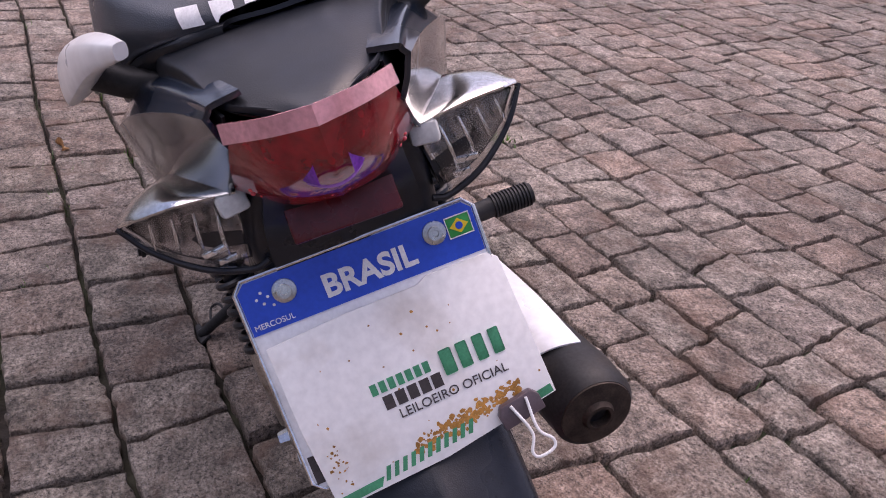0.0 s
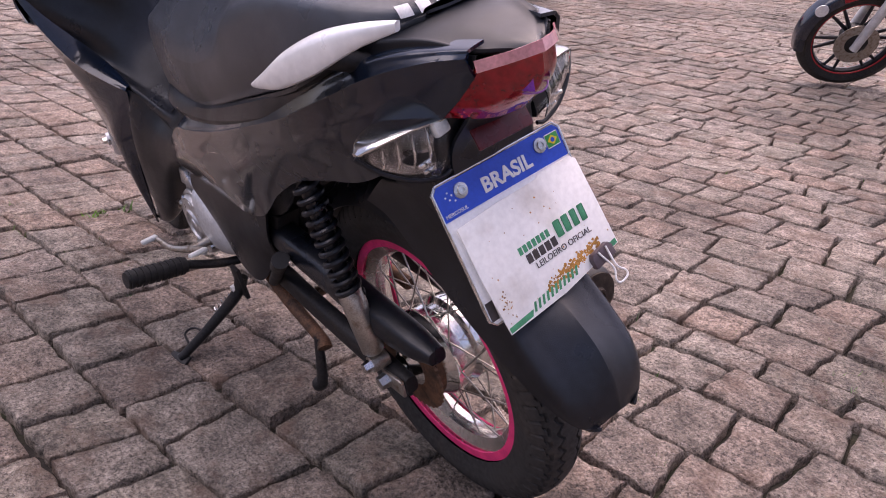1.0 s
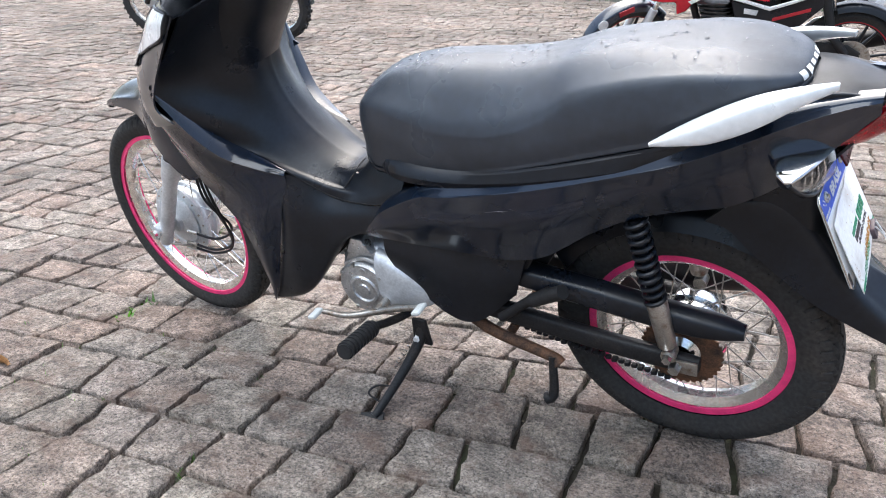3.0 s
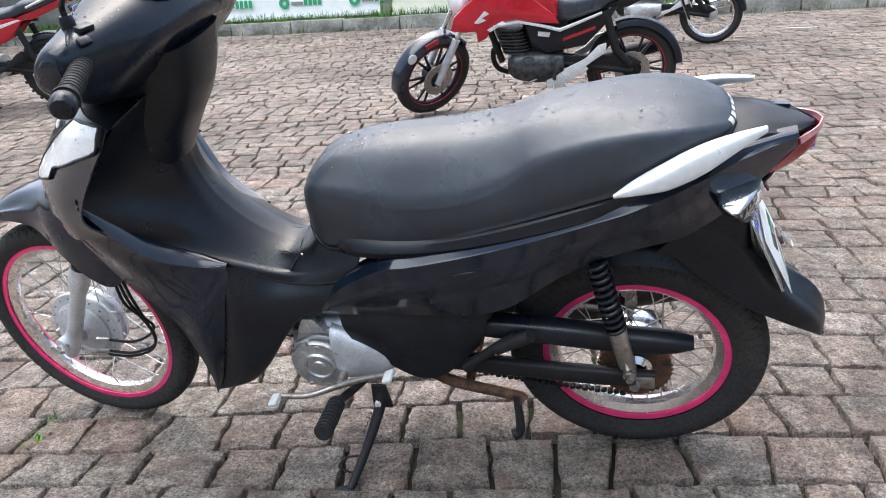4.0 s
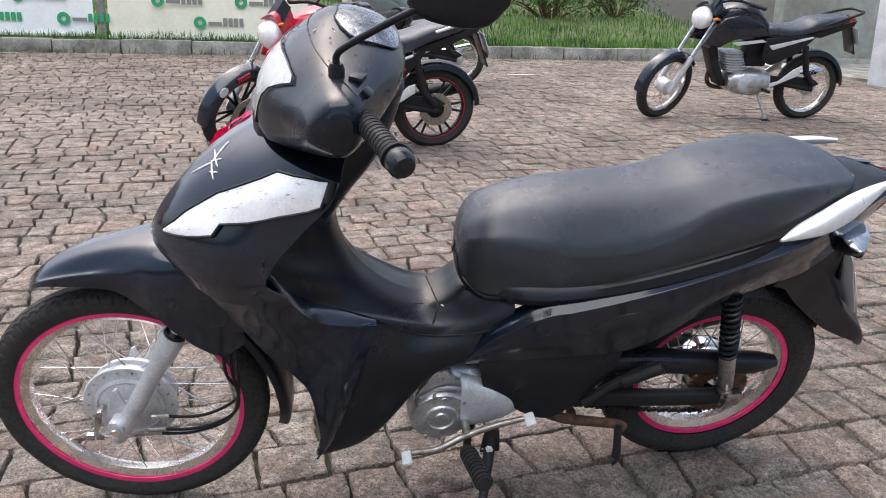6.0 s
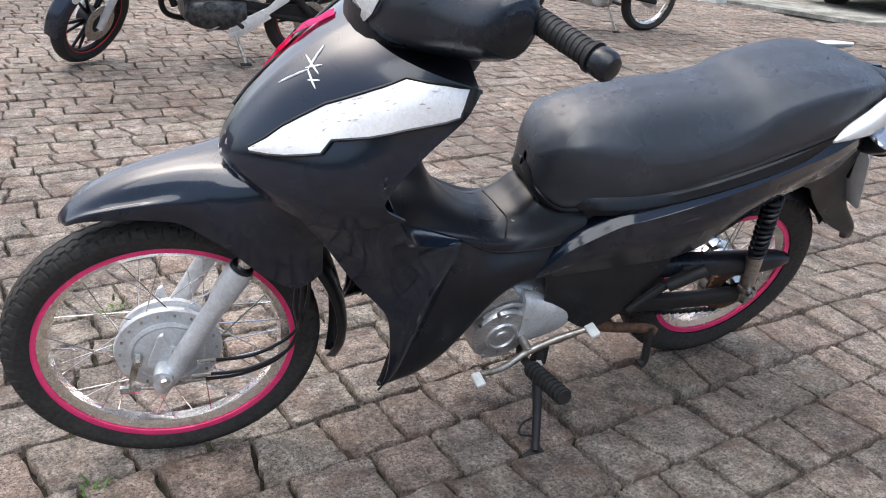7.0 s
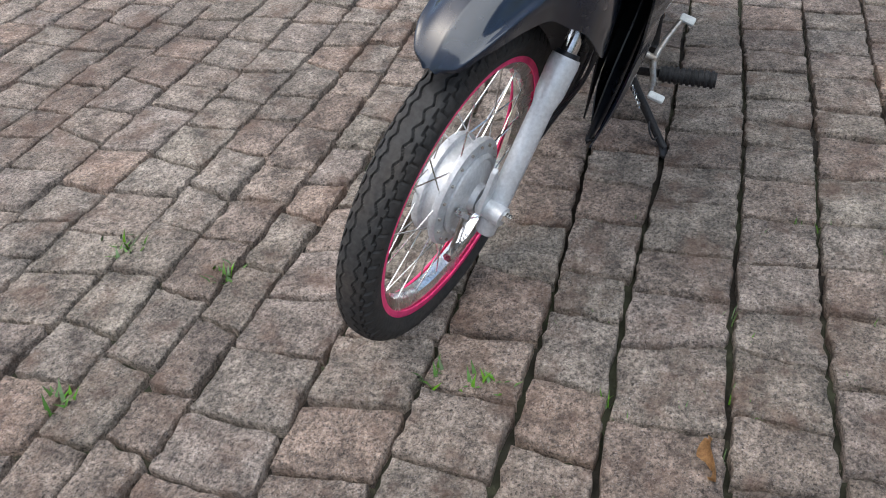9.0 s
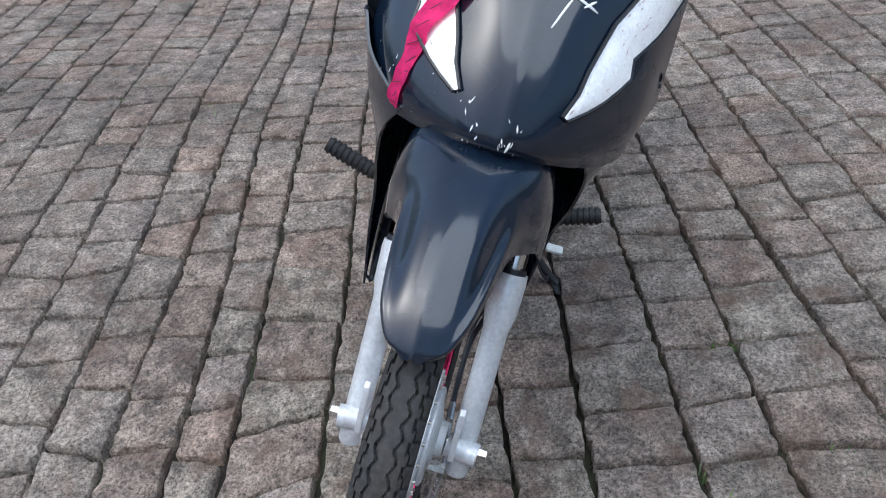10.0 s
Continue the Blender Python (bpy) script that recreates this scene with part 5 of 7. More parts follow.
# rear end: swing arm, chain, cover, sprocket, shocks
for side in (1, -1):
    part("swing_arm", hull_loft([[(0.43, side * 0.075, 0.315), (0.43, side * 0.098, 0.315), (0.43, side * 0.098, 0.278), (0.43, side * 0.075, 0.278)], [(0.20, side * 0.080, 0.290), (0.20, side * 0.102, 0.290), (0.20, side * 0.102, 0.258), (0.20, side * 0.080, 0.258)],
                                 [(0.03, side * 0.080, 0.278), (0.03, side * 0.102, 0.278), (0.03, side * 0.102, 0.246), (0.03, side * 0.080, 0.246)], [(-0.035, side * 0.082, 0.272), (-0.035, side * 0.098, 0.272), (-0.035, side * 0.098, 0.250), (-0.035, side * 0.082, 0.250)]], 20, 14), worn_black, bike, "black swing arm")
    shock_top, shock_foot = Vector((0.072, side * 0.112, 0.575)), Vector((0.013, side * 0.108, 0.290))
    line = shock_foot - shock_top
    at = lambda f: shock_top + line * f
    damper = part("rear_shock", tube([at(0.60), at(0.62), at(0.93), at(0.95)], [0.015, 0.018, 0.0165, 0.012], 16), steel, bike, "rear shock absorber with black spring")
    part("shock_rod", tube([at(0.05), at(0.62)], 0.011, 12), satin_black, damper)
    a, b = line.orthogonal().normalized(), None
    b = line.normalized().cross(a)
    turns = 11
    part("spring", tube([at(0.05 + 0.58 * k / 220) + 0.0165 * (math.cos(k * turns * 2 * math.pi / 220) * a + math.sin(k * turns * 2 * math.pi / 220) * b) for k in range(221)], 0.0042, 8), satin_black, damper, "black coil spring")
    part("shock_eye", tube([shock_foot + Vector((0, -side * 0.014, 0)), shock_foot + Vector((0, side * 0.012, 0))], 0.013, 14), steel, damper)
    part("shock_nut", tube([shock_foot + Vector((0, side * 0.010, 0)), shock_foot + Vector((0, side * 0.024, 0))], [0.010, 0.008], 6), chrome, damper)
    part("peg_bracket", tube([(0.335, side * 0.108, 0.285), (0.27, side * 0.112, 0.345), (0.225, side * 0.118, 0.382)], 0.010, 10, 12), worn_black, bike)
    part("pillion_peg", tube([(0.262, side * 0.118, 0.352), (0.192, side * 0.135, 0.402)] if side > 0 else [(0.20, -0.13, 0.358), (0.20, -0.215, 0.362)], 0.0135, 12), grip_rubber, bike, "black rubber pillion footpeg")
ring_y = [-0.205] + [-0.212 - 0.0045 * k - d for k in range(12) for d in (0.0, 0.0004, 0.0024, 0.0028)] + [-0.268]
part("peg_sleeve", tube([(0.20, y, 0.362) for y in ring_y], [0.0135] + [0.0135, 0.0165, 0.0165, 0.0135] * 12 + [0.0135], 14), grip_rubber, bike, "ribbed rubber of the pillion peg")
chain_guard = hull_loft([[(0.300, 0.066, 0.405), (0.300, 0.100, 0.400), (0.300, 0.102, 0.368), (0.300, 0.066, 0.365)], [(0.150, 0.066, 0.390), (0.150, 0.100, 0.386), (0.150, 0.103, 0.350), (0.150, 0.066, 0.346)],
                         [(0.010, 0.066, 0.374), (0.010, 0.100, 0.370), (0.010, 0.103, 0.335), (0.010, 0.066, 0.330)], [(-0.060, 0.066, 0.366), (-0.060, 0.098, 0.362), (-0.060, 0.100, 0.334), (-0.060, 0.066, 0.330)], [(-0.104, 0.068, 0.354), (-0.104, 0.090, 0.352), (-0.104, 0.090, 0.336), (-0.104, 0.068, 0.334)]], 20, 24)
part("chain_guard", chain_guard, satin_black, bike, "matt black upper chain guard")
teeth = []
for k in range(120):
    a = 2 * math.pi * k / 120
    r = 0.0715 + 0.0028 * math.cos(36 * a)
    teeth.append((r * math.cos(a) + AXLE_R.x, r * math.sin(a) + AXLE_R.z))
part("sprocket", slab(teeth, 0.060, 0.065, 0.0006), rust, rear_wheel, "rusty rear sprocket")
part("hub_drum", lathe([(0.0, -0.055), (0.040, -0.055), (0.060, -0.048), (0.068, -0.034), (0.070, -0.012), (0.062, -0.006), (0.062, 0.006), (0.070, 0.012), (0.070, 0.030), (0.058, 0.045), (0.040, 0.060), (0.022, 0.075), (0.0, 0.075)], AXLE_R, 56), chrome, rear_wheel, "polished rear hub")
part("cush_drive", lathe([(0.058, 0.040), (0.060, 0.055), (0.050, 0.060), (0.0, 0.060)], AXLE_R, 40), rust, rear_wheel)
part("rear_axle", tube([AXLE_R + Vector((0, -0.115, 0)), AXLE_R + Vector((0, 0.115, 0))], 0.007, 12), chrome, bike)
part("axle_adjuster", moved(slab([(-0.030, -0.014), (0.020, -0.014), (0.020, 0.014), (-0.030, 0.014)], 0.100, 0.106, 0.002), Matrix.Translation(AXLE_R + Vector((-0.008, 0, 0)))), steel, bike)
part("axle_nut", tube([AXLE_R + Vector((0, 0.104, 0)), AXLE_R + Vector((0, 0.120, 0))], [0.0125, 0.010], 6), screw_steel, bike)
links = bmesh.new()
for (x0, z0), (x1, z1) in (((0.52, 0.292), (0.015, 0.188)),):
    n = 40
    for k in range(n):
        f = k / n
        x, z = x0 + (x1 - x0) * f, z0 + (z1 - z0) * f - 0.016 * math.sin(math.pi * f)
        block((0.0115, 0.014 if k % 2 else 0.010, 0.0085), bevel=0.002, m=pose(x, 0.063, z, 0, 11, 0), bm=links, seg=1)
part("chain", links, worn_black, bike, "greasy drive chain")

# exhaust on the far side
muffler = part("exhaust", tube([(-0.125, -0.186, 0.292), (-0.118, -0.186, 0.292), (-0.08, -0.185, 0.288), (0.06, -0.172, 0.268), (0.22, -0.165, 0.252), (0.27, -0.160, 0.248)], [0.040, 0.0455, 0.0475, 0.0475, 0.045, 0.026], 32), worn_black, bike, "satin black exhaust silencer")
part("exhaust_end", lathe([(0.0405, 0.006), (0.039, -0.002), (0.018, -0.004), (0.0155, -0.010), (0.012, -0.010), (0.011, 0.02), (0.0, 0.02)], (-0.125, -0.186, 0.292), 32, axis="x"), material("sooty_end", (0.05, 0.036, 0.028), 0.65, 0.4, vary=0.4, scale=50), muffler, "sooty brown silencer end with outlet")
part("exhaust_pipe", tube([(0.27, -0.160, 0.248), (0.42, -0.135, 0.215), (0.60, -0.10, 0.200), (0.76, -0.06, 0.215), (0.85, -0.02, 0.290)], 0.016, 14, 30), worn_black, muffler)
shield = sheet([[(-0.055, -0.150, 0.330), (-0.060, -0.178, 0.336), (-0.060, -0.206, 0.330)], [(0.06, -0.142, 0.318), (0.06, -0.174, 0.324), (0.06, -0.204, 0.316)], [(0.20, -0.138, 0.300), (0.20, -0.166, 0.307), (0.20, -0.194, 0.300)]], 12, 18, 0.002)
part("heat_shield", shield, silver_paint, muffler, "bright metal heat shield")

# cables down to the front hub
for k, (dy, dz, bow) in enumerate(((0.050, -0.012, 0.05), (0.052, -0.045, 0.085), (0.050, -0.058, 0.10))):
    end = STEER @ (AXLE_F + Vector((-0.050 + 0.01 * k, dy, dz)))
    part("cable", tube([end, end + Vector((-0.10, 0.004, 0.0)), end + Vector((-0.165 - bow * 0.15, 0.012, 0.055)), (1.065 - 0.012 * k, 0.100, 0.44 + 0.01 * k), (1.050, 0.085, 0.58), (1.00, 0.05, 0.72)], 0.0034, 8, 40), satin_black, bike, "black control cable")
    part("cable_end", tube([end + Vector((0.004, 0, 0)), end + Vector((-0.03, 0.001, 0))], 0.0045, 8), screw_steel, bike)

# position lamps in the front cover
lamp_rows = [((1.137, 0.742), (1.135, 0.737)), ((1.092, 0.786), (1.095, 0.752)), ((1.036, 0.83), (1.049, 0.771)), ((1.023, 0.838), (1.034, 0.791)), ((0.989, 0.86), (0.987, 0.809)), ((0.937, 0.891), (0.939, 0.831)), ((0.887, 0.896), (0.892, 0.849)), ((0.859, 0.896), (0.873, 0.859))]


def on_flank(x, z, lift):
    """A place on the left flank of the front cover, given in side view."""
    hit, nrm, _, _ = nose_tree.ray_cast(Vector((x, 0.5, z)), Vector((0, -1, 0)))
    if hit is None:
        return onto(nose_tree, (x, 0.17, z), lift)
    return hit + (nrm if nrm.y > 0 else -nrm) * lift


UNNOSE = NOSE.inverted()
for side in (1, -1):
    mirrored = lambda bm: bm if side > 0 else moved(flipped(moved(bm, UNNOSE)), NOSE)
    lens = bmesh.new()
    grid = []
    for (a, b), (c, d) in zip(lamp_rows, lamp_rows[1:]):
        for f in np.linspace(0, 1, 7)[:-1]:
            top, low = np.array(a) * (1 - f) + np.array(c) * f, np.array(b) * (1 - f) + np.array(d) * f
            grid.append([on_flank(*(top * (1 - g) + low * g), 0.0035 + 0.002 * math.sin(math.pi * g)) for g in np.linspace(0, 1, 12)])
    grid.append([on_flank(*(np.array(lamp_rows[-1][0]) * (1 - g) + np.array(lamp_rows[-1][1]) * g), 0.0035) for g in np.linspace(0, 1, 12)])
    grid_mesh(lens, grid)
    tidy(lens)
    bmesh.ops.solidify(lens, geom=lens.faces[:], thickness=0.002)
    lamp = part("front_lamp", mirrored(lens), bright_lens, bike, "clear front position lamp, bright and scratched")
    border = [Vector(r[0]) for r in grid[::3]] + [Vector(r[-1]) for r in reversed(grid[::3])]
    part("lamp_frame", mirrored(tube(border, 0.0026, 6, closed=True)), satin_black, lamp)
    ear = tube([Vector(p) + Vector((-0.005, 0.001, 0.001)) for p in grid[-1][::3]], [0.0045, 0.0060, 0.0060, 0.0045], 8)
    part("lamp_corner", mirrored(ear), worn_black, lamp)
    smudge = bmesh.new()
    rng = random.Random(21)
    for k in range(34):
        f, g = rng.uniform(0.45, 0.95) if k < 22 else rng.uniform(0.02, 0.4), rng.uniform(0.1, 0.75)
        row = grid[int(f * (len(grid) - 2))]
        nxt = grid[int(f * (len(grid) - 2)) + 1]
        p, q = row[int(g * 11)], nxt[int(g * 11)]
        nrm = (q - p).cross(row[int(g * 11) + 1 if g < 0.9 else 9] - p).normalized()
        nrm = nrm if nrm.y > 0 else -nrm
        d = (q - p).normalized() * rng.uniform(0.001, 0.006)
        e = nrm.cross(d).normalized() * rng.uniform(0.0003, 0.0014)
        p = p + nrm * 0.0012
        smudge.faces.new([smudge.verts.new(r) for r in (p - d, p + e, p + d, p - e)])
    tagged(part("scratches", mirrored(smudge), material("brown_scuff", (0.50, 0.40, 0.38), 0.6, vary=0.3, scale=80) if side > 0 else steel, lamp, "brown scuffs on the lens"), kind="stuff")

# pink ribbon tied at the head, pale scratches on the nose
ribbon = bmesh.new()
mid = spline([(0.984, -0.048, 0.893), (1.014, -0.058, 0.872), (1.040, -0.080, 0.832), (1.062, -0.112, 0.780), (1.074, -0.120, 0.735), (1.076, -0.126, 0.700), (1.070, -0.128, 0.672)], 40)
strip = []
for k, p in enumerate(mid):
    a, b = Vector(mid[max(0, k - 1)]), Vector(mid[min(39, k + 1)])
    run = (b - a).normalized()
    n0 = (onto(nose_tree, p, 0.01) - onto(nose_tree, p, 0.0)).normalized()
    wide = run.cross(n0).normalized() * (0.0125 + 0.007 * math.sin(math.pi * min(1.0, k / 28)) + 0.0012 * math.sin(k * 0.9))
    lift = 0.0065 + 0.0012 * math.sin(k * 0.7) + 0.006 * math.sin(math.pi * min(1.0, k / 26)) ** 2
    c = onto(nose_tree, p, lift)
    strip.append([c + wide * f + n0 * (0.0010 * math.sin(f * 3 + k * 0.5)) for f in (-1, -0.4, 0.2, 1)])
grid_mesh(ribbon, strip)
bmesh.ops.solidify(ribbon, geom=ribbon.faces[:], thickness=0.0010)
band = part("ribbon", ribbon, ribbon_pink, bike, "pink cloth ribbon with marker scribbles")
ink = bmesh.new()
rng = random.Random(8)
for k in range(4, 38, 3):
    c = sum((Vector(p) for p in strip[k]), Vector()) / 4
    n0 = (onto(nose_tree, c, 0.01) - onto(nose_tree, c, 0.0)).normalized()
    a, b = Vector(strip[k][0]).lerp(Vector(strip[k][3]), rng.uniform(0.1, 0.5)), Vector(strip[min(39, k + 2)][0]).lerp(Vector(strip[min(39, k + 2)][3]), rng.uniform(0.4, 0.9))
    tube([a + n0 * 0.0008, (a + b) / 2 + n0 * 0.0012, b + n0 * 0.0008], 0.0006, 4, 5, bm=ink)
tagged(part("ink_marks", ink, ink_dark, band, "dark pen strokes"), kind="stuff")
scr = bmesh.new()
for a, b in (((1.022, 0.026, 0.882), (1.052, 0.050, 0.857)), ((1.052, 0.050, 0.857), (1.052, 0.086, 0.846)), ((1.048, 0.020, 0.865), (1.044, 0.070, 0.862)), ((1.054, 0.044, 0.856), (1.034, 0.060, 0.869)), ((1.058, 0.066, 0.850), (1.044, 0.080, 0.856)),
             ((1.052, 0.050, 0.857), (1.092, 0.031, 0.828)), ((1.066, 0.060, 0.830), (1.030, 0.085, 0.842)), ((1.180, 0.020, 0.712), (1.176, 0.016, 0.690))):
    p, q = Vector(a), Vector(b)
    tube([onto(nose_tree, p.lerp(q, f), 0.0007) for f in np.linspace(0, 1, 7)], [0.0007, 0.0015, 0.0019, 0.0016, 0.0018, 0.0014, 0.0007], 5, bm=scr)
tagged(part("scratched_paint", scr, scratch_white, front_cover, "bare white scratches on the nose"), kind="stuff")
# scuffed patches on the lower rim of the nose
scuff = bmesh.new()
rng = random.Random(31)
for k in range(150):
    y = rng.gauss(-0.085, 0.035) if k < 110 else rng.uniform(-0.14, 0.14)
    z = rng.gauss(0.705, 0.016)
    c = onto(nose_tree, (1.19 - abs(y) * 0.9, y, z), 0.0006)
    d = Vector((rng.uniform(-0.3, 0.3), rng.uniform(-0.5, 0.5), -1)).normalized() * rng.uniform(0.001, 0.007)
    e = Vector((0, 1, 0)) * rng.uniform(0.0003, 0.0014)
    scuff.faces.new([scuff.verts.new(onto(nose_tree, q, 0.0006)) for q in (c - d, c + e, c + d, c - e)])
tagged(part("scuffs", scuff, scratch_white, front_cover, "pale scuffs"), kind="stuff")

# handlebar cover, instruments, grips, lever, mirror
cowl_black = material("cowl_plastic", (0.0075, 0.0110, 0.0185), 0.30, vary=0.3, scale=14, rough_vary=0.08, coat=0.15)
cowl_sections = []
for y, pts in ((0.264, ((0.852, 0.978), (0.856, 0.988), (0.850, 1.002), (0.838, 1.014), (0.822, 1.016), (0.812, 1.006), (0.812, 0.984), (0.826, 0.968))),
               (0.248, ((0.870, 0.962), (0.878, 0.984), (0.866, 1.010), (0.843, 1.030), (0.815, 1.032), (0.800, 1.015), (0.800, 0.975), (0.825, 0.946))),
               (0.180, ((0.903, 0.930), (0.912, 0.965), (0.896, 1.006), (0.856, 1.042), (0.808, 1.044), (0.778, 1.020), (0.782, 0.965), (0.832, 0.915))),
               (0.100, ((0.946, 0.903), (0.958, 0.950), (0.934, 1.006), (0.866, 1.064), (0.790, 1.058), (0.755, 1.028), (0.752, 0.984), (0.845, 0.900))),
               (0.0, ((0.962, 0.895), (0.977, 0.945), (0.953, 1.008), (0.866, 1.082), (0.785, 1.076), (0.744, 1.036), (0.742, 0.986), (0.832, 0.890)))):
    cowl_sections.append([(x, y, z) for x, z in pts])
cowl_all = cowl_sections + [[(x, -y, z) for x, y, z in section] for section in reversed(cowl_sections[:-1])]
HEAD = STEER @ Matrix.Translation((-0.008, 0.005, 0.010))
cowl = part("handlebar_cover", moved(hull_loft(cowl_all, 40, 60), HEAD), cowl_black, bike, "black handlebar cover spotted with rain")
part("column_cover", hull_loft([[(0.955, 0.075, 0.945), (0.955, -0.075, 0.945), (0.752, -0.080, 0.975), (0.752, 0.080, 0.975)], [(0.958, 0.078, 0.905), (0.958, -0.078, 0.905), (0.770, -0.075, 0.908), (0.770, 0.075, 0.908)],
                                [(0.962, 0.080, 0.860), (0.962, -0.080, 0.860), (0.796, -0.072, 0.850), (0.796, 0.072, 0.850)], [(0.965, 0.080, 0.800), (0.965, -0.080, 0.800), (0.830, -0.062, 0.795), (0.830, 0.062, 0.795)],
                                [(0.965, 0.080, 0.740), (0.965, -0.080, 0.740), (0.858, -0.050, 0.740), (0.858, 0.050, 0.740)]], 24, 20), satin_black, bike, "matt black steering column cover")
cowl_bm = hull_loft(cowl_all, 40, 60)
cowl_tree = BVHTree.FromBMesh(cowl_bm)
cowl_bm.free()


def on_cowl(p, way, lift):
    """A place on the handlebar cover, met along a direction."""
    hit, nrm, _, _ = cowl_tree.ray_cast(Vector(p) - Vector(way) * 0.6, Vector(way))
    if hit is None:
        hit, nrm, _, _ = cowl_tree.find_nearest(Vector(p))
    return hit + (nrm if nrm.dot(Vector(way)) < 0 else -nrm) * lift


face = bmesh.new()
rows = []
for z, w in ((0.908, 0.035), (0.920, 0.062), (0.936, 0.078), (0.955, 0.086), (0.975, 0.092), (0.992, 0.106), (1.006, 0.130), (1.016, 0.152), (1.024, 0.140), (1.032, 0.075)):
    rows.append([on_cowl((0.9, f * w, z), (-1, 0, 0), 0.004) for f in np.linspace(-1, 1, 25)])
grid_mesh(face, rows)
bmesh.ops.solidify(face, geom=face.faces[:], thickness=0.002)
headlamp = part("headlamp", moved(face, HEAD), bright_lens, cowl, "clear headlamp lens, milky and scratched")
border = [Vector(r[0]) for r in rows] + [Vector(p) for p in rows[-1][1:-1]] + [Vector(r[-1]) for r in reversed(rows)] + [Vector(p) for p in reversed(rows[0][1:-1])]
part("headlamp_rim", moved(tube(border, 0.0012, 6, closed=True), HEAD), satin_black, headlamp)
face = bmesh.new()
rows = []
back_down = Vector((0.62, 0, -0.78)).normalized()
for x, z, w in ((0.850, 1.078, 0.036), (0.838, 1.072, 0.066), (0.824, 1.065, 0.086), (0.810, 1.059, 0.094), (0.792, 1.056, 0.090), (0.774, 1.048, 0.080), (0.762, 1.040, 0.064), (0.755, 1.034, 0.044)):
    rows.append([on_cowl((x, f * w, z), back_down, 0.003) for f in np.linspace(-1, 1, 25)])
grid_mesh(face, rows)
bmesh.ops.solidify(face, geom=face.faces[:], thickness=0.002)
dial = part("instrument_glass", moved(face, HEAD), material("instrument_glass", (0.50, 0.52, 0.55), 0.05, 0.8, vary=0.5, scale=16, coat=1.0, second=(0.12, 0.13, 0.15), spots=0.52), cowl, "glossy instrument glass reflecting the sky")
border = [Vector(r[0]) for r in rows] + [Vector(p) for p in rows[-1][1:-1]] + [Vector(r[-1]) for r in reversed(rows)] + [Vector(p) for p in reversed(rows[0][1:-1])]
part("instrument_rim", moved(tube(border, 0.0016, 6, closed=True), HEAD), satin_black, dial)
for a0 in (0.890,):
    pts = [on_cowl((a0 - 0.06 * (abs(y) / 0.2) ** 2, y, 1.0), (0, 0, -1), 0.0004) for y in np.linspace(-0.235, 0.235, 50)]
    part("cowl_seam", moved(tube(pts, 0.0011, 5), HEAD), worn_black, cowl)
drops = bmesh.new()
rng = random.Random(12)
for k in range(160):
    c = on_cowl((rng.uniform(0.78, 0.98), rng.uniform(-0.17, 0.19), 1.0), (0, 0, -1), -0.0002)
    r = rng.choice((0.0010, 0.0014, 0.002, 0.0026))
    lathe([(r, -0.0004), (r * 0.8, r * 0.35), (r * 0.35, r * 0.55), (0, r * 0.6)], c, 7, axis="z", bm=drops)
tagged(part("rainwater", moved(drops, HEAD), bpy.data.materials["water"], cowl, "drops of rain water"), kind="stuff")
for side in (1, -1):
    root, tip = (Vector((0.812, 0.188, 1.012)), Vector((0.737, 0.352, 0.993))) if side > 0 else (Vector((0.812, -0.152, 1.024)), Vector((0.724, -0.296, 1.004)))
    part("handlebar", moved(tube([(0.85, side * 0.10, 0.985), root, root.lerp(tip, 0.3)], 0.011, 14), STEER), worn_black, bike)
    flange = moved(tube([root.lerp(tip, 0.16), root.lerp(tip, 0.19)], 0.021, 20), STEER)
    grip = part("grip", flange, grip_rubber, bike, "ribbed black rubber grip")
    stops = [0.18] + [0.24 + 0.047 * k + d for k in range(13) for d in (0.0, 0.003, 0.022, 0.025)] + [0.88]
    core = tube([root.lerp(tip, f) for f in stops], [0.0158] + [0.0158, 0.0170, 0.0170, 0.0158] * 13 + [0.0158], 18)
    part("grip_rubber", moved(core, STEER), grip_rubber, grip)
    part("grip_ring", moved(tube([root.lerp(tip, 0.86), root.lerp(tip, 0.89)], 0.0205, 20), STEER), grip_rubber, grip)
    part("bar_end", moved(tube([root.lerp(tip, 0.89), root.lerp(tip, 0.93), root.lerp(tip, 1.02), root.lerp(tip, 1.055), root.lerp(tip, 1.065)], [0.0165, 0.0195, 0.0195, 0.015, 0.007], 20), STEER), satin_black, grip, "black bar-end weight")
    for k, (dx, dy, dz) in enumerate(((0.806, 0.190, 1.0435), (0.792, 0.214, 1.030), (0.788, 0.205, 1.004))):
        key = moved(block((0.020 - 0.005 * k, 0.026 - 0.006 * k, 0.008), bevel=0.002), HEAD @ pose(dx, side * dy, dz, 0, -8 - 32 * k, -side * 18))
        part("switch", key, satin_black, cowl, "small handlebar switch")
pod = moved(tube([(0.828, 0.190, 1.020), (0.828, 0.192, 1.064), (0.828, 0.192, 1.072)], [0.0125, 0.0118, 0.009], 14), STEER)
mirror = part("mirror", pod, satin_black, bike, "black rear-view mirror on a bent stalk")
part("mirror_stalk", moved(tube([(0.828, 0.192, 1.068), (0.827, 0.193, 1.084), (0.812, 0.200, 1.100), (0.760, 0.232, 1.140), (0.715, 0.255, 1.170)], 0.0052, 10, 24), STEER), satin_black, mirror)
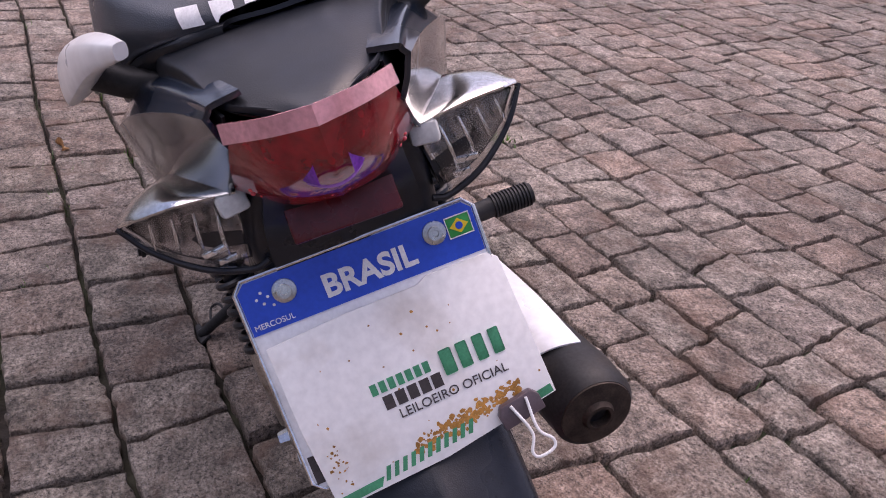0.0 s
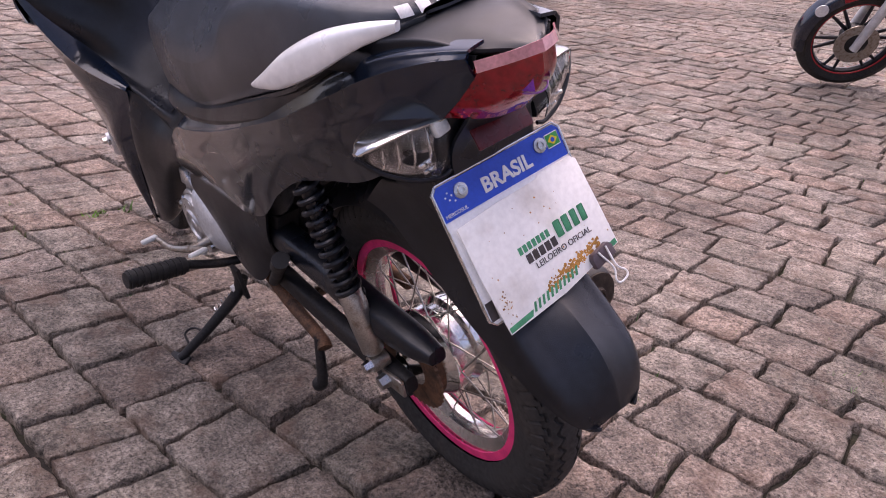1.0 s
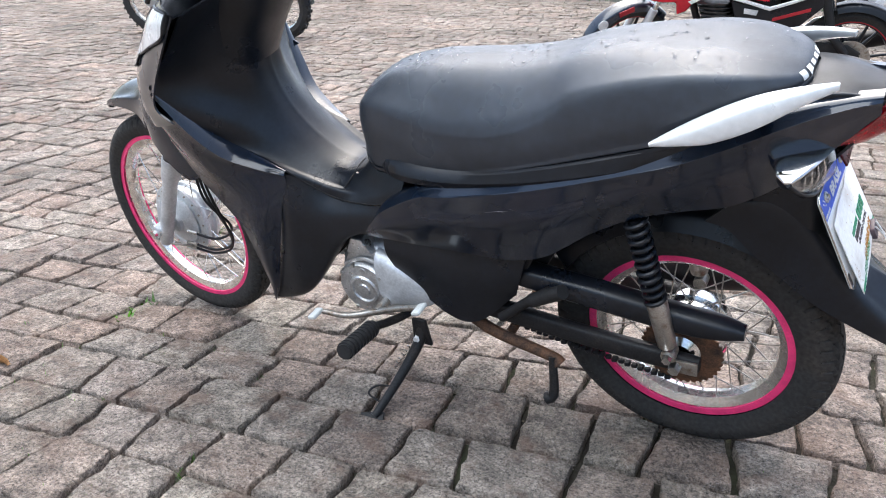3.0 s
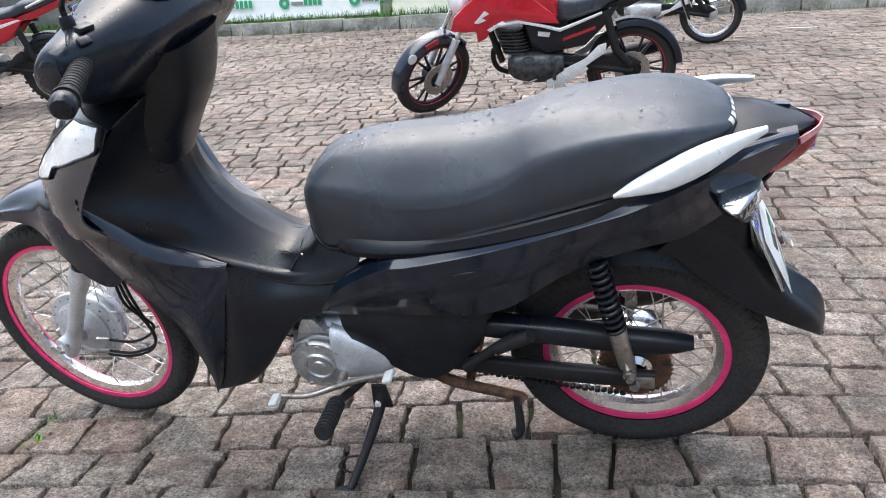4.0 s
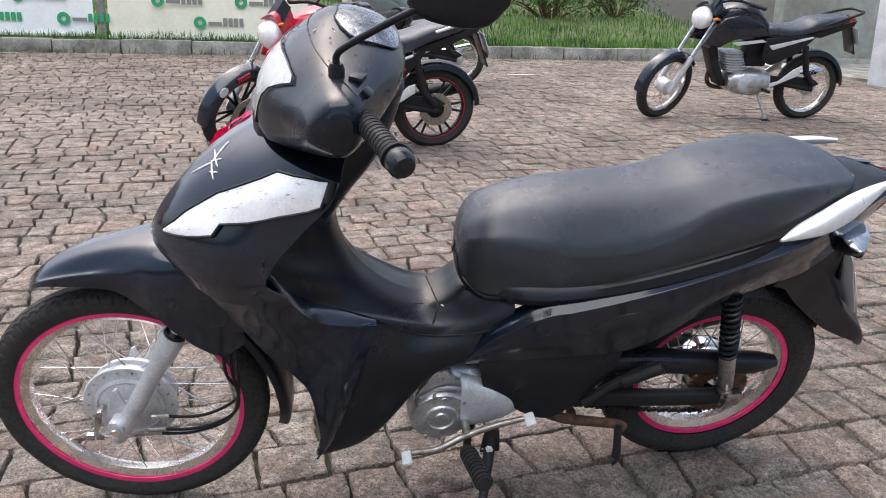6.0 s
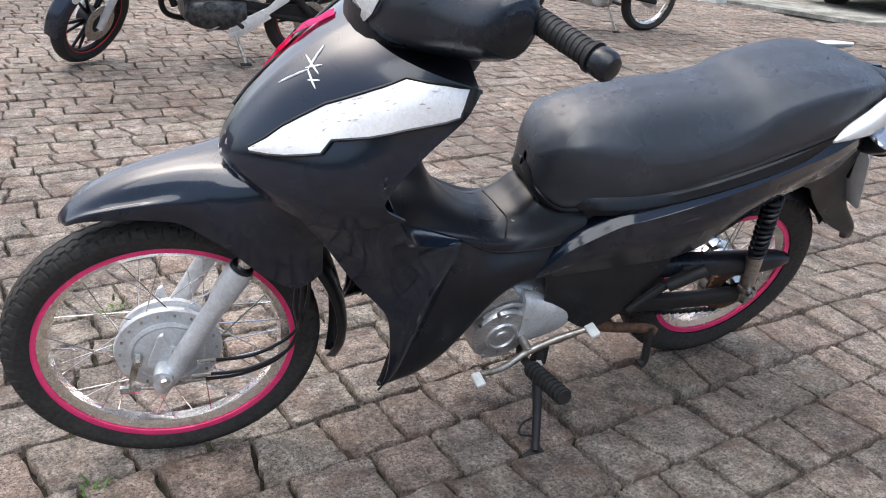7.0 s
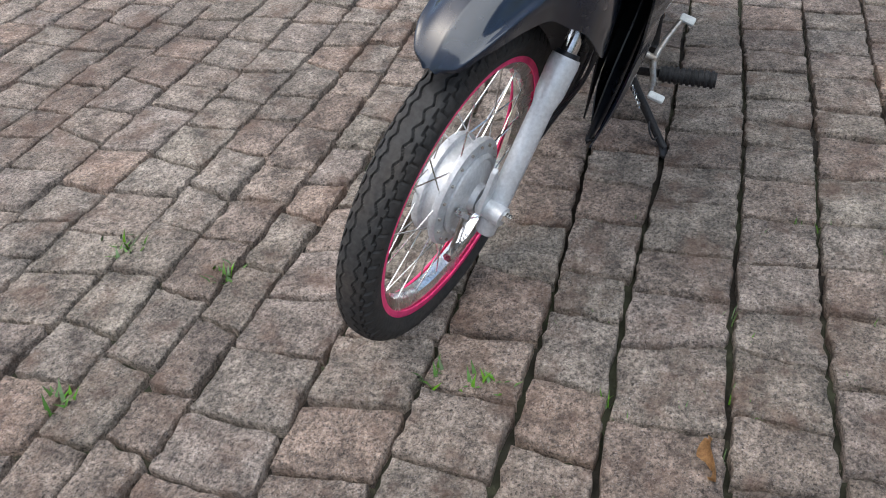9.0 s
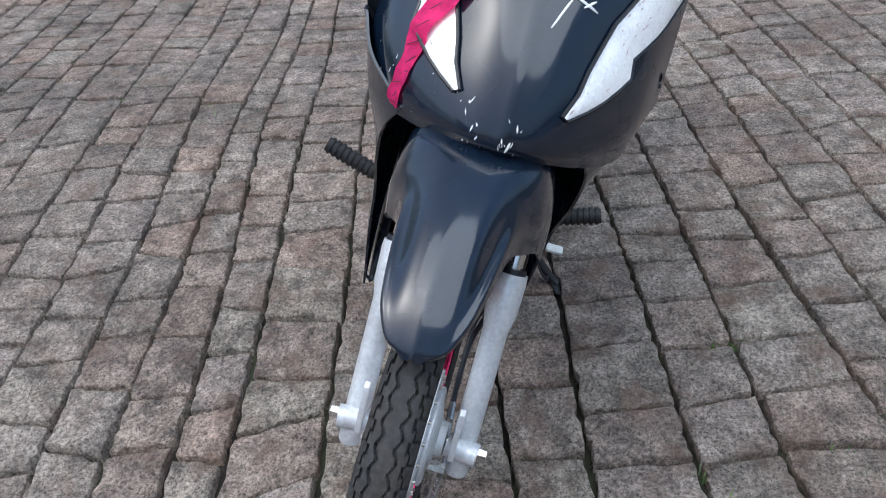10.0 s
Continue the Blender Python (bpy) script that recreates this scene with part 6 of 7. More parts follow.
head = hull_loft([[(0.776 + 0.003 * k, 0.215, 1.155 + 0.0 * k) for k in range(2)] + [(0.780, 0.216, 1.160), (0.774, 0.216, 1.165)],
                  [(0.786, 0.235, 1.125), (0.800, 0.238, 1.160), (0.784, 0.238, 1.192), (0.758, 0.235, 1.160)],
                  [(0.790, 0.285, 1.115), (0.808, 0.290, 1.160), (0.786, 0.292, 1.205), (0.754, 0.288, 1.160)],
                  [(0.786, 0.335, 1.120), (0.800, 0.338, 1.160), (0.782, 0.340, 1.200), (0.752, 0.336, 1.160)],
                  [(0.776, 0.362, 1.148), (0.780, 0.364, 1.160), (0.774, 0.364, 1.175), (0.764, 0.362, 1.160)]], 22, 30)
TURN = STEER @ Matrix.Translation((0.672, 0.262, 1.196)) @ Matrix.Rotation(radians(66), 4, "Z") @ Matrix.Translation((-0.78, -0.29, -1.16))
part("mirror_shell", moved(head, TURN), satin_black, mirror)
part("mirror_glass", moved(sheet([[(0.7525, 0.230, 1.150), (0.7525, 0.230, 1.172)], [(0.748, 0.288, 1.128), (0.748, 0.290, 1.194)], [(0.7475, 0.345, 1.142), (0.7475, 0.346, 1.180)]], 10, 14, 0.002), TURN), lamp_mirror, mirror)

# ---- the other parked motorcycles ----
engine_grey = material("dark_engine", (0.075, 0.077, 0.080), 0.4, 0.5, vary=0.4, scale=30, second=(0.03, 0.03, 0.03))


def commuter(label, paint, accent, spoked, m, dirty=False, trail=False, wheel_paint=None, rack=False, steer=0.0):
    """A standard motorcycle along +x, origin on the ground under the rear axle."""
    base = thing("motorcycle", label, "motorcycle", m, group="parked motorcycles")
    wb, rr, fr = 1.315, 0.290, 0.292 if not trail else 0.325
    ra, fa = Vector((0, 0, rr)), Vector((wb, 0, fr))
    head = Vector((0.98, 0, 0.95))
    turned = Matrix.Translation(head) @ Matrix.Rotation(radians(steer), 4, Vector((-0.45, 0, 0.893))) @ Matrix.Translation(-head)
    front = []
    for name, c, R, w in (("rear_wheel", ra, rr, 0.048 if not trail else 0.055), ("front_wheel", fa, fr, 0.042)):
        rim_r = R - (0.072 if not trail else 0.085)
        rim = part(name, lathe([(rim_r + 0.006, -w * 0.55), (rim_r - 0.014, -w * 0.4), (rim_r - 0.02, 0), (rim_r - 0.014, w * 0.4), (rim_r + 0.006, w * 0.55), (rim_r + 0.002, 0)], c, 56, closed=True), rim_metal if spoked else satin_black, base, "spoked wheel" if spoked else "black alloy wheel with a red edge")
        if name == "front_wheel":
            front.append(rim)
        tyre = lathe([(rim_r, -w * 0.7), (rim_r + (R - rim_r) * 0.45, -w), (R - 0.014, -w * 0.75), (R - 0.003, -w * 0.35), (R, 0), (R - 0.003, w * 0.35), (R - 0.014, w * 0.75), (rim_r + (R - rim_r) * 0.45, w), (rim_r, w * 0.7)], c, 72)
        if trail:
            for k in range(44):
                a = 2 * math.pi * k / 44
                for y in ((-0.55, 0.15) if k % 2 else (-0.15, 0.55)):
                    block((0.024, w * 0.5, 0.020), bevel=0.003, m=Matrix.Translation(c) @ Matrix.Rotation(-a, 4, "Y") @ pose(R - 0.004, y * w, 0, 0, 90, 0), bm=tyre, seg=1)
        part("tyre", tyre, rubber, rim, "knobbly black tyre" if trail else "black road tyre")
        part("hub", lathe([(0, -0.07), (0.03, -0.07), (0.062, -0.05), (0.066, 0.05), (0.03, 0.07), (0, 0.07)], c, 28), alloy if spoked else worn_black, rim)
        if spoked:
            wires = bmesh.new()
            for k in range(32):
                a, s = 2 * math.pi * k / 32, 1 if k % 2 else -1
                o = 0.5 if (k // 2) % 2 else -0.5
                tube([c + Vector((0.06 * math.cos(a + o), s * 0.035, 0.06 * math.sin(a + o))), c + Vector(((rim_r - 0.012) * math.cos(a), 0, (rim_r - 0.012) * math.sin(a)))], 0.0016, 4, bm=wires)
            part("spokes", wires, steel, rim)
        else:
            for k in range(6):
                a = 2 * math.pi * k / 6
                for da in (-0.10, 0.10):
                    p, q = c + Vector((0.05 * math.cos(a + da), 0, 0.05 * math.sin(a + da))), c + Vector(((rim_r - 0.01) * math.cos(a + da * 1.6), 0, (rim_r - 0.01) * math.sin(a + da * 1.6)))
                    part("spoke", tube([p, q], [0.012, 0.008], 8), satin_black, rim)
            for s in (1, -1):
                part("rim_stripe", lathe([(rim_r + 0.008, s * w * 0.58), (rim_r + 0.008, s * w * 0.66), (rim_r - 0.006, s * w * 0.66), (rim_r - 0.006, s * w * 0.58)], c, 56, closed=True), wheel_paint or pink, rim, "red rim stripe")
            part("disc", lathe([(0.06, 0.062), (0.115, 0.062), (0.115, 0.066), (0.06, 0.066)], c, 36, closed=True), steel, rim)
    ax = Vector((-0.45, 0, 0.893))

    def steered(*args):
        ob = part(*args)
        front.append(ob)
        return ob

    for s in (1, -1):
        leg = steered("fork_leg", tube([fa + Vector((0, s * 0.075, 0)) - ax * 0.03, fa + Vector((0, s * 0.075, 0)) + ax * 0.30], [0.024, 0.026], 12), alloy if not trail else worn_black, base, "grey fork leg")
        part("fork_tube", tube([fa + Vector((0, s * 0.075, 0)) + ax * 0.28, fa + Vector((0, s * 0.075, 0)) + ax * 0.66], 0.0165, 12), chrome, leg)
        part("rear_shock", tube([(0.02, s * 0.125, 0.34), (0.11, s * 0.125, 0.44), (0.17, s * 0.12, 0.66)], [0.02, 0.026, 0.026], 12), worn_black, base, "black rear shock")
        part("swing_arm", tube([(0.0, s * 0.10, rr), (0.46, s * 0.09, 0.36)], 0.021, 10), worn_black, base)
        steered("handlebar", tube([(0.98, 0, 0.98), (0.93, s * 0.14, 1.04), (0.86, s * 0.34, 1.05)], 0.012, 10, 14), worn_black, base)
        steered("grip", tube([(0.905, s * 0.24, 1.048), (0.855, s * 0.37, 1.05)], 0.017, 12), grip_rubber, base)
        steered("mirror_stalk", tube([(0.93, s * 0.17, 1.05), (0.90, s * 0.24, 1.20)], 0.006, 8), satin_black, base)
        steered("mirror", hull_loft([[(0.905, s * 0.17, 1.205), (0.925, s * 0.18, 1.22), (0.905, s * 0.17, 1.24), (0.895, s * 0.18, 1.22)], [(0.905, s * 0.24, 1.185), (0.93, s * 0.24, 1.22), (0.905, s * 0.24, 1.26), (0.892, s * 0.24, 1.22)], [(0.90, s * 0.30, 1.205), (0.915, s * 0.30, 1.22), (0.90, s * 0.30, 1.24), (0.892, s * 0.30, 1.22)]], 14, 12), satin_black, base, "black mirror")
        part("indicator", hull_loft([[(1.06, s * 0.11, 0.86), (1.03, s * 0.11, 0.875), (1.02, s * 0.11, 0.85)], [(1.055, s * 0.17, 0.87), (1.03, s * 0.18, 0.88), (1.02, s * 0.17, 0.86)]], 10, 6), amber, base, "amber indicator")
        part("footpeg", tube([(0.50, s * 0.10, 0.30), (0.50, s * 0.26, 0.31)], 0.013, 10), grip_rubber, base)
        part("peg_plate", slab([(0.17, 0.43), (0.30, 0.345), (0.28, 0.325), (0.47, 0.215), (0.55, 0.205), (0.55, 0.315), (0.44, 0.330), (0.30, 0.395), (0.22, 0.475), (0.17, 0.49)] if not spoked else [(0.18, 0.42), (0.44, 0.31), (0.52, 0.27), (0.52, 0.33), (0.36, 0.37), (0.24, 0.47), (0.18, 0.50)], s * 0.13, s * 0.145, 0.005), silver_paint if not trail else worn_black, base, "silver footpeg bracket")
    # tank, seat, side cover, tail
    street = not spoked
    if street:
        tank = [(1.02, 0.05, 0.84, 0.78), (0.94, 0.11, 0.905, 0.74), (0.82, 0.150, 0.955, 0.70), (0.70, 0.152, 0.945, 0.67), (0.58, 0.115, 0.875, 0.64), (0.49, 0.09, 0.80, 0.62), (0.46, 0.07, 0.72, 0.62)]
        shroud_line = [(1.16, 0.615), (1.13, 0.70), (1.05, 0.775), (0.98, 0.825), (0.86, 0.865), (0.74, 0.85), (0.62, 0.79), (0.50, 0.69), (0.46, 0.625), (0.60, 0.640), (0.74, 0.665), (0.86, 0.650), (0.93, 0.555), (0.985, 0.530), (0.990, 0.605), (1.07, 0.600)]
        trim_line = [(0.88, 0.640), (0.72, 0.662), (0.58, 0.632), (0.46, 0.600), (0.34, 0.640), (0.20, 0.690), (0.20, 0.678), (0.34, 0.624), (0.46, 0.580), (0.58, 0.615), (0.72, 0.647), (0.86, 0.628)]
        side_line = [(0.68, 0.625), (0.46, 0.580), (0.20, 0.680), (0.10, 0.72), (0.16, 0.62), (0.30, 0.48), (0.54, 0.44), (0.64, 0.50)]
        seat_sec = [(0.49, 0.06, 0.74, 0.63), (0.44, 0.11, 0.775, 0.625), (0.34, 0.13, 0.785, 0.65), (0.20, 0.135, 0.815, 0.70), (0.08, 0.135, 0.865, 0.76), (-0.10, 0.12, 0.900, 0.82), (-0.24, 0.08, 0.91, 0.87)]
    else:
        tank = [(0.96, 0.05, 0.90, 0.82), (0.90, 0.11, 0.960, 0.77), (0.80, 0.145, 1.00, 0.73), (0.68, 0.145, 0.985, 0.70), (0.56, 0.105, 0.895, 0.72), (0.50, 0.08, 0.83, 0.73)]
        shroud_line = [(1.12, 0.665), (1.05, 0.80), (0.96, 0.875), (0.80, 0.915), (0.60, 0.83), (0.55, 0.745), (0.72, 0.735), (0.86, 0.70), (0.97, 0.645)]
        trim_line = [(0.86, 0.685), (0.60, 0.715), (0.56, 0.70), (0.82, 0.665)]
        side_line = [(0.56, 0.72), (0.20, 0.76), (0.10, 0.74), (0.24, 0.60), (0.46, 0.50), (0.56, 0.54)]
        seat_sec = [(0.56, 0.07, 0.80, 0.74), (0.50, 0.11, 0.825, 0.73), (0.34, 0.13, 0.815, 0.73), (0.20, 0.135, 0.835, 0.75), (0.10, 0.135, 0.88, 0.78), (-0.08, 0.12, 0.905, 0.82), (-0.20, 0.08, 0.91, 0.86)]
    part("fuel_tank", hull_loft([[(x, 0, zt), (x, w * 0.75, zt - 0.02), (x, w, zt - 0.09), (x, w * 0.8, zb), (x, -w * 0.8, zb), (x, -w, zt - 0.09), (x, -w * 0.75, zt - 0.02)] for x, w, zt, zb in tank], 32, 30), paint, base, "painted fuel tank")
    if street:
        part("filler_cap", lathe([(0.0, 0.012), (0.026, 0.010), (0.030, 0.0)], (0.74, 0, 0.944), 20, axis="z"), steel, base)
    for s in (1, -1):
        part("tank_shroud", slab(shroud_line, s * 0.116, s * 0.158, 0.014), paint, base, "angular tank shroud")
        part("shroud_trim", slab(trim_line, s * 0.140, s * 0.168, 0.003), accent, base, "pale trim strip")
        part("side_cover", slab(side_line, s * 0.112, s * 0.140, 0.010), satin_black if not trail else paint, base, "side cover")
        if street:
            part("wing_mark", slab([(1.00, 0.66), (0.93, 0.735), (0.90, 0.715), (0.95, 0.69), (0.92, 0.675), (0.97, 0.655)], s * 0.158, s * 0.1605, 0.0005), silver_paint, base, "pale wing-shaped mark")
            part("shroud_bar", slab([(0.92, 0.615), (0.82, 0.665), (0.80, 0.652), (0.90, 0.600)], s * 0.158, s * 0.161, 0.0005), ink_white, base, "pale lettering bar")
            part("cover_bar", slab([(0.44, 0.535), (0.24, 0.600), (0.24, 0.580), (0.44, 0.515)], s * 0.140, s * 0.1425, 0.0005), wheel_paint, base, "dull red lettering bar")
            part("sticker", slab([(0.60, 0.585), (0.52, 0.575), (0.53, 0.545), (0.60, 0.555)], s * 0.140, s * 0.143, 0.0005), ink_white, base, "small white sticker")
        else:
            part("cover_stripe", slab([(0.52, 0.665), (0.14, 0.745), (0.12, 0.735), (0.48, 0.630)], s * 0.138, s * 0.1425, 0.001), accent, base)
        part("tail_side", slab([(0.22, 0.70), (-0.18, 0.85), (-0.28, 0.89), (-0.24, 0.83), (0.04, 0.70)] if street else [(0.22, 0.74), (-0.18, 0.86), (-0.26, 0.88), (-0.24, 0.83), (0.04, 0.73)], s * 0.085, s * 0.115, 0.008), paint if trail else worn_black, base)
    part("seat", hull_loft([[(x, 0, zt), (x, w * 0.8, zt - 0.012), (x, w, (zt + zb) / 2), (x, w * 0.8, zb), (x, -w * 0.8, zb), (x, -w, (zt + zb) / 2), (x, -w * 0.8, zt - 0.012)] for x, w, zt, zb in seat_sec], 28, 30), vinyl, base, "black vinyl seat")
    part("tail_lamp", hull_loft([[(-0.22, 0.05, 0.90), (-0.22, -0.05, 0.90), (-0.22, -0.05, 0.84), (-0.22, 0.05, 0.84)], [(-0.29, 0.035, 0.885), (-0.29, -0.035, 0.885), (-0.29, -0.035, 0.845), (-0.29, 0.035, 0.845)]], 14, 6), red_lens, base, "red tail lamp")
    rail = [(0.05, 0.13, 0.83), (-0.12, 0.135, 0.89), (-0.30, 0.10, 0.94), (-0.32, 0.0, 0.945), (-0.30, -0.10, 0.94), (-0.12, -0.135, 0.89), (0.05, -0.13, 0.83)]
    part("grab_rail", tube(rail, 0.011, 10, 40), silver_paint if not dirty else worn_black, base, "silver grab rail")
    if rack:
        bars = bmesh.new()
        for y in (-0.09, -0.03, 0.03, 0.09):
            tube([(0.0, y, 0.925), (-0.34, y, 0.965)], 0.008, 8, bm=bars)
        for x in (-0.05, -0.32):
            tube([(x, -0.10, 0.945), (x, 0.10, 0.945)], 0.008, 8, bm=bars)
        part("luggage_rack", bars, silver_paint, base, "silver luggage rack")
    # mudguards
    def guard(c, R, a0, a1, w, mat, name, lab):
        rows = []
        for a in np.linspace(radians(a0), radians(a1), 16):
            rows.append([(c[0] + R * math.cos(a), 0, c[2] + R * math.sin(a)), (c[0] + (R - 0.006) * math.cos(a), w * 0.7, c[2] + (R - 0.006) * math.sin(a)), (c[0] + (R - 0.045) * math.cos(a), w, c[2] + (R - 0.045) * math.sin(a))])
        return part(name, sheet(rows, 10, 26, 0.004, mirror=True), mat, base, lab)
    if trail:
        mud = guard(fa + Vector((0, 0, 0.16)), fr + 0.02, 35, 140, 0.07, paint, "front_mudguard", "high front mudguard")
    else:
        mud = guard(fa, fr + 0.022, -2, 142, 0.062, gloss_black, "front_mudguard", "dark front mudguard with stickers")
        if not spoked:
            part("sticker", lathe([(0.034, 0.0), (0.034, 0.004), (0, 0.004)], (fa.x + 0.20, 0.062, fa.z + 0.235), 24), ink_white, mud, "round white sticker")
            part("sticker_bar", moved(block((0.10, 0.004, 0.035), bevel=0.001), pose(fa.x + 0.045, 0.064, fa.z + 0.290, 0, 12, 0)), wheel_paint, mud, "red sticker bar")
    front.append(mud)
    guard(ra, rr + 0.035, 70, 175, 0.07, satin_black, "rear_mudguard", "black rear mudguard")
    tail_plate = part("plate_flap", moved(block((0.012, 0.14, 0.24), bevel=0.004), pose(-0.30, 0, 0.70, 0, 22, 0)), satin_black, base, "black plate flap")
    part("number_plate", moved(block((0.004, 0.185, 0.15), bevel=0.001), pose(-0.322, 0, 0.74, 0, 22, 0)), plate_white, tail_plate, "pale number plate")
    part("plate_band", moved(block((0.002, 0.18, 0.035), bevel=0), pose(-0.3065, 0, 0.792, 0, 22, 0)), plate_blue, tail_plate)
    # headlamp, engine, exhaust, frame, stand
    steered("headlamp", hull_loft([[(1.08, 0.085, 0.90), (1.08, 0, 0.96), (1.08, -0.085, 0.90), (1.08, -0.06, 0.80), (1.08, 0.06, 0.80)], [(1.13, 0.08, 0.88), (1.13, 0, 0.93), (1.13, -0.08, 0.88), (1.13, -0.05, 0.79), (1.13, 0.05, 0.79)], [(1.155, 0.03, 0.87), (1.155, 0, 0.885), (1.155, -0.03, 0.87), (1.155, -0.02, 0.83), (1.155, 0.02, 0.83)]], 20, 10), bright_lens, base, "pale headlamp")
    steered("lamp_shell", hull_loft([[(1.10, 0.10, 0.92), (1.10, 0, 1.00), (1.10, -0.10, 0.92), (1.08, -0.05, 0.93), (1.08, 0.05, 0.93)], [(0.98, 0.10, 0.93), (0.99, 0, 1.06), (0.98, -0.10, 0.93), (0.97, -0.05, 0.90), (0.97, 0.05, 0.90)]], 20, 8), paint, base)
    steered("visor", sheet([[(1.09, 0, 0.99), (1.08, 0.07, 0.96)], [(1.02, 0, 1.09), (1.01, 0.06, 1.06)]], 10, 8, 0.004, mirror=True), satin_black, base)
    eng = part("engine", hull_loft([[(0.44, 0.12, 0.28), (0.44, 0.12, 0.42), (0.44, -0.12, 0.42), (0.44, -0.12, 0.28)], [(0.58, 0.135, 0.25), (0.58, 0.135, 0.43), (0.58, -0.135, 0.43), (0.58, -0.135, 0.25)], [(0.74, 0.12, 0.27), (0.74, 0.12, 0.42), (0.74, -0.12, 0.42), (0.74, -0.12, 0.27)], [(0.80, 0.09, 0.31), (0.80, 0.09, 0.39), (0.80, -0.09, 0.39), (0.80, -0.09, 0.31)]], 20, 16), engine_grey if not spoked else cast, base, "engine block")
    part("engine_cover", lathe([(0, 0.165), (0.05, 0.162), (0.075, 0.15), (0.08, 0.11)], (0.66, 0, 0.345), 32), engine_grey if not spoked else alloy, eng)
    flat = lambda z, w, o: [(0.73 + o - w, -w, z), (0.73 + o + w, -w, z), (0.73 + o + w, w, z), (0.73 + o - w, w, z)]
    fins = hull_loft([flat(0.43 + 0.022 * k + d, 0.065 + e, 0.008 * k) for k in range(8) for d, e in ((0, 0), (0.001, 0.018), (0.008, 0.018), (0.009, 0))], 16)
    part("cylinder", fins, engine_grey if not spoked else alloy, eng, "finned cylinder")
    part("intake", hull_loft([[(0.46, 0.07, 0.40), (0.46, -0.07, 0.40), (0.62, -0.06, 0.40), (0.62, 0.06, 0.40)], [(0.44, 0.08, 0.52), (0.44, -0.08, 0.52), (0.66, -0.06, 0.52), (0.66, 0.06, 0.52)], [(0.44, 0.08, 0.66), (0.44, -0.08, 0.66), (0.68, -0.07, 0.66), (0.68, 0.07, 0.66)]], 18, 10) if not spoked else block((0.20, 0.12, 0.22), (0.56, 0, 0.58), 0.02), worn_black, base, "dark intake and frame behind the engine")
    if spoked:
        part("lower_shroud", slab([(0.98, 0.66), (0.84, 0.40), (0.78, 0.30), (0.86, 0.31), (0.93, 0.42), (1.02, 0.62)], -0.070, 0.070, 0.010), worn_black, base)
    part("frame", joined(tube([(1.00, 0, 0.90), (0.92, 0, 0.60), (0.84, 0, 0.36)], 0.022, 10, 10), tube([(1.00, 0, 0.84), (0.55, 0, 0.74), (0.05, 0, 0.72)], 0.022, 10, 10)), worn_black, base)
    part("exhaust_pipe", tube([(0.80, -0.04, 0.50), (0.90, -0.06, 0.42), (0.86, -0.09, 0.28), (0.60, -0.14, 0.24), (0.25, -0.16, 0.28)], 0.018, 12, 30), rust if spoked else worn_black, base, "exhaust pipe")
    part("silencer", tube([(0.28, -0.16, 0.27), (0.22, -0.165, 0.28), (-0.28, -0.175, 0.40), (-0.30, -0.175, 0.405)], [0.022, 0.048, 0.050, 0.036], 20), chrome if spoked else worn_black, base, "silencer")
    part("chain_case", slab([(0.46, 0.41), (0.02, 0.39), (-0.06, 0.34), (0.02, 0.30), (0.44, 0.33)], 0.085, 0.105, 0.006), worn_black, base)
    part("side_stand", tube([(0.52, 0.10, 0.28), (0.47, 0.24, 0.075)], 0.011, 10), steel, base, "side stand on the ground")
    part("stand_foot", moved(block((0.07, 0.03, 0.008), bevel=0.002), pose(0.47, 0.245, 0.068, -14, 0, 0)), worn_black, base)
    part("pedal", tube([(0.56, 0.14, 0.30), (0.66, 0.16, 0.26), (0.70, 0.19, 0.27)], 0.007, 8, 10), steel, base)
    lamp_drop = Matrix.Translation((0.015, 0, -0.075 if street else 0.0))
    for ob in front:
        ob.matrix_basis = turned @ lamp_drop if ob.name.split(".")[0] in ("headlamp", "lamp_shell", "visor") else turned
    return base


def parked(rear, front, lean=11.0, size=1.0):
    """The pose that sets a parked motorcycle's wheels on two places of the ground."""
    yaw = math.degrees(math.atan2(front[1] - rear[1], front[0] - rear[0]))
    return pose(rear[0], rear[1], rise(rear[1]) - 0.004, -lean, -math.degrees(math.atan2(rise(front[1]) - rise(rear[1]), 1.315)), yaw) @ Matrix.Diagonal((size, size, size, 1))


red_paint = material("red_paint", (0.50, 0.008, 0.024), 0.2, vary=0.15, scale=8, coat=0.6)
dark_red_line = material("red_line", (0.42, 0.02, 0.03), 0.4, vary=0.1, scale=20)
grey_paint = material("grey_green_paint", (0.16, 0.19, 0.18), 0.25, vary=0.15, scale=8, coat=0.5)
blue_black = material("blue_black_paint", (0.015, 0.017, 0.026), 0.2, vary=0.2, scale=8, coat=0.5)
commuter("red motorcycle with black alloy wheels, on its side stand", red_paint, silver_paint, False, parked((-0.06, -3.84), (1.33, -3.74), 12, 0.965), wheel_paint=dark_red_line, steer=44)
commuter("black spoked motorcycle parked near a white pillar", blue_black, silver_paint, True, parked((-3.54, -4.88), (-2.235, -4.88), 11, 1.0), dirty=True, steer=24)
commuter("grey motorcycle with a luggage rack, behind the red one", grey_paint, silver_paint, True, parked((-0.86, -6.85), (0.42, -7.10), 11, 1.0), rack=True, steer=24)
commuter("red trail motorcycle with knobbly tyres", red_paint, ink_white, True, parked((4.62, -4.62), (5.93, -4.35), 11, 1.0), trail=True)
commuter("black spoked motorcycle standing alone on the paving", blue_black, silver_paint, True, parked((-4.75, -0.85), (-3.45, -1.22), 11, 1.0))

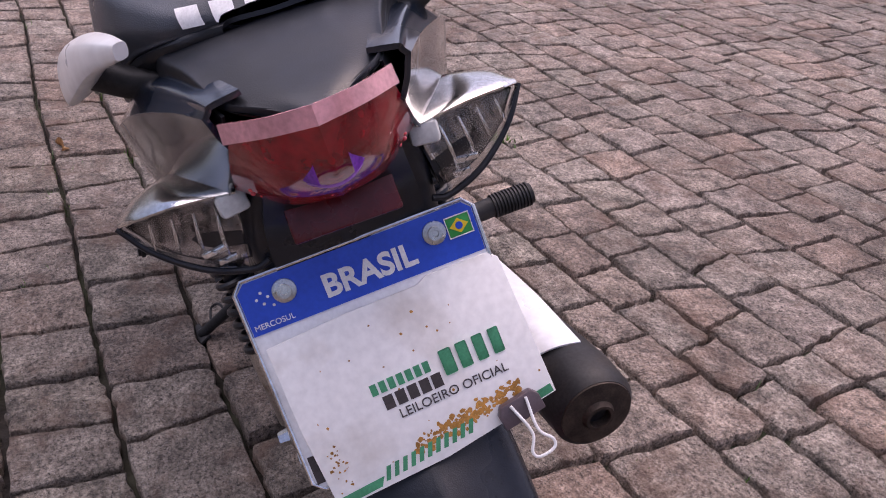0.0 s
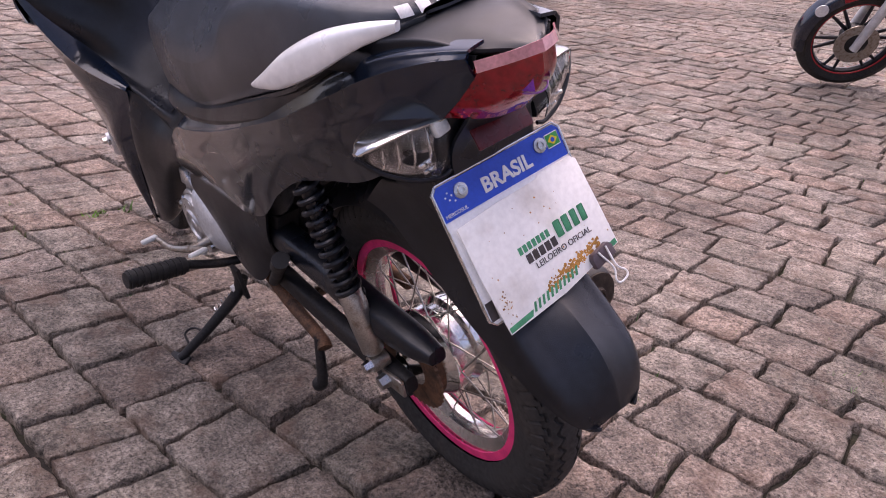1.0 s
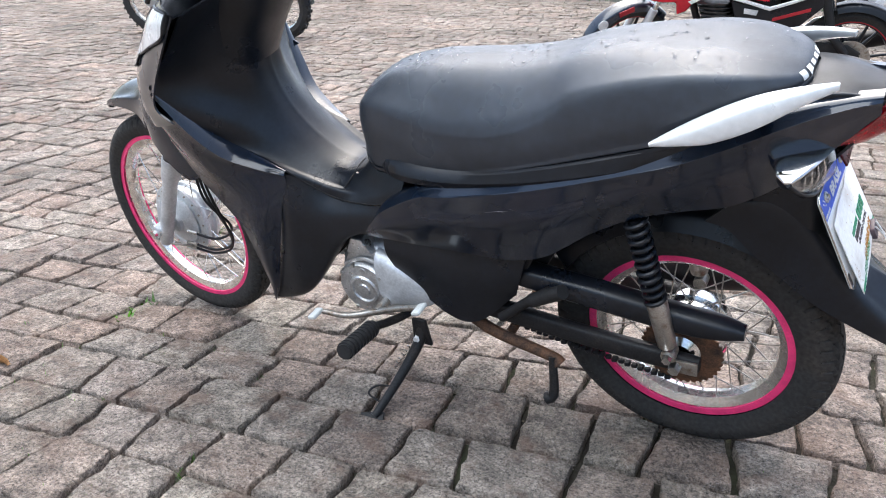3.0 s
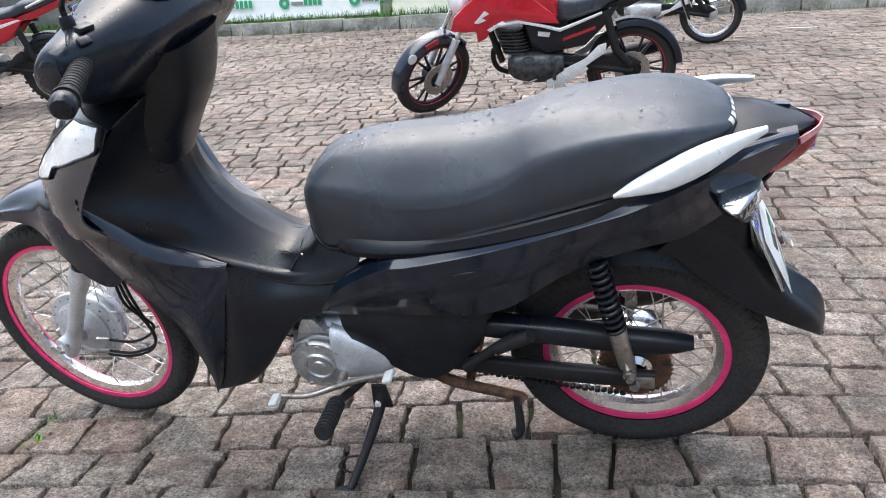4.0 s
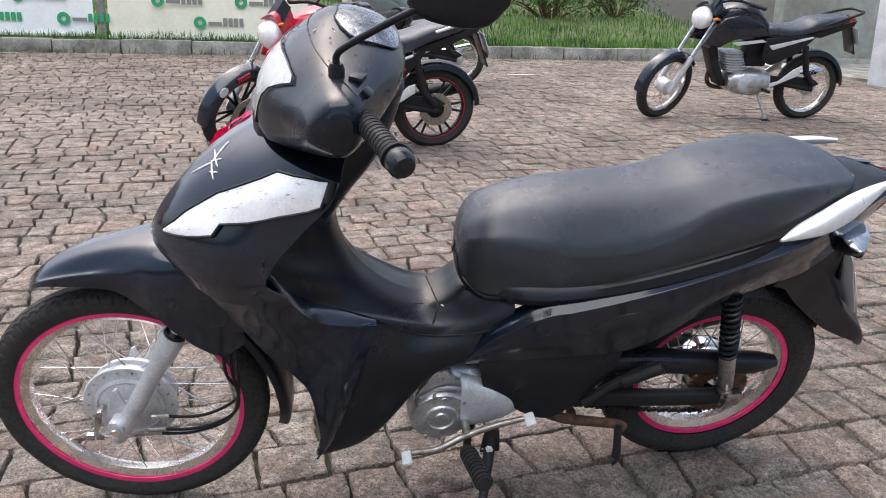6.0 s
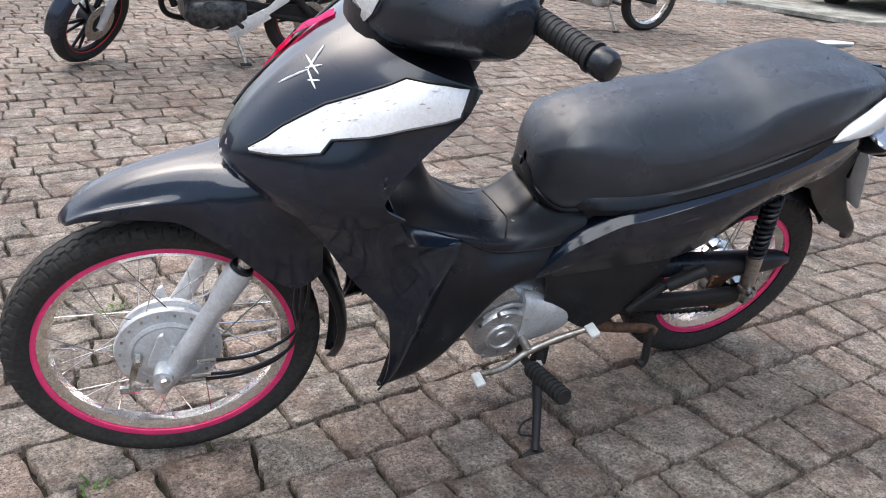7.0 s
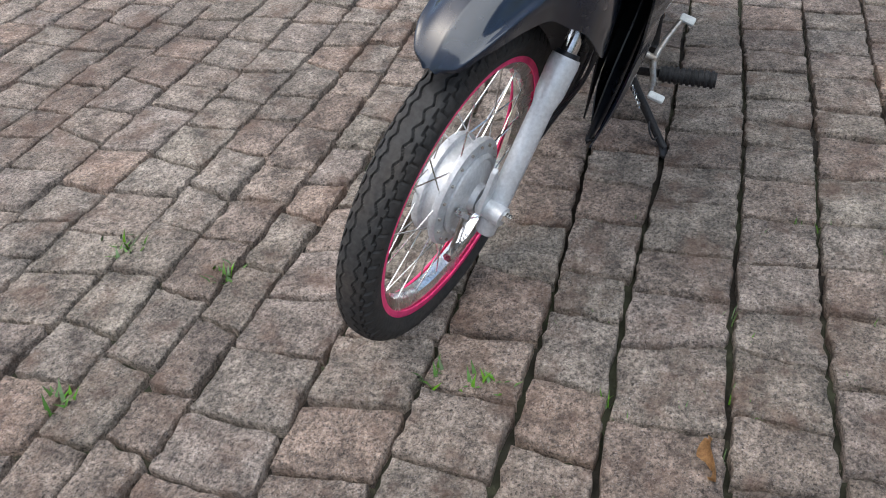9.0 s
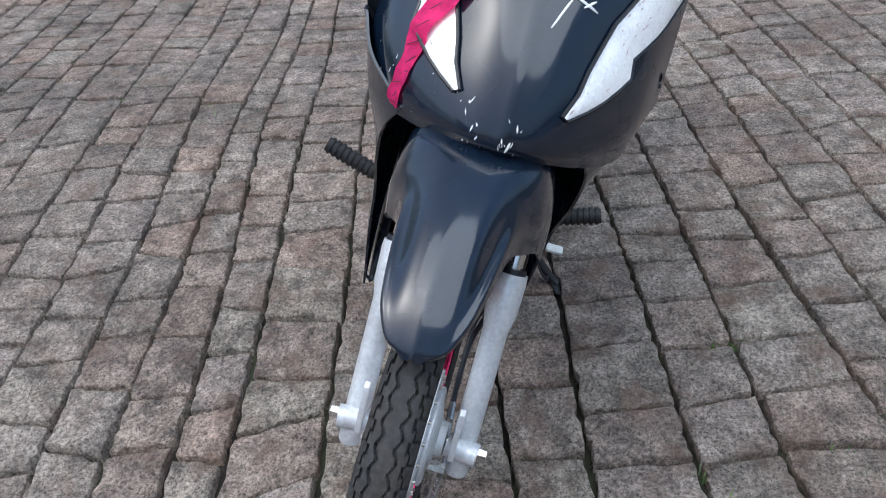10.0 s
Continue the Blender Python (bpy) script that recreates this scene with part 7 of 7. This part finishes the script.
# ---- kerb, verge, banners, walls, pillar, cars ----
KERB_Y = -9.55
concrete = material("old_concrete", (0.30, 0.29, 0.26), 0.9, vary=0.35, scale=4, second=(0.14, 0.14, 0.12), bump=0.004, bump_scale=60, where="world")
plaster = material("grey_green_plaster", (0.33, 0.35, 0.31), 0.85, vary=0.2, scale=1.2, second=(0.24, 0.25, 0.22), bump=0.002, bump_scale=60, where="world")
pillar_white = material("pillar_paint", (0.72, 0.74, 0.76), 0.7, vary=0.1, scale=5, second=(0.58, 0.60, 0.62), where="world")
earth = material("verge_earth", (0.07, 0.085, 0.03), 0.95, vary=0.5, scale=2.5, second=(0.05, 0.09, 0.02), bump=0.02, bump_scale=12, where="world")
grass_mat = material("grass", (0.080, 0.170, 0.024), 0.75, vary=0.5, scale=1.6, second=(0.040, 0.10, 0.016), where="world", random_by="island")
leaf_mat = material("shrub_leaf", (0.06, 0.13, 0.025), 0.6, vary=0.5, scale=3, second=(0.03, 0.07, 0.015), where="world", random_by="island")
banner_white = material("banner_white", (0.93, 0.95, 0.93), 0.55, vary=0.05, scale=3)
banner_cream = material("banner_cream", (0.92, 0.89, 0.72), 0.55, vary=0.06, scale=3)
logo_green = material("logo_green", (0.05, 0.36, 0.16), 0.6, vary=0.1, scale=30)
logo_grey = material("logo_grey", (0.25, 0.27, 0.25), 0.6, vary=0.1, scale=30)

kerb = thing("kerb", "weathered concrete kerb along the grass", "kerb", kind="structure")
rng = random.Random(8)
x = -6.2
while x < 16:
    w = rng.uniform(0.75, 0.95)
    ky = KERB_Y - 0.010 * x + rng.uniform(-0.01, 0.01)
    part("kerb_stone", moved(block((w - 0.015, 0.16, 0.30), bevel=0.014), pose(x + w / 2, ky - 0.08, rise(ky) + 0.02 + rng.uniform(-0.008, 0.008), 0, 0, rng.uniform(-0.5, 0.5))), concrete, kerb)
    x += w


def bank(y):
    """Height of the grass bank behind the kerb."""
    d = max(0.0, KERB_Y - 0.16 - y)
    return rise(KERB_Y) + 0.13 + 0.20 * d - 0.004 * d * d


verge = bmesh.new()
grid_mesh(verge, [[(x, y, bank(y) + 0.04 * math.sin(x * 1.3 + y) - 0.03) for x in np.linspace(-6.0, 30, 60)] for y in np.linspace(KERB_Y - 0.05, -26, 24)])
tagged(part("grass_verge", verge, earth), "rough grassy bank behind the kerb", "ground", kind="structure")
rng = random.Random(3)
verts, faces = [], []


def blade(x, y, z, h, w, lean):
    a = rng.uniform(0, 6.283)
    dx, dy = math.cos(a) * w, math.sin(a) * w
    tx, ty = math.cos(a + 1.57) * lean, math.sin(a + 1.57) * lean
    i = len(verts)
    verts.extend([(x - dx, y - dy, z), (x + dx, y + dy, z), (x + tx * 0.4 + dx * 0.7, y + ty * 0.4 + dy * 0.7, z + h * 0.6), (x + tx * 0.4 - dx * 0.7, y + ty * 0.4 - dy * 0.7, z + h * 0.6), (x + tx, y + ty, z + h)])
    faces.extend([(i, i + 1, i + 2, i + 3), (i + 3, i + 2, i + 4)])


for k in range(36000):
    x = rng.uniform(-6.0, 14)
    y = KERB_Y - 0.17 - abs(rng.gauss(0, 2.2)) if k % 3 else KERB_Y - 0.16 - rng.random() * 0.5
    h = rng.uniform(0.05, 0.16)
    blade(x, y, bank(y) - 0.02, h, rng.uniform(0.003, 0.007), rng.uniform(0.01, 0.08))
for k in range(500):
    x = rng.uniform(-6, 14)
    blade(x, KERB_Y + 0.03 - 0.01 * x, rise(KERB_Y), rng.uniform(0.04, 0.12), 0.005, 0.05)
me = bpy.data.meshes.new("grass")
me.from_pydata(verts, [], faces)
me.materials.append(grass_mat)
tagged(new("grass", me), "bright green rough grass on the bank", "grass", kind="stuff")

# shrubs behind the verge
def shrub(cx, cy, w, h, seed):
    r = random.Random(seed)
    base = thing("shrub", "dense dark green shrub on the grass bank", "shrub", Matrix.Translation((cx, cy, bank(cy) - 0.05)), group="shrubs")
    stems = bmesh.new()
    tips = []
    for k in range(26):
        a, d = r.uniform(0, 6.283), r.uniform(0.2, 1.0)
        tip = Vector((math.cos(a) * w * d, math.sin(a) * w * 0.6 * d, h * r.uniform(0.45, 1.0) * (1.1 - 0.5 * d)))
        tube([(0.1 * math.cos(a), 0.1 * math.sin(a), 0), tip * 0.5 + Vector((0, 0, 0.1)), tip], [0.016, 0.010, 0.004], 5, 6, bm=stems)
        tips.append(tip)
    tagged(part("brushwood", stems, rust, base), kind="stuff")
    vs, fs = [], []
    for k in range(2600):
        t = r.choice(tips) * r.uniform(0.55, 1.08)
        p = t + Vector((r.gauss(0, 0.12), r.gauss(0, 0.10), r.gauss(0, 0.10)))
        if p.z < 0.02:
            continue
        a, b = Vector((r.gauss(0, 1), r.gauss(0, 1), r.gauss(0, 1))).normalized(), Vector((r.gauss(0, 1), r.gauss(0, 1), r.gauss(0, 1))).normalized()
        s = r.uniform(0.02, 0.05)
        i = len(vs)
        vs.extend([p - a * s, p + b * s * 0.45, p + a * s, p - b * s * 0.45])
        fs.append((i, i + 1, i + 2, i + 3))
    lm = bpy.data.meshes.new("leaves")
    lm.from_pydata(vs, [], fs)
    lm.materials.append(leaf_mat)
    ob = new("leaves", lm)
    ob.parent = base


for k, (x, y, w, h) in enumerate(((-3.6, -12.2, 1.3, 0.9), (-5.0, -12.6, 1.2, 1.1), (-1.4, -13.2, 1.4, 0.9), (-2.6, -14.2, 1.7, 1.3), (-4.6, -14.6, 1.6, 1.6), (0.2, -14.2, 1.4, 1.1), (-0.8, -15.4, 1.9, 1.5), (8.4, -11.6, 0.5, 0.6))):
    shrub(x, y, w, h, 40 + k)


# advertising banners on posts
def banner(x0, x1, y, z0, z1, mat, label, seed):
    base = thing("banner", label, "banner", Matrix.Translation(((x0 + x1) / 2, y, z0)), group="banners on the verge")
    w, h = x1 - x0, z1 - z0
    cloth = sheet([[(-w / 2, 0, 0), (-w / 6, 0.02, 0), (w / 6, -0.015, 0), (w / 2, 0, 0)], [(-w / 2, 0, h), (-w / 6, 0.01, h), (w / 6, 0.02, h), (w / 2, 0, h)]], 24, 12, 0.006)
    part("panel", cloth, mat, base)
    hem = part("lower_edge", block((w, 0.05, 0.04), (0, 0.02, 0.0), 0.004), ink_white, base)
    r = random.Random(seed)
    row = 0
    z = 0.20
    while z < h - 0.1:
        x = -w / 2 + 0.36 + (0.52 if row % 2 else 0.0)
        while x < w / 2 - 0.45:
            part("round_mark", moved(lathe([(0.080, 0), (0.080, 0.004), (0.034, 0.004), (0.03, 0.0)], (0, 0, 0), 20), Matrix.Translation((x, 0.032, z))), logo_green, base, "round green mark")
            part("small_bar", block((0.176, 0.004, 0.046), (x - 0.195, 0.032, z - 0.010), 0), logo_grey, base, "grey lettering bar")
            for q in range(4):
                part("letter_bar", block((0.052, 0.004, 0.105), (x - 0.325 - 0.070 * q, 0.032, z + 0.012), 0), logo_green if mat is banner_white else logo_grey, base)
            x += 1.06
        row += 1
        z += 0.27
    return base


BAN_Y = -9.98
banner(3.30, 6.42, BAN_Y, 0.82, 2.3, banner_white, "white advertising banner with rows of green marks", 1)
banner(0.55, 3.12, BAN_Y, 0.80, 2.3, banner_cream, "cream advertising banner with rows of green marks", 2)
for x in (3.21, 6.62, 0.46):
    post = thing("fence_post", "weathered timber post beside a banner", "post", Matrix.Translation((x, BAN_Y - 0.03, 0.62)), group="fence posts")
    part("shaft", block((0.09, 0.09, 1.9), (0, 0, 0.95), 0.008), concrete, post)
wall_bm = block((9.0, 0.2, 3.0), (11.25, -10.35, 1.9), 0.01)
tagged(part("wall_north", wall_bm, material("stained_wall", (0.16, 0.165, 0.15), 0.9, vary=0.35, scale=1.0, second=(0.09, 0.09, 0.08), bump=0.004, bump_scale=30, where="world")), "stained grey concrete wall", "wall", kind="structure")
part_pole = thing("pole", "thin yellowed pole before the wall", "pole", Matrix.Translation((6.95, -10.18, 0.62)))
part("shaft", tube([(0, 0, 0), (0, 0, 2.4)], 0.03, 10), material("yellowed_pole", (0.38, 0.33, 0.16), 0.7, vary=0.2, scale=8), part_pole)

# building to the right of the bank: wall, plinth, pillar of the porch
tagged(part("wall_west", block((12.0, 0.25, 3.6), (-12.1, -9.35, 2.1), 0.01), plaster), "grey-green plastered wall", "wall", kind="structure")
tagged(part("plinth", block((11.9, 0.10, 0.16), (-12.1, -9.19, 0.60), 0.01), concrete), "dark plinth at the foot of the wall", "wall base", kind="structure")
pillar = thing("pillar", "white-painted square concrete pillar", "pillar", pose(-6.25, -7.02, 0.40, 0, 0, 14))
part("shaft", block((0.42, 0.42, 3.4), (0, 0, 1.7), 0.012), pillar_white, pillar)
porch = bmesh.new()
grid_mesh(porch, [[(x, y, rise(y) + 0.035) for x in np.linspace(-18, -6.3 - (y + 6.9) * 0.35, 12)] for y in np.linspace(-9.2, -5.2, 10)])
tidy(porch)
bmesh.ops.solidify(porch, geom=porch.faces[:], thickness=0.05)
tagged(part("porch_floor", porch, concrete), "smooth concrete porch floor", "floor", kind="structure")


def car(label, paint, m):
    base = thing("car", label, "car", m, group="parked cars")
    body = []
    for x, w, z0, z1 in ((-2.0, 0.70, 0.42, 0.80), (-1.9, 0.80, 0.24, 0.92), (-1.2, 0.84, 0.22, 0.96), (0.0, 0.85, 0.22, 0.94), (1.1, 0.84, 0.22, 0.90), (1.75, 0.80, 0.24, 0.78), (1.95, 0.70, 0.36, 0.66)):
        body.append([(x, -w, z0), (x, w, z0), (x, w * 1.02, (z0 + z1) / 2), (x, w * 0.94, z1), (x, -w * 0.94, z1), (x, -w * 1.02, (z0 + z1) / 2)])
    part("body", hull_loft(body, 36, 40), paint, base)
    part("cabin", hull_loft([[(-1.75, -0.70, 0.92), (-1.75, 0.70, 0.92), (-1.55, 0.60, 1.10), (-1.55, -0.60, 1.10)], [(-1.2, -0.76, 0.94), (-1.2, 0.76, 0.94), (-1.2, 0.60, 1.42), (-1.2, -0.60, 1.42)], [(0.2, -0.76, 0.93), (0.2, 0.76, 0.93), (0.1, 0.60, 1.46), (0.1, -0.60, 1.46)], [(0.95, -0.74, 0.90), (0.95, 0.74, 0.90), (0.80, 0.66, 1.00), (0.80, -0.66, 1.00)]], 28, 26), material("car_glass", (0.03, 0.035, 0.04), 0.08, vary=0.1, scale=5, coat=0.8), base, "dark car windows")
    for x in (-1.25, 1.25):
        for s in (1, -1):
            wheel = part("wheel", lathe([(0, 0.08), (0.17, 0.08), (0.19, 0.06), (0.19, -0.09)], (x, s * 0.74, 0.29), 28), alloy, base)
            part("tyre", lathe([(0.185, -0.09), (0.27, -0.09), (0.29, -0.06), (0.29, 0.06), (0.27, 0.09), (0.185, 0.09)], (x, s * 0.74, 0.29), 36), rubber, wheel)
    for x, s in ((1.98, 1), (-2.02, -1)):
        bumper = part("bumper", hull_loft([[(x - s * 0.18, -0.82, 0.30), (x - s * 0.16, -0.82, 0.52), (x - s * 0.3, -0.82, 0.52), (x - s * 0.3, -0.82, 0.30)], [(x, 0, 0.28), (x + s * 0.02, 0, 0.52), (x - s * 0.25, 0, 0.52), (x - s * 0.25, 0, 0.28)], [(x - s * 0.18, 0.82, 0.30), (x - s * 0.16, 0.82, 0.52), (x - s * 0.3, 0.82, 0.52), (x - s * 0.3, 0.82, 0.30)]], 18, 20), satin_black if s < 0 else paint, base, "car bumper")
        part("number_plate", block((0.012, 0.40, 0.13), (x + s * 0.03, 0, 0.50), 0.003), plate_white, bumper, "pale number plate")
        part("plate_bars", block((0.004, 0.32, 0.05), (x + s * 0.038, 0, 0.49), 0), ink_dark, bumper)
        for q in (1, -1):
            part("lamp", hull_loft([[(x - s * 0.12, q * 0.50, 0.62), (x - s * 0.06, q * 0.50, 0.72), (x - s * 0.2, q * 0.50, 0.74)], [(x - s * 0.22, q * 0.78, 0.62), (x - s * 0.2, q * 0.78, 0.74), (x - s * 0.3, q * 0.78, 0.74)]], 12, 8), red_lens if s < 0 else bright_lens, base, "car lamp")


car("dark hatchback seen from behind, far across the yard", blue_black, pose(13.6, -9.0, rise(-9.0) - 0.01, 0, 0, -28))
car("silver-grey car beside the porch pillar", material("car_silver", (0.33, 0.35, 0.37), 0.25, 0.4, vary=0.08, scale=3, coat=0.5), pose(-9.55, -6.3, rise(-6.3) + 0.03, 0, 0, 12))

# bits of litter on the stones
scrap = thing("paper_scrap", "torn white paper scrap lying flat", "paper", Matrix.Translation((-1.86, -7.75, rise(-7.75) + 0.006)))
part("sheet", slab([(-0.17, -0.03), (0.05, -0.05), (0.20, -0.01), (0.16, 0.05), (-0.10, 0.04)], 0, 0.002, 0, "xy"), ink_white, scrap)

# ---- pavement: hewn stones in rows over dark joints ----
rng = random.Random(17)
ROW_ANGLE = 7.5
along = Vector((math.cos(radians(ROW_ANGLE)), math.sin(radians(ROW_ANGLE)), 0))
across = Vector((-along.y, along.x, 0))
bed = bmesh.new()
ys = list(np.linspace(-0.3, -9.5, 40)) + list(np.linspace(-9.8, -45, 12))
ys = [40.0, 12.0, 4.0, 1.0, 0.4, 0.15, 0.0] + ys
grid_mesh(bed, [[(x, y, rise(y, x) - 0.025) for x in (-45, -20, -8, -3, -2, -1.5, -1, -0.6, -0.3, 0, 0.3, 0.6, 1, 1.5, 2, 3, 8, 20, 45)] for y in ys])
pavement = tagged(part("pavement", bed, soil), "hewn stone paving in rows with dark mossy joints", "pavement", kind="structure")


def stone(corners, crown, detail, r):
    """Vertices and faces of one hewn stone from the corners of its top: uneven edges, eased rim, slightly domed."""
    n = len(corners)
    c = sum((Vector(p) for p in corners), Vector()) / n
    ringed = []
    for i in range(n):
        p, q = Vector(corners[i]), Vector(corners[(i + 1) % n])
        steps = detail
        for k in range(steps):
            f = k / steps
            m = p.lerp(q, f)
            m += (c - m).normalized() * (r.uniform(-0.0030, 0.0065) if k else r.uniform(-0.001, 0.007))
            ringed.append(m)
    tilt = (r.gauss(0, 0.011), r.gauss(0, 0.011))
    lift = r.gauss(0, 0.0022)
    out, faces_ = [], []
    for shrink, drop in ((0.0, -0.030), (0.0004, -0.0030), (0.0026, 0.0)):
        for m in ringed:
            d = (c - m)
            s = d.normalized() * shrink
            z = lift + drop + (m.x - c.x) * tilt[0] + (m.y - c.y) * tilt[1]
            if drop == 0.0:
                z += r.uniform(-0.0016, 0.0016)
            out.append((m.x + s.x, m.y + s.y, z))
    k = len(ringed)
    for ring in (0, 1):
        for i in range(k):
            j = (i + 1) % k
            faces_.append((ring * k + i, ring * k + j, (ring + 1) * k + j, (ring + 1) * k + i))
    if detail > 1:
        inner = len(out)
        for i in range(k):
            m = Vector(out[2 * k + i])
            q = m.lerp(Vector((c.x, c.y, m.z)), 0.5)
            out.append((q.x, q.y, lift + crown * 0.7 + r.uniform(-0.0022, 0.0022)))
        out.append((c.x, c.y, lift + crown))
        for i in range(k):
            j = (i + 1) % k
            faces_.append((2 * k + i, 2 * k + j, inner + j, inner + i))
            faces_.append((inner + i, inner + j, inner + k))
    else:
        faces_.append(tuple(2 * k + i for i in range(k)))
    return c, out, faces_


far_v, far_f = [], []
near_count = 0
rows_at = [-0.876, -0.735, -0.630, -0.515, -0.335, -0.180, -0.015, 0.138, 0.298, 0.462]
while rows_at[0] > -11.5:
    rows_at.insert(0, rows_at[0] - rng.uniform(0.112, 0.166))
while rows_at[-1] < 6.5:
    rows_at.append(rows_at[-1] + rng.uniform(0.125, 0.172))


def sway(u, ph):
    """A row's edge wanders a little along its length."""
    return 0.009 * math.sin(u * 1.7 + ph) + 0.006 * math.sin(u * 4.3 + ph * 2)


phase_up = rng.uniform(0, 6.28)
for row_v, row_end in zip(rows_at, rows_at[1:]):
    width = row_end - row_v
    phase, phase_up = phase_up, rng.uniform(0, 6.28)
    u = -17.0 + rng.uniform(0, 0.2)
    lean0 = 0.0
    while u < 17.5:
        length = rng.uniform(0.118, 0.180) if rng.random() < 0.85 else rng.uniform(0.095, 0.22)
        lean1 = rng.gauss(0, 0.009)
        mid = along * (u + length / 2) + across * (row_v + width / 2)
        hidden = mid.y < KERB_Y - 0.01 * mid.x - 0.05 or mid.x < -11 or mid.x > 16 or mid.y > 4.5 or (mid.x < -6.4 and mid.y < -5.3)
        if not hidden:
            pts = []
            for du, dv in ((lean0, 0.0), (length + lean1, 0.0), (length - lean1, width), (-lean0, width)):
                gap, joint = rng.uniform(0.0020, 0.0065), rng.uniform(0.0018, 0.0058)
                du += gap if du < length / 2 else -gap
                dv += joint if dv < width / 2 else -joint
                pts.append(along * (u + du) + across * (row_v + dv + sway(u + du, phase if dv < width / 2 else phase_up)))
            near = -0.95 < mid.x < 2.05 and -0.95 < mid.y < 1.10
            c, vs, fs = stone(pts, rng.uniform(0.0, 0.003), 7 if -1.3 < mid.x < 2.6 and -1.4 < mid.y < 1.3 else 4 if -2.5 < mid.x < 3.5 and -3.0 < mid.y < 2.2 else 2, rng)
            zc = rise(c.y, c.x)
            slope = (rise(c.y + 0.05, c.x) - rise(c.y - 0.05, c.x)) / 0.1
            slant = (rise(c.y, c.x + 0.05) - rise(c.y, c.x - 0.05)) / 0.1
            if near and near_count < 300:
                sm = bpy.data.meshes.new("paving_stone")
                sm.from_pydata([(a - c.x, b - c.y, z + slope * (b - c.y) + slant * (a - c.x)) for a, b, z in vs], [], fs)
                sm.materials.append(paver)
                sm.shade_smooth()
                sm.set_sharp_from_angle(angle=radians(55))
                ob = new("paving_stone", sm)
                ob.parent, ob.location = pavement, (c.x, c.y, zc)
                near_count += 1
            else:
                i = len(far_v)
                far_v.extend((a, b, z + zc + slope * (b - c.y) + slant * (a - c.x)) for a, b, z in vs)
                far_f.extend(tuple(q + i for q in f) for f in fs)
        u += length
        lean0 = lean1
fm = bpy.data.meshes.new("paving_stones")
fm.from_pydata(far_v, [], far_f)
fm.materials.append(paver_far)
fm.shade_smooth()
fm.set_sharp_from_angle(angle=radians(55))
rest = new("paving_stones", fm)
rest.parent = pavement
tagged(rest, "the rest of the hewn paving stones", kind="stuff")

# moss and small weeds in the joints
verts, faces = [], []
tufts = [(1.318, -0.71, 26), (1.302, -0.463, 16), (1.384, 0.138, 10), (1.392, 0.09, 8), (1.400, 0.03, 10), (1.67, -0.52, 14)]
for k in range(2600):
    cx, cy = rng.uniform(-2.5, 3.5), rng.uniform(-4.5, 1.5)
    if noise.noise(Vector((cx * 0.9, cy * 0.9, 2.0))) > 0.10 and rng.random() < 0.5:
        tufts.append((cx, cy, 5))
for cx, cy, count in tufts:
    for q in range(count):
        spread = 0.005 + 0.0006 * count
        x, y = cx + rng.gauss(0, spread), cy + rng.gauss(0, spread)
        blade(x, y, rise(y, x) - (0.020 if count < 8 else 0.013), rng.uniform(0.016, 0.030 + 0.0006 * count), 0.0014 if count < 8 else 0.0042, 0.014 if count < 8 else 0.024)
wm = bpy.data.meshes.new("weeds")
wm.from_pydata(verts, [], faces)
wm.materials.append(grass_mat)
tagged(new("weeds", wm), "tiny green weeds in the paving joints", "weeds", kind="stuff")

# a dry leaf curled into a joint, crumbs of stone and bits of straw
leaf_brown = material("dry_leaf", (0.36, 0.20, 0.08), 0.7, vary=0.35, scale=90, bump=0.0006, bump_scale=400)
leaf = bmesh.new()
grid_mesh(leaf, [[((u - 0.5) * 0.072, v * 0.016 * math.sin(math.pi * (0.08 + 0.86 * u)), 0.006 + 0.010 * v * v + 0.006 * math.sin(u * 5)) for v in (-1, -0.6, -0.2, 0, 0.2, 0.6, 1)] for u in np.linspace(0, 1, 12)])
bmesh.ops.solidify(leaf, geom=leaf.faces[:], thickness=0.0006)
dry = tagged(part("dry_leaf", moved(leaf, pose(0, 0, 0, 14, 0, 0)), leaf_brown), "curled dry brown leaf lying in a paving joint", "leaf")
dry.matrix_world = pose(1.415, 0.476, 0.004, 46, 0, 10)
grit_v, grit_f = [], []
for k in range(1700):
    x, y = rng.uniform(-1.3, 2.6), rng.uniform(-1.8, 1.3)
    n0, h = rng.uniform(0.0016, 0.0045), rng.uniform(0.001, 0.003)
    a, i, z = rng.uniform(0, 6.28), len(grit_v), rise(y, x) - 0.022 + rng.uniform(0, 0.006)
    grit_v.extend([(x + n0 * math.cos(a + q * 2.1), y + n0 * math.sin(a + q * 2.1) * 0.7, z) for q in range(3)] + [(x, y, z + h * 1.6)])
    grit_f.extend([(i, i + 1, i + 3), (i + 1, i + 2, i + 3), (i + 2, i, i + 3)])
gm = bpy.data.meshes.new("grit")
gm.from_pydata(grit_v, [], grit_f)
gm.materials.append(material("grit_stone", (0.20, 0.165, 0.13), 0.9, vary=0.5, scale=60, where="world"))
tagged(new("grit", gm), "brown grit and crumbs lying in the paving joints", "grit", kind="stuff")
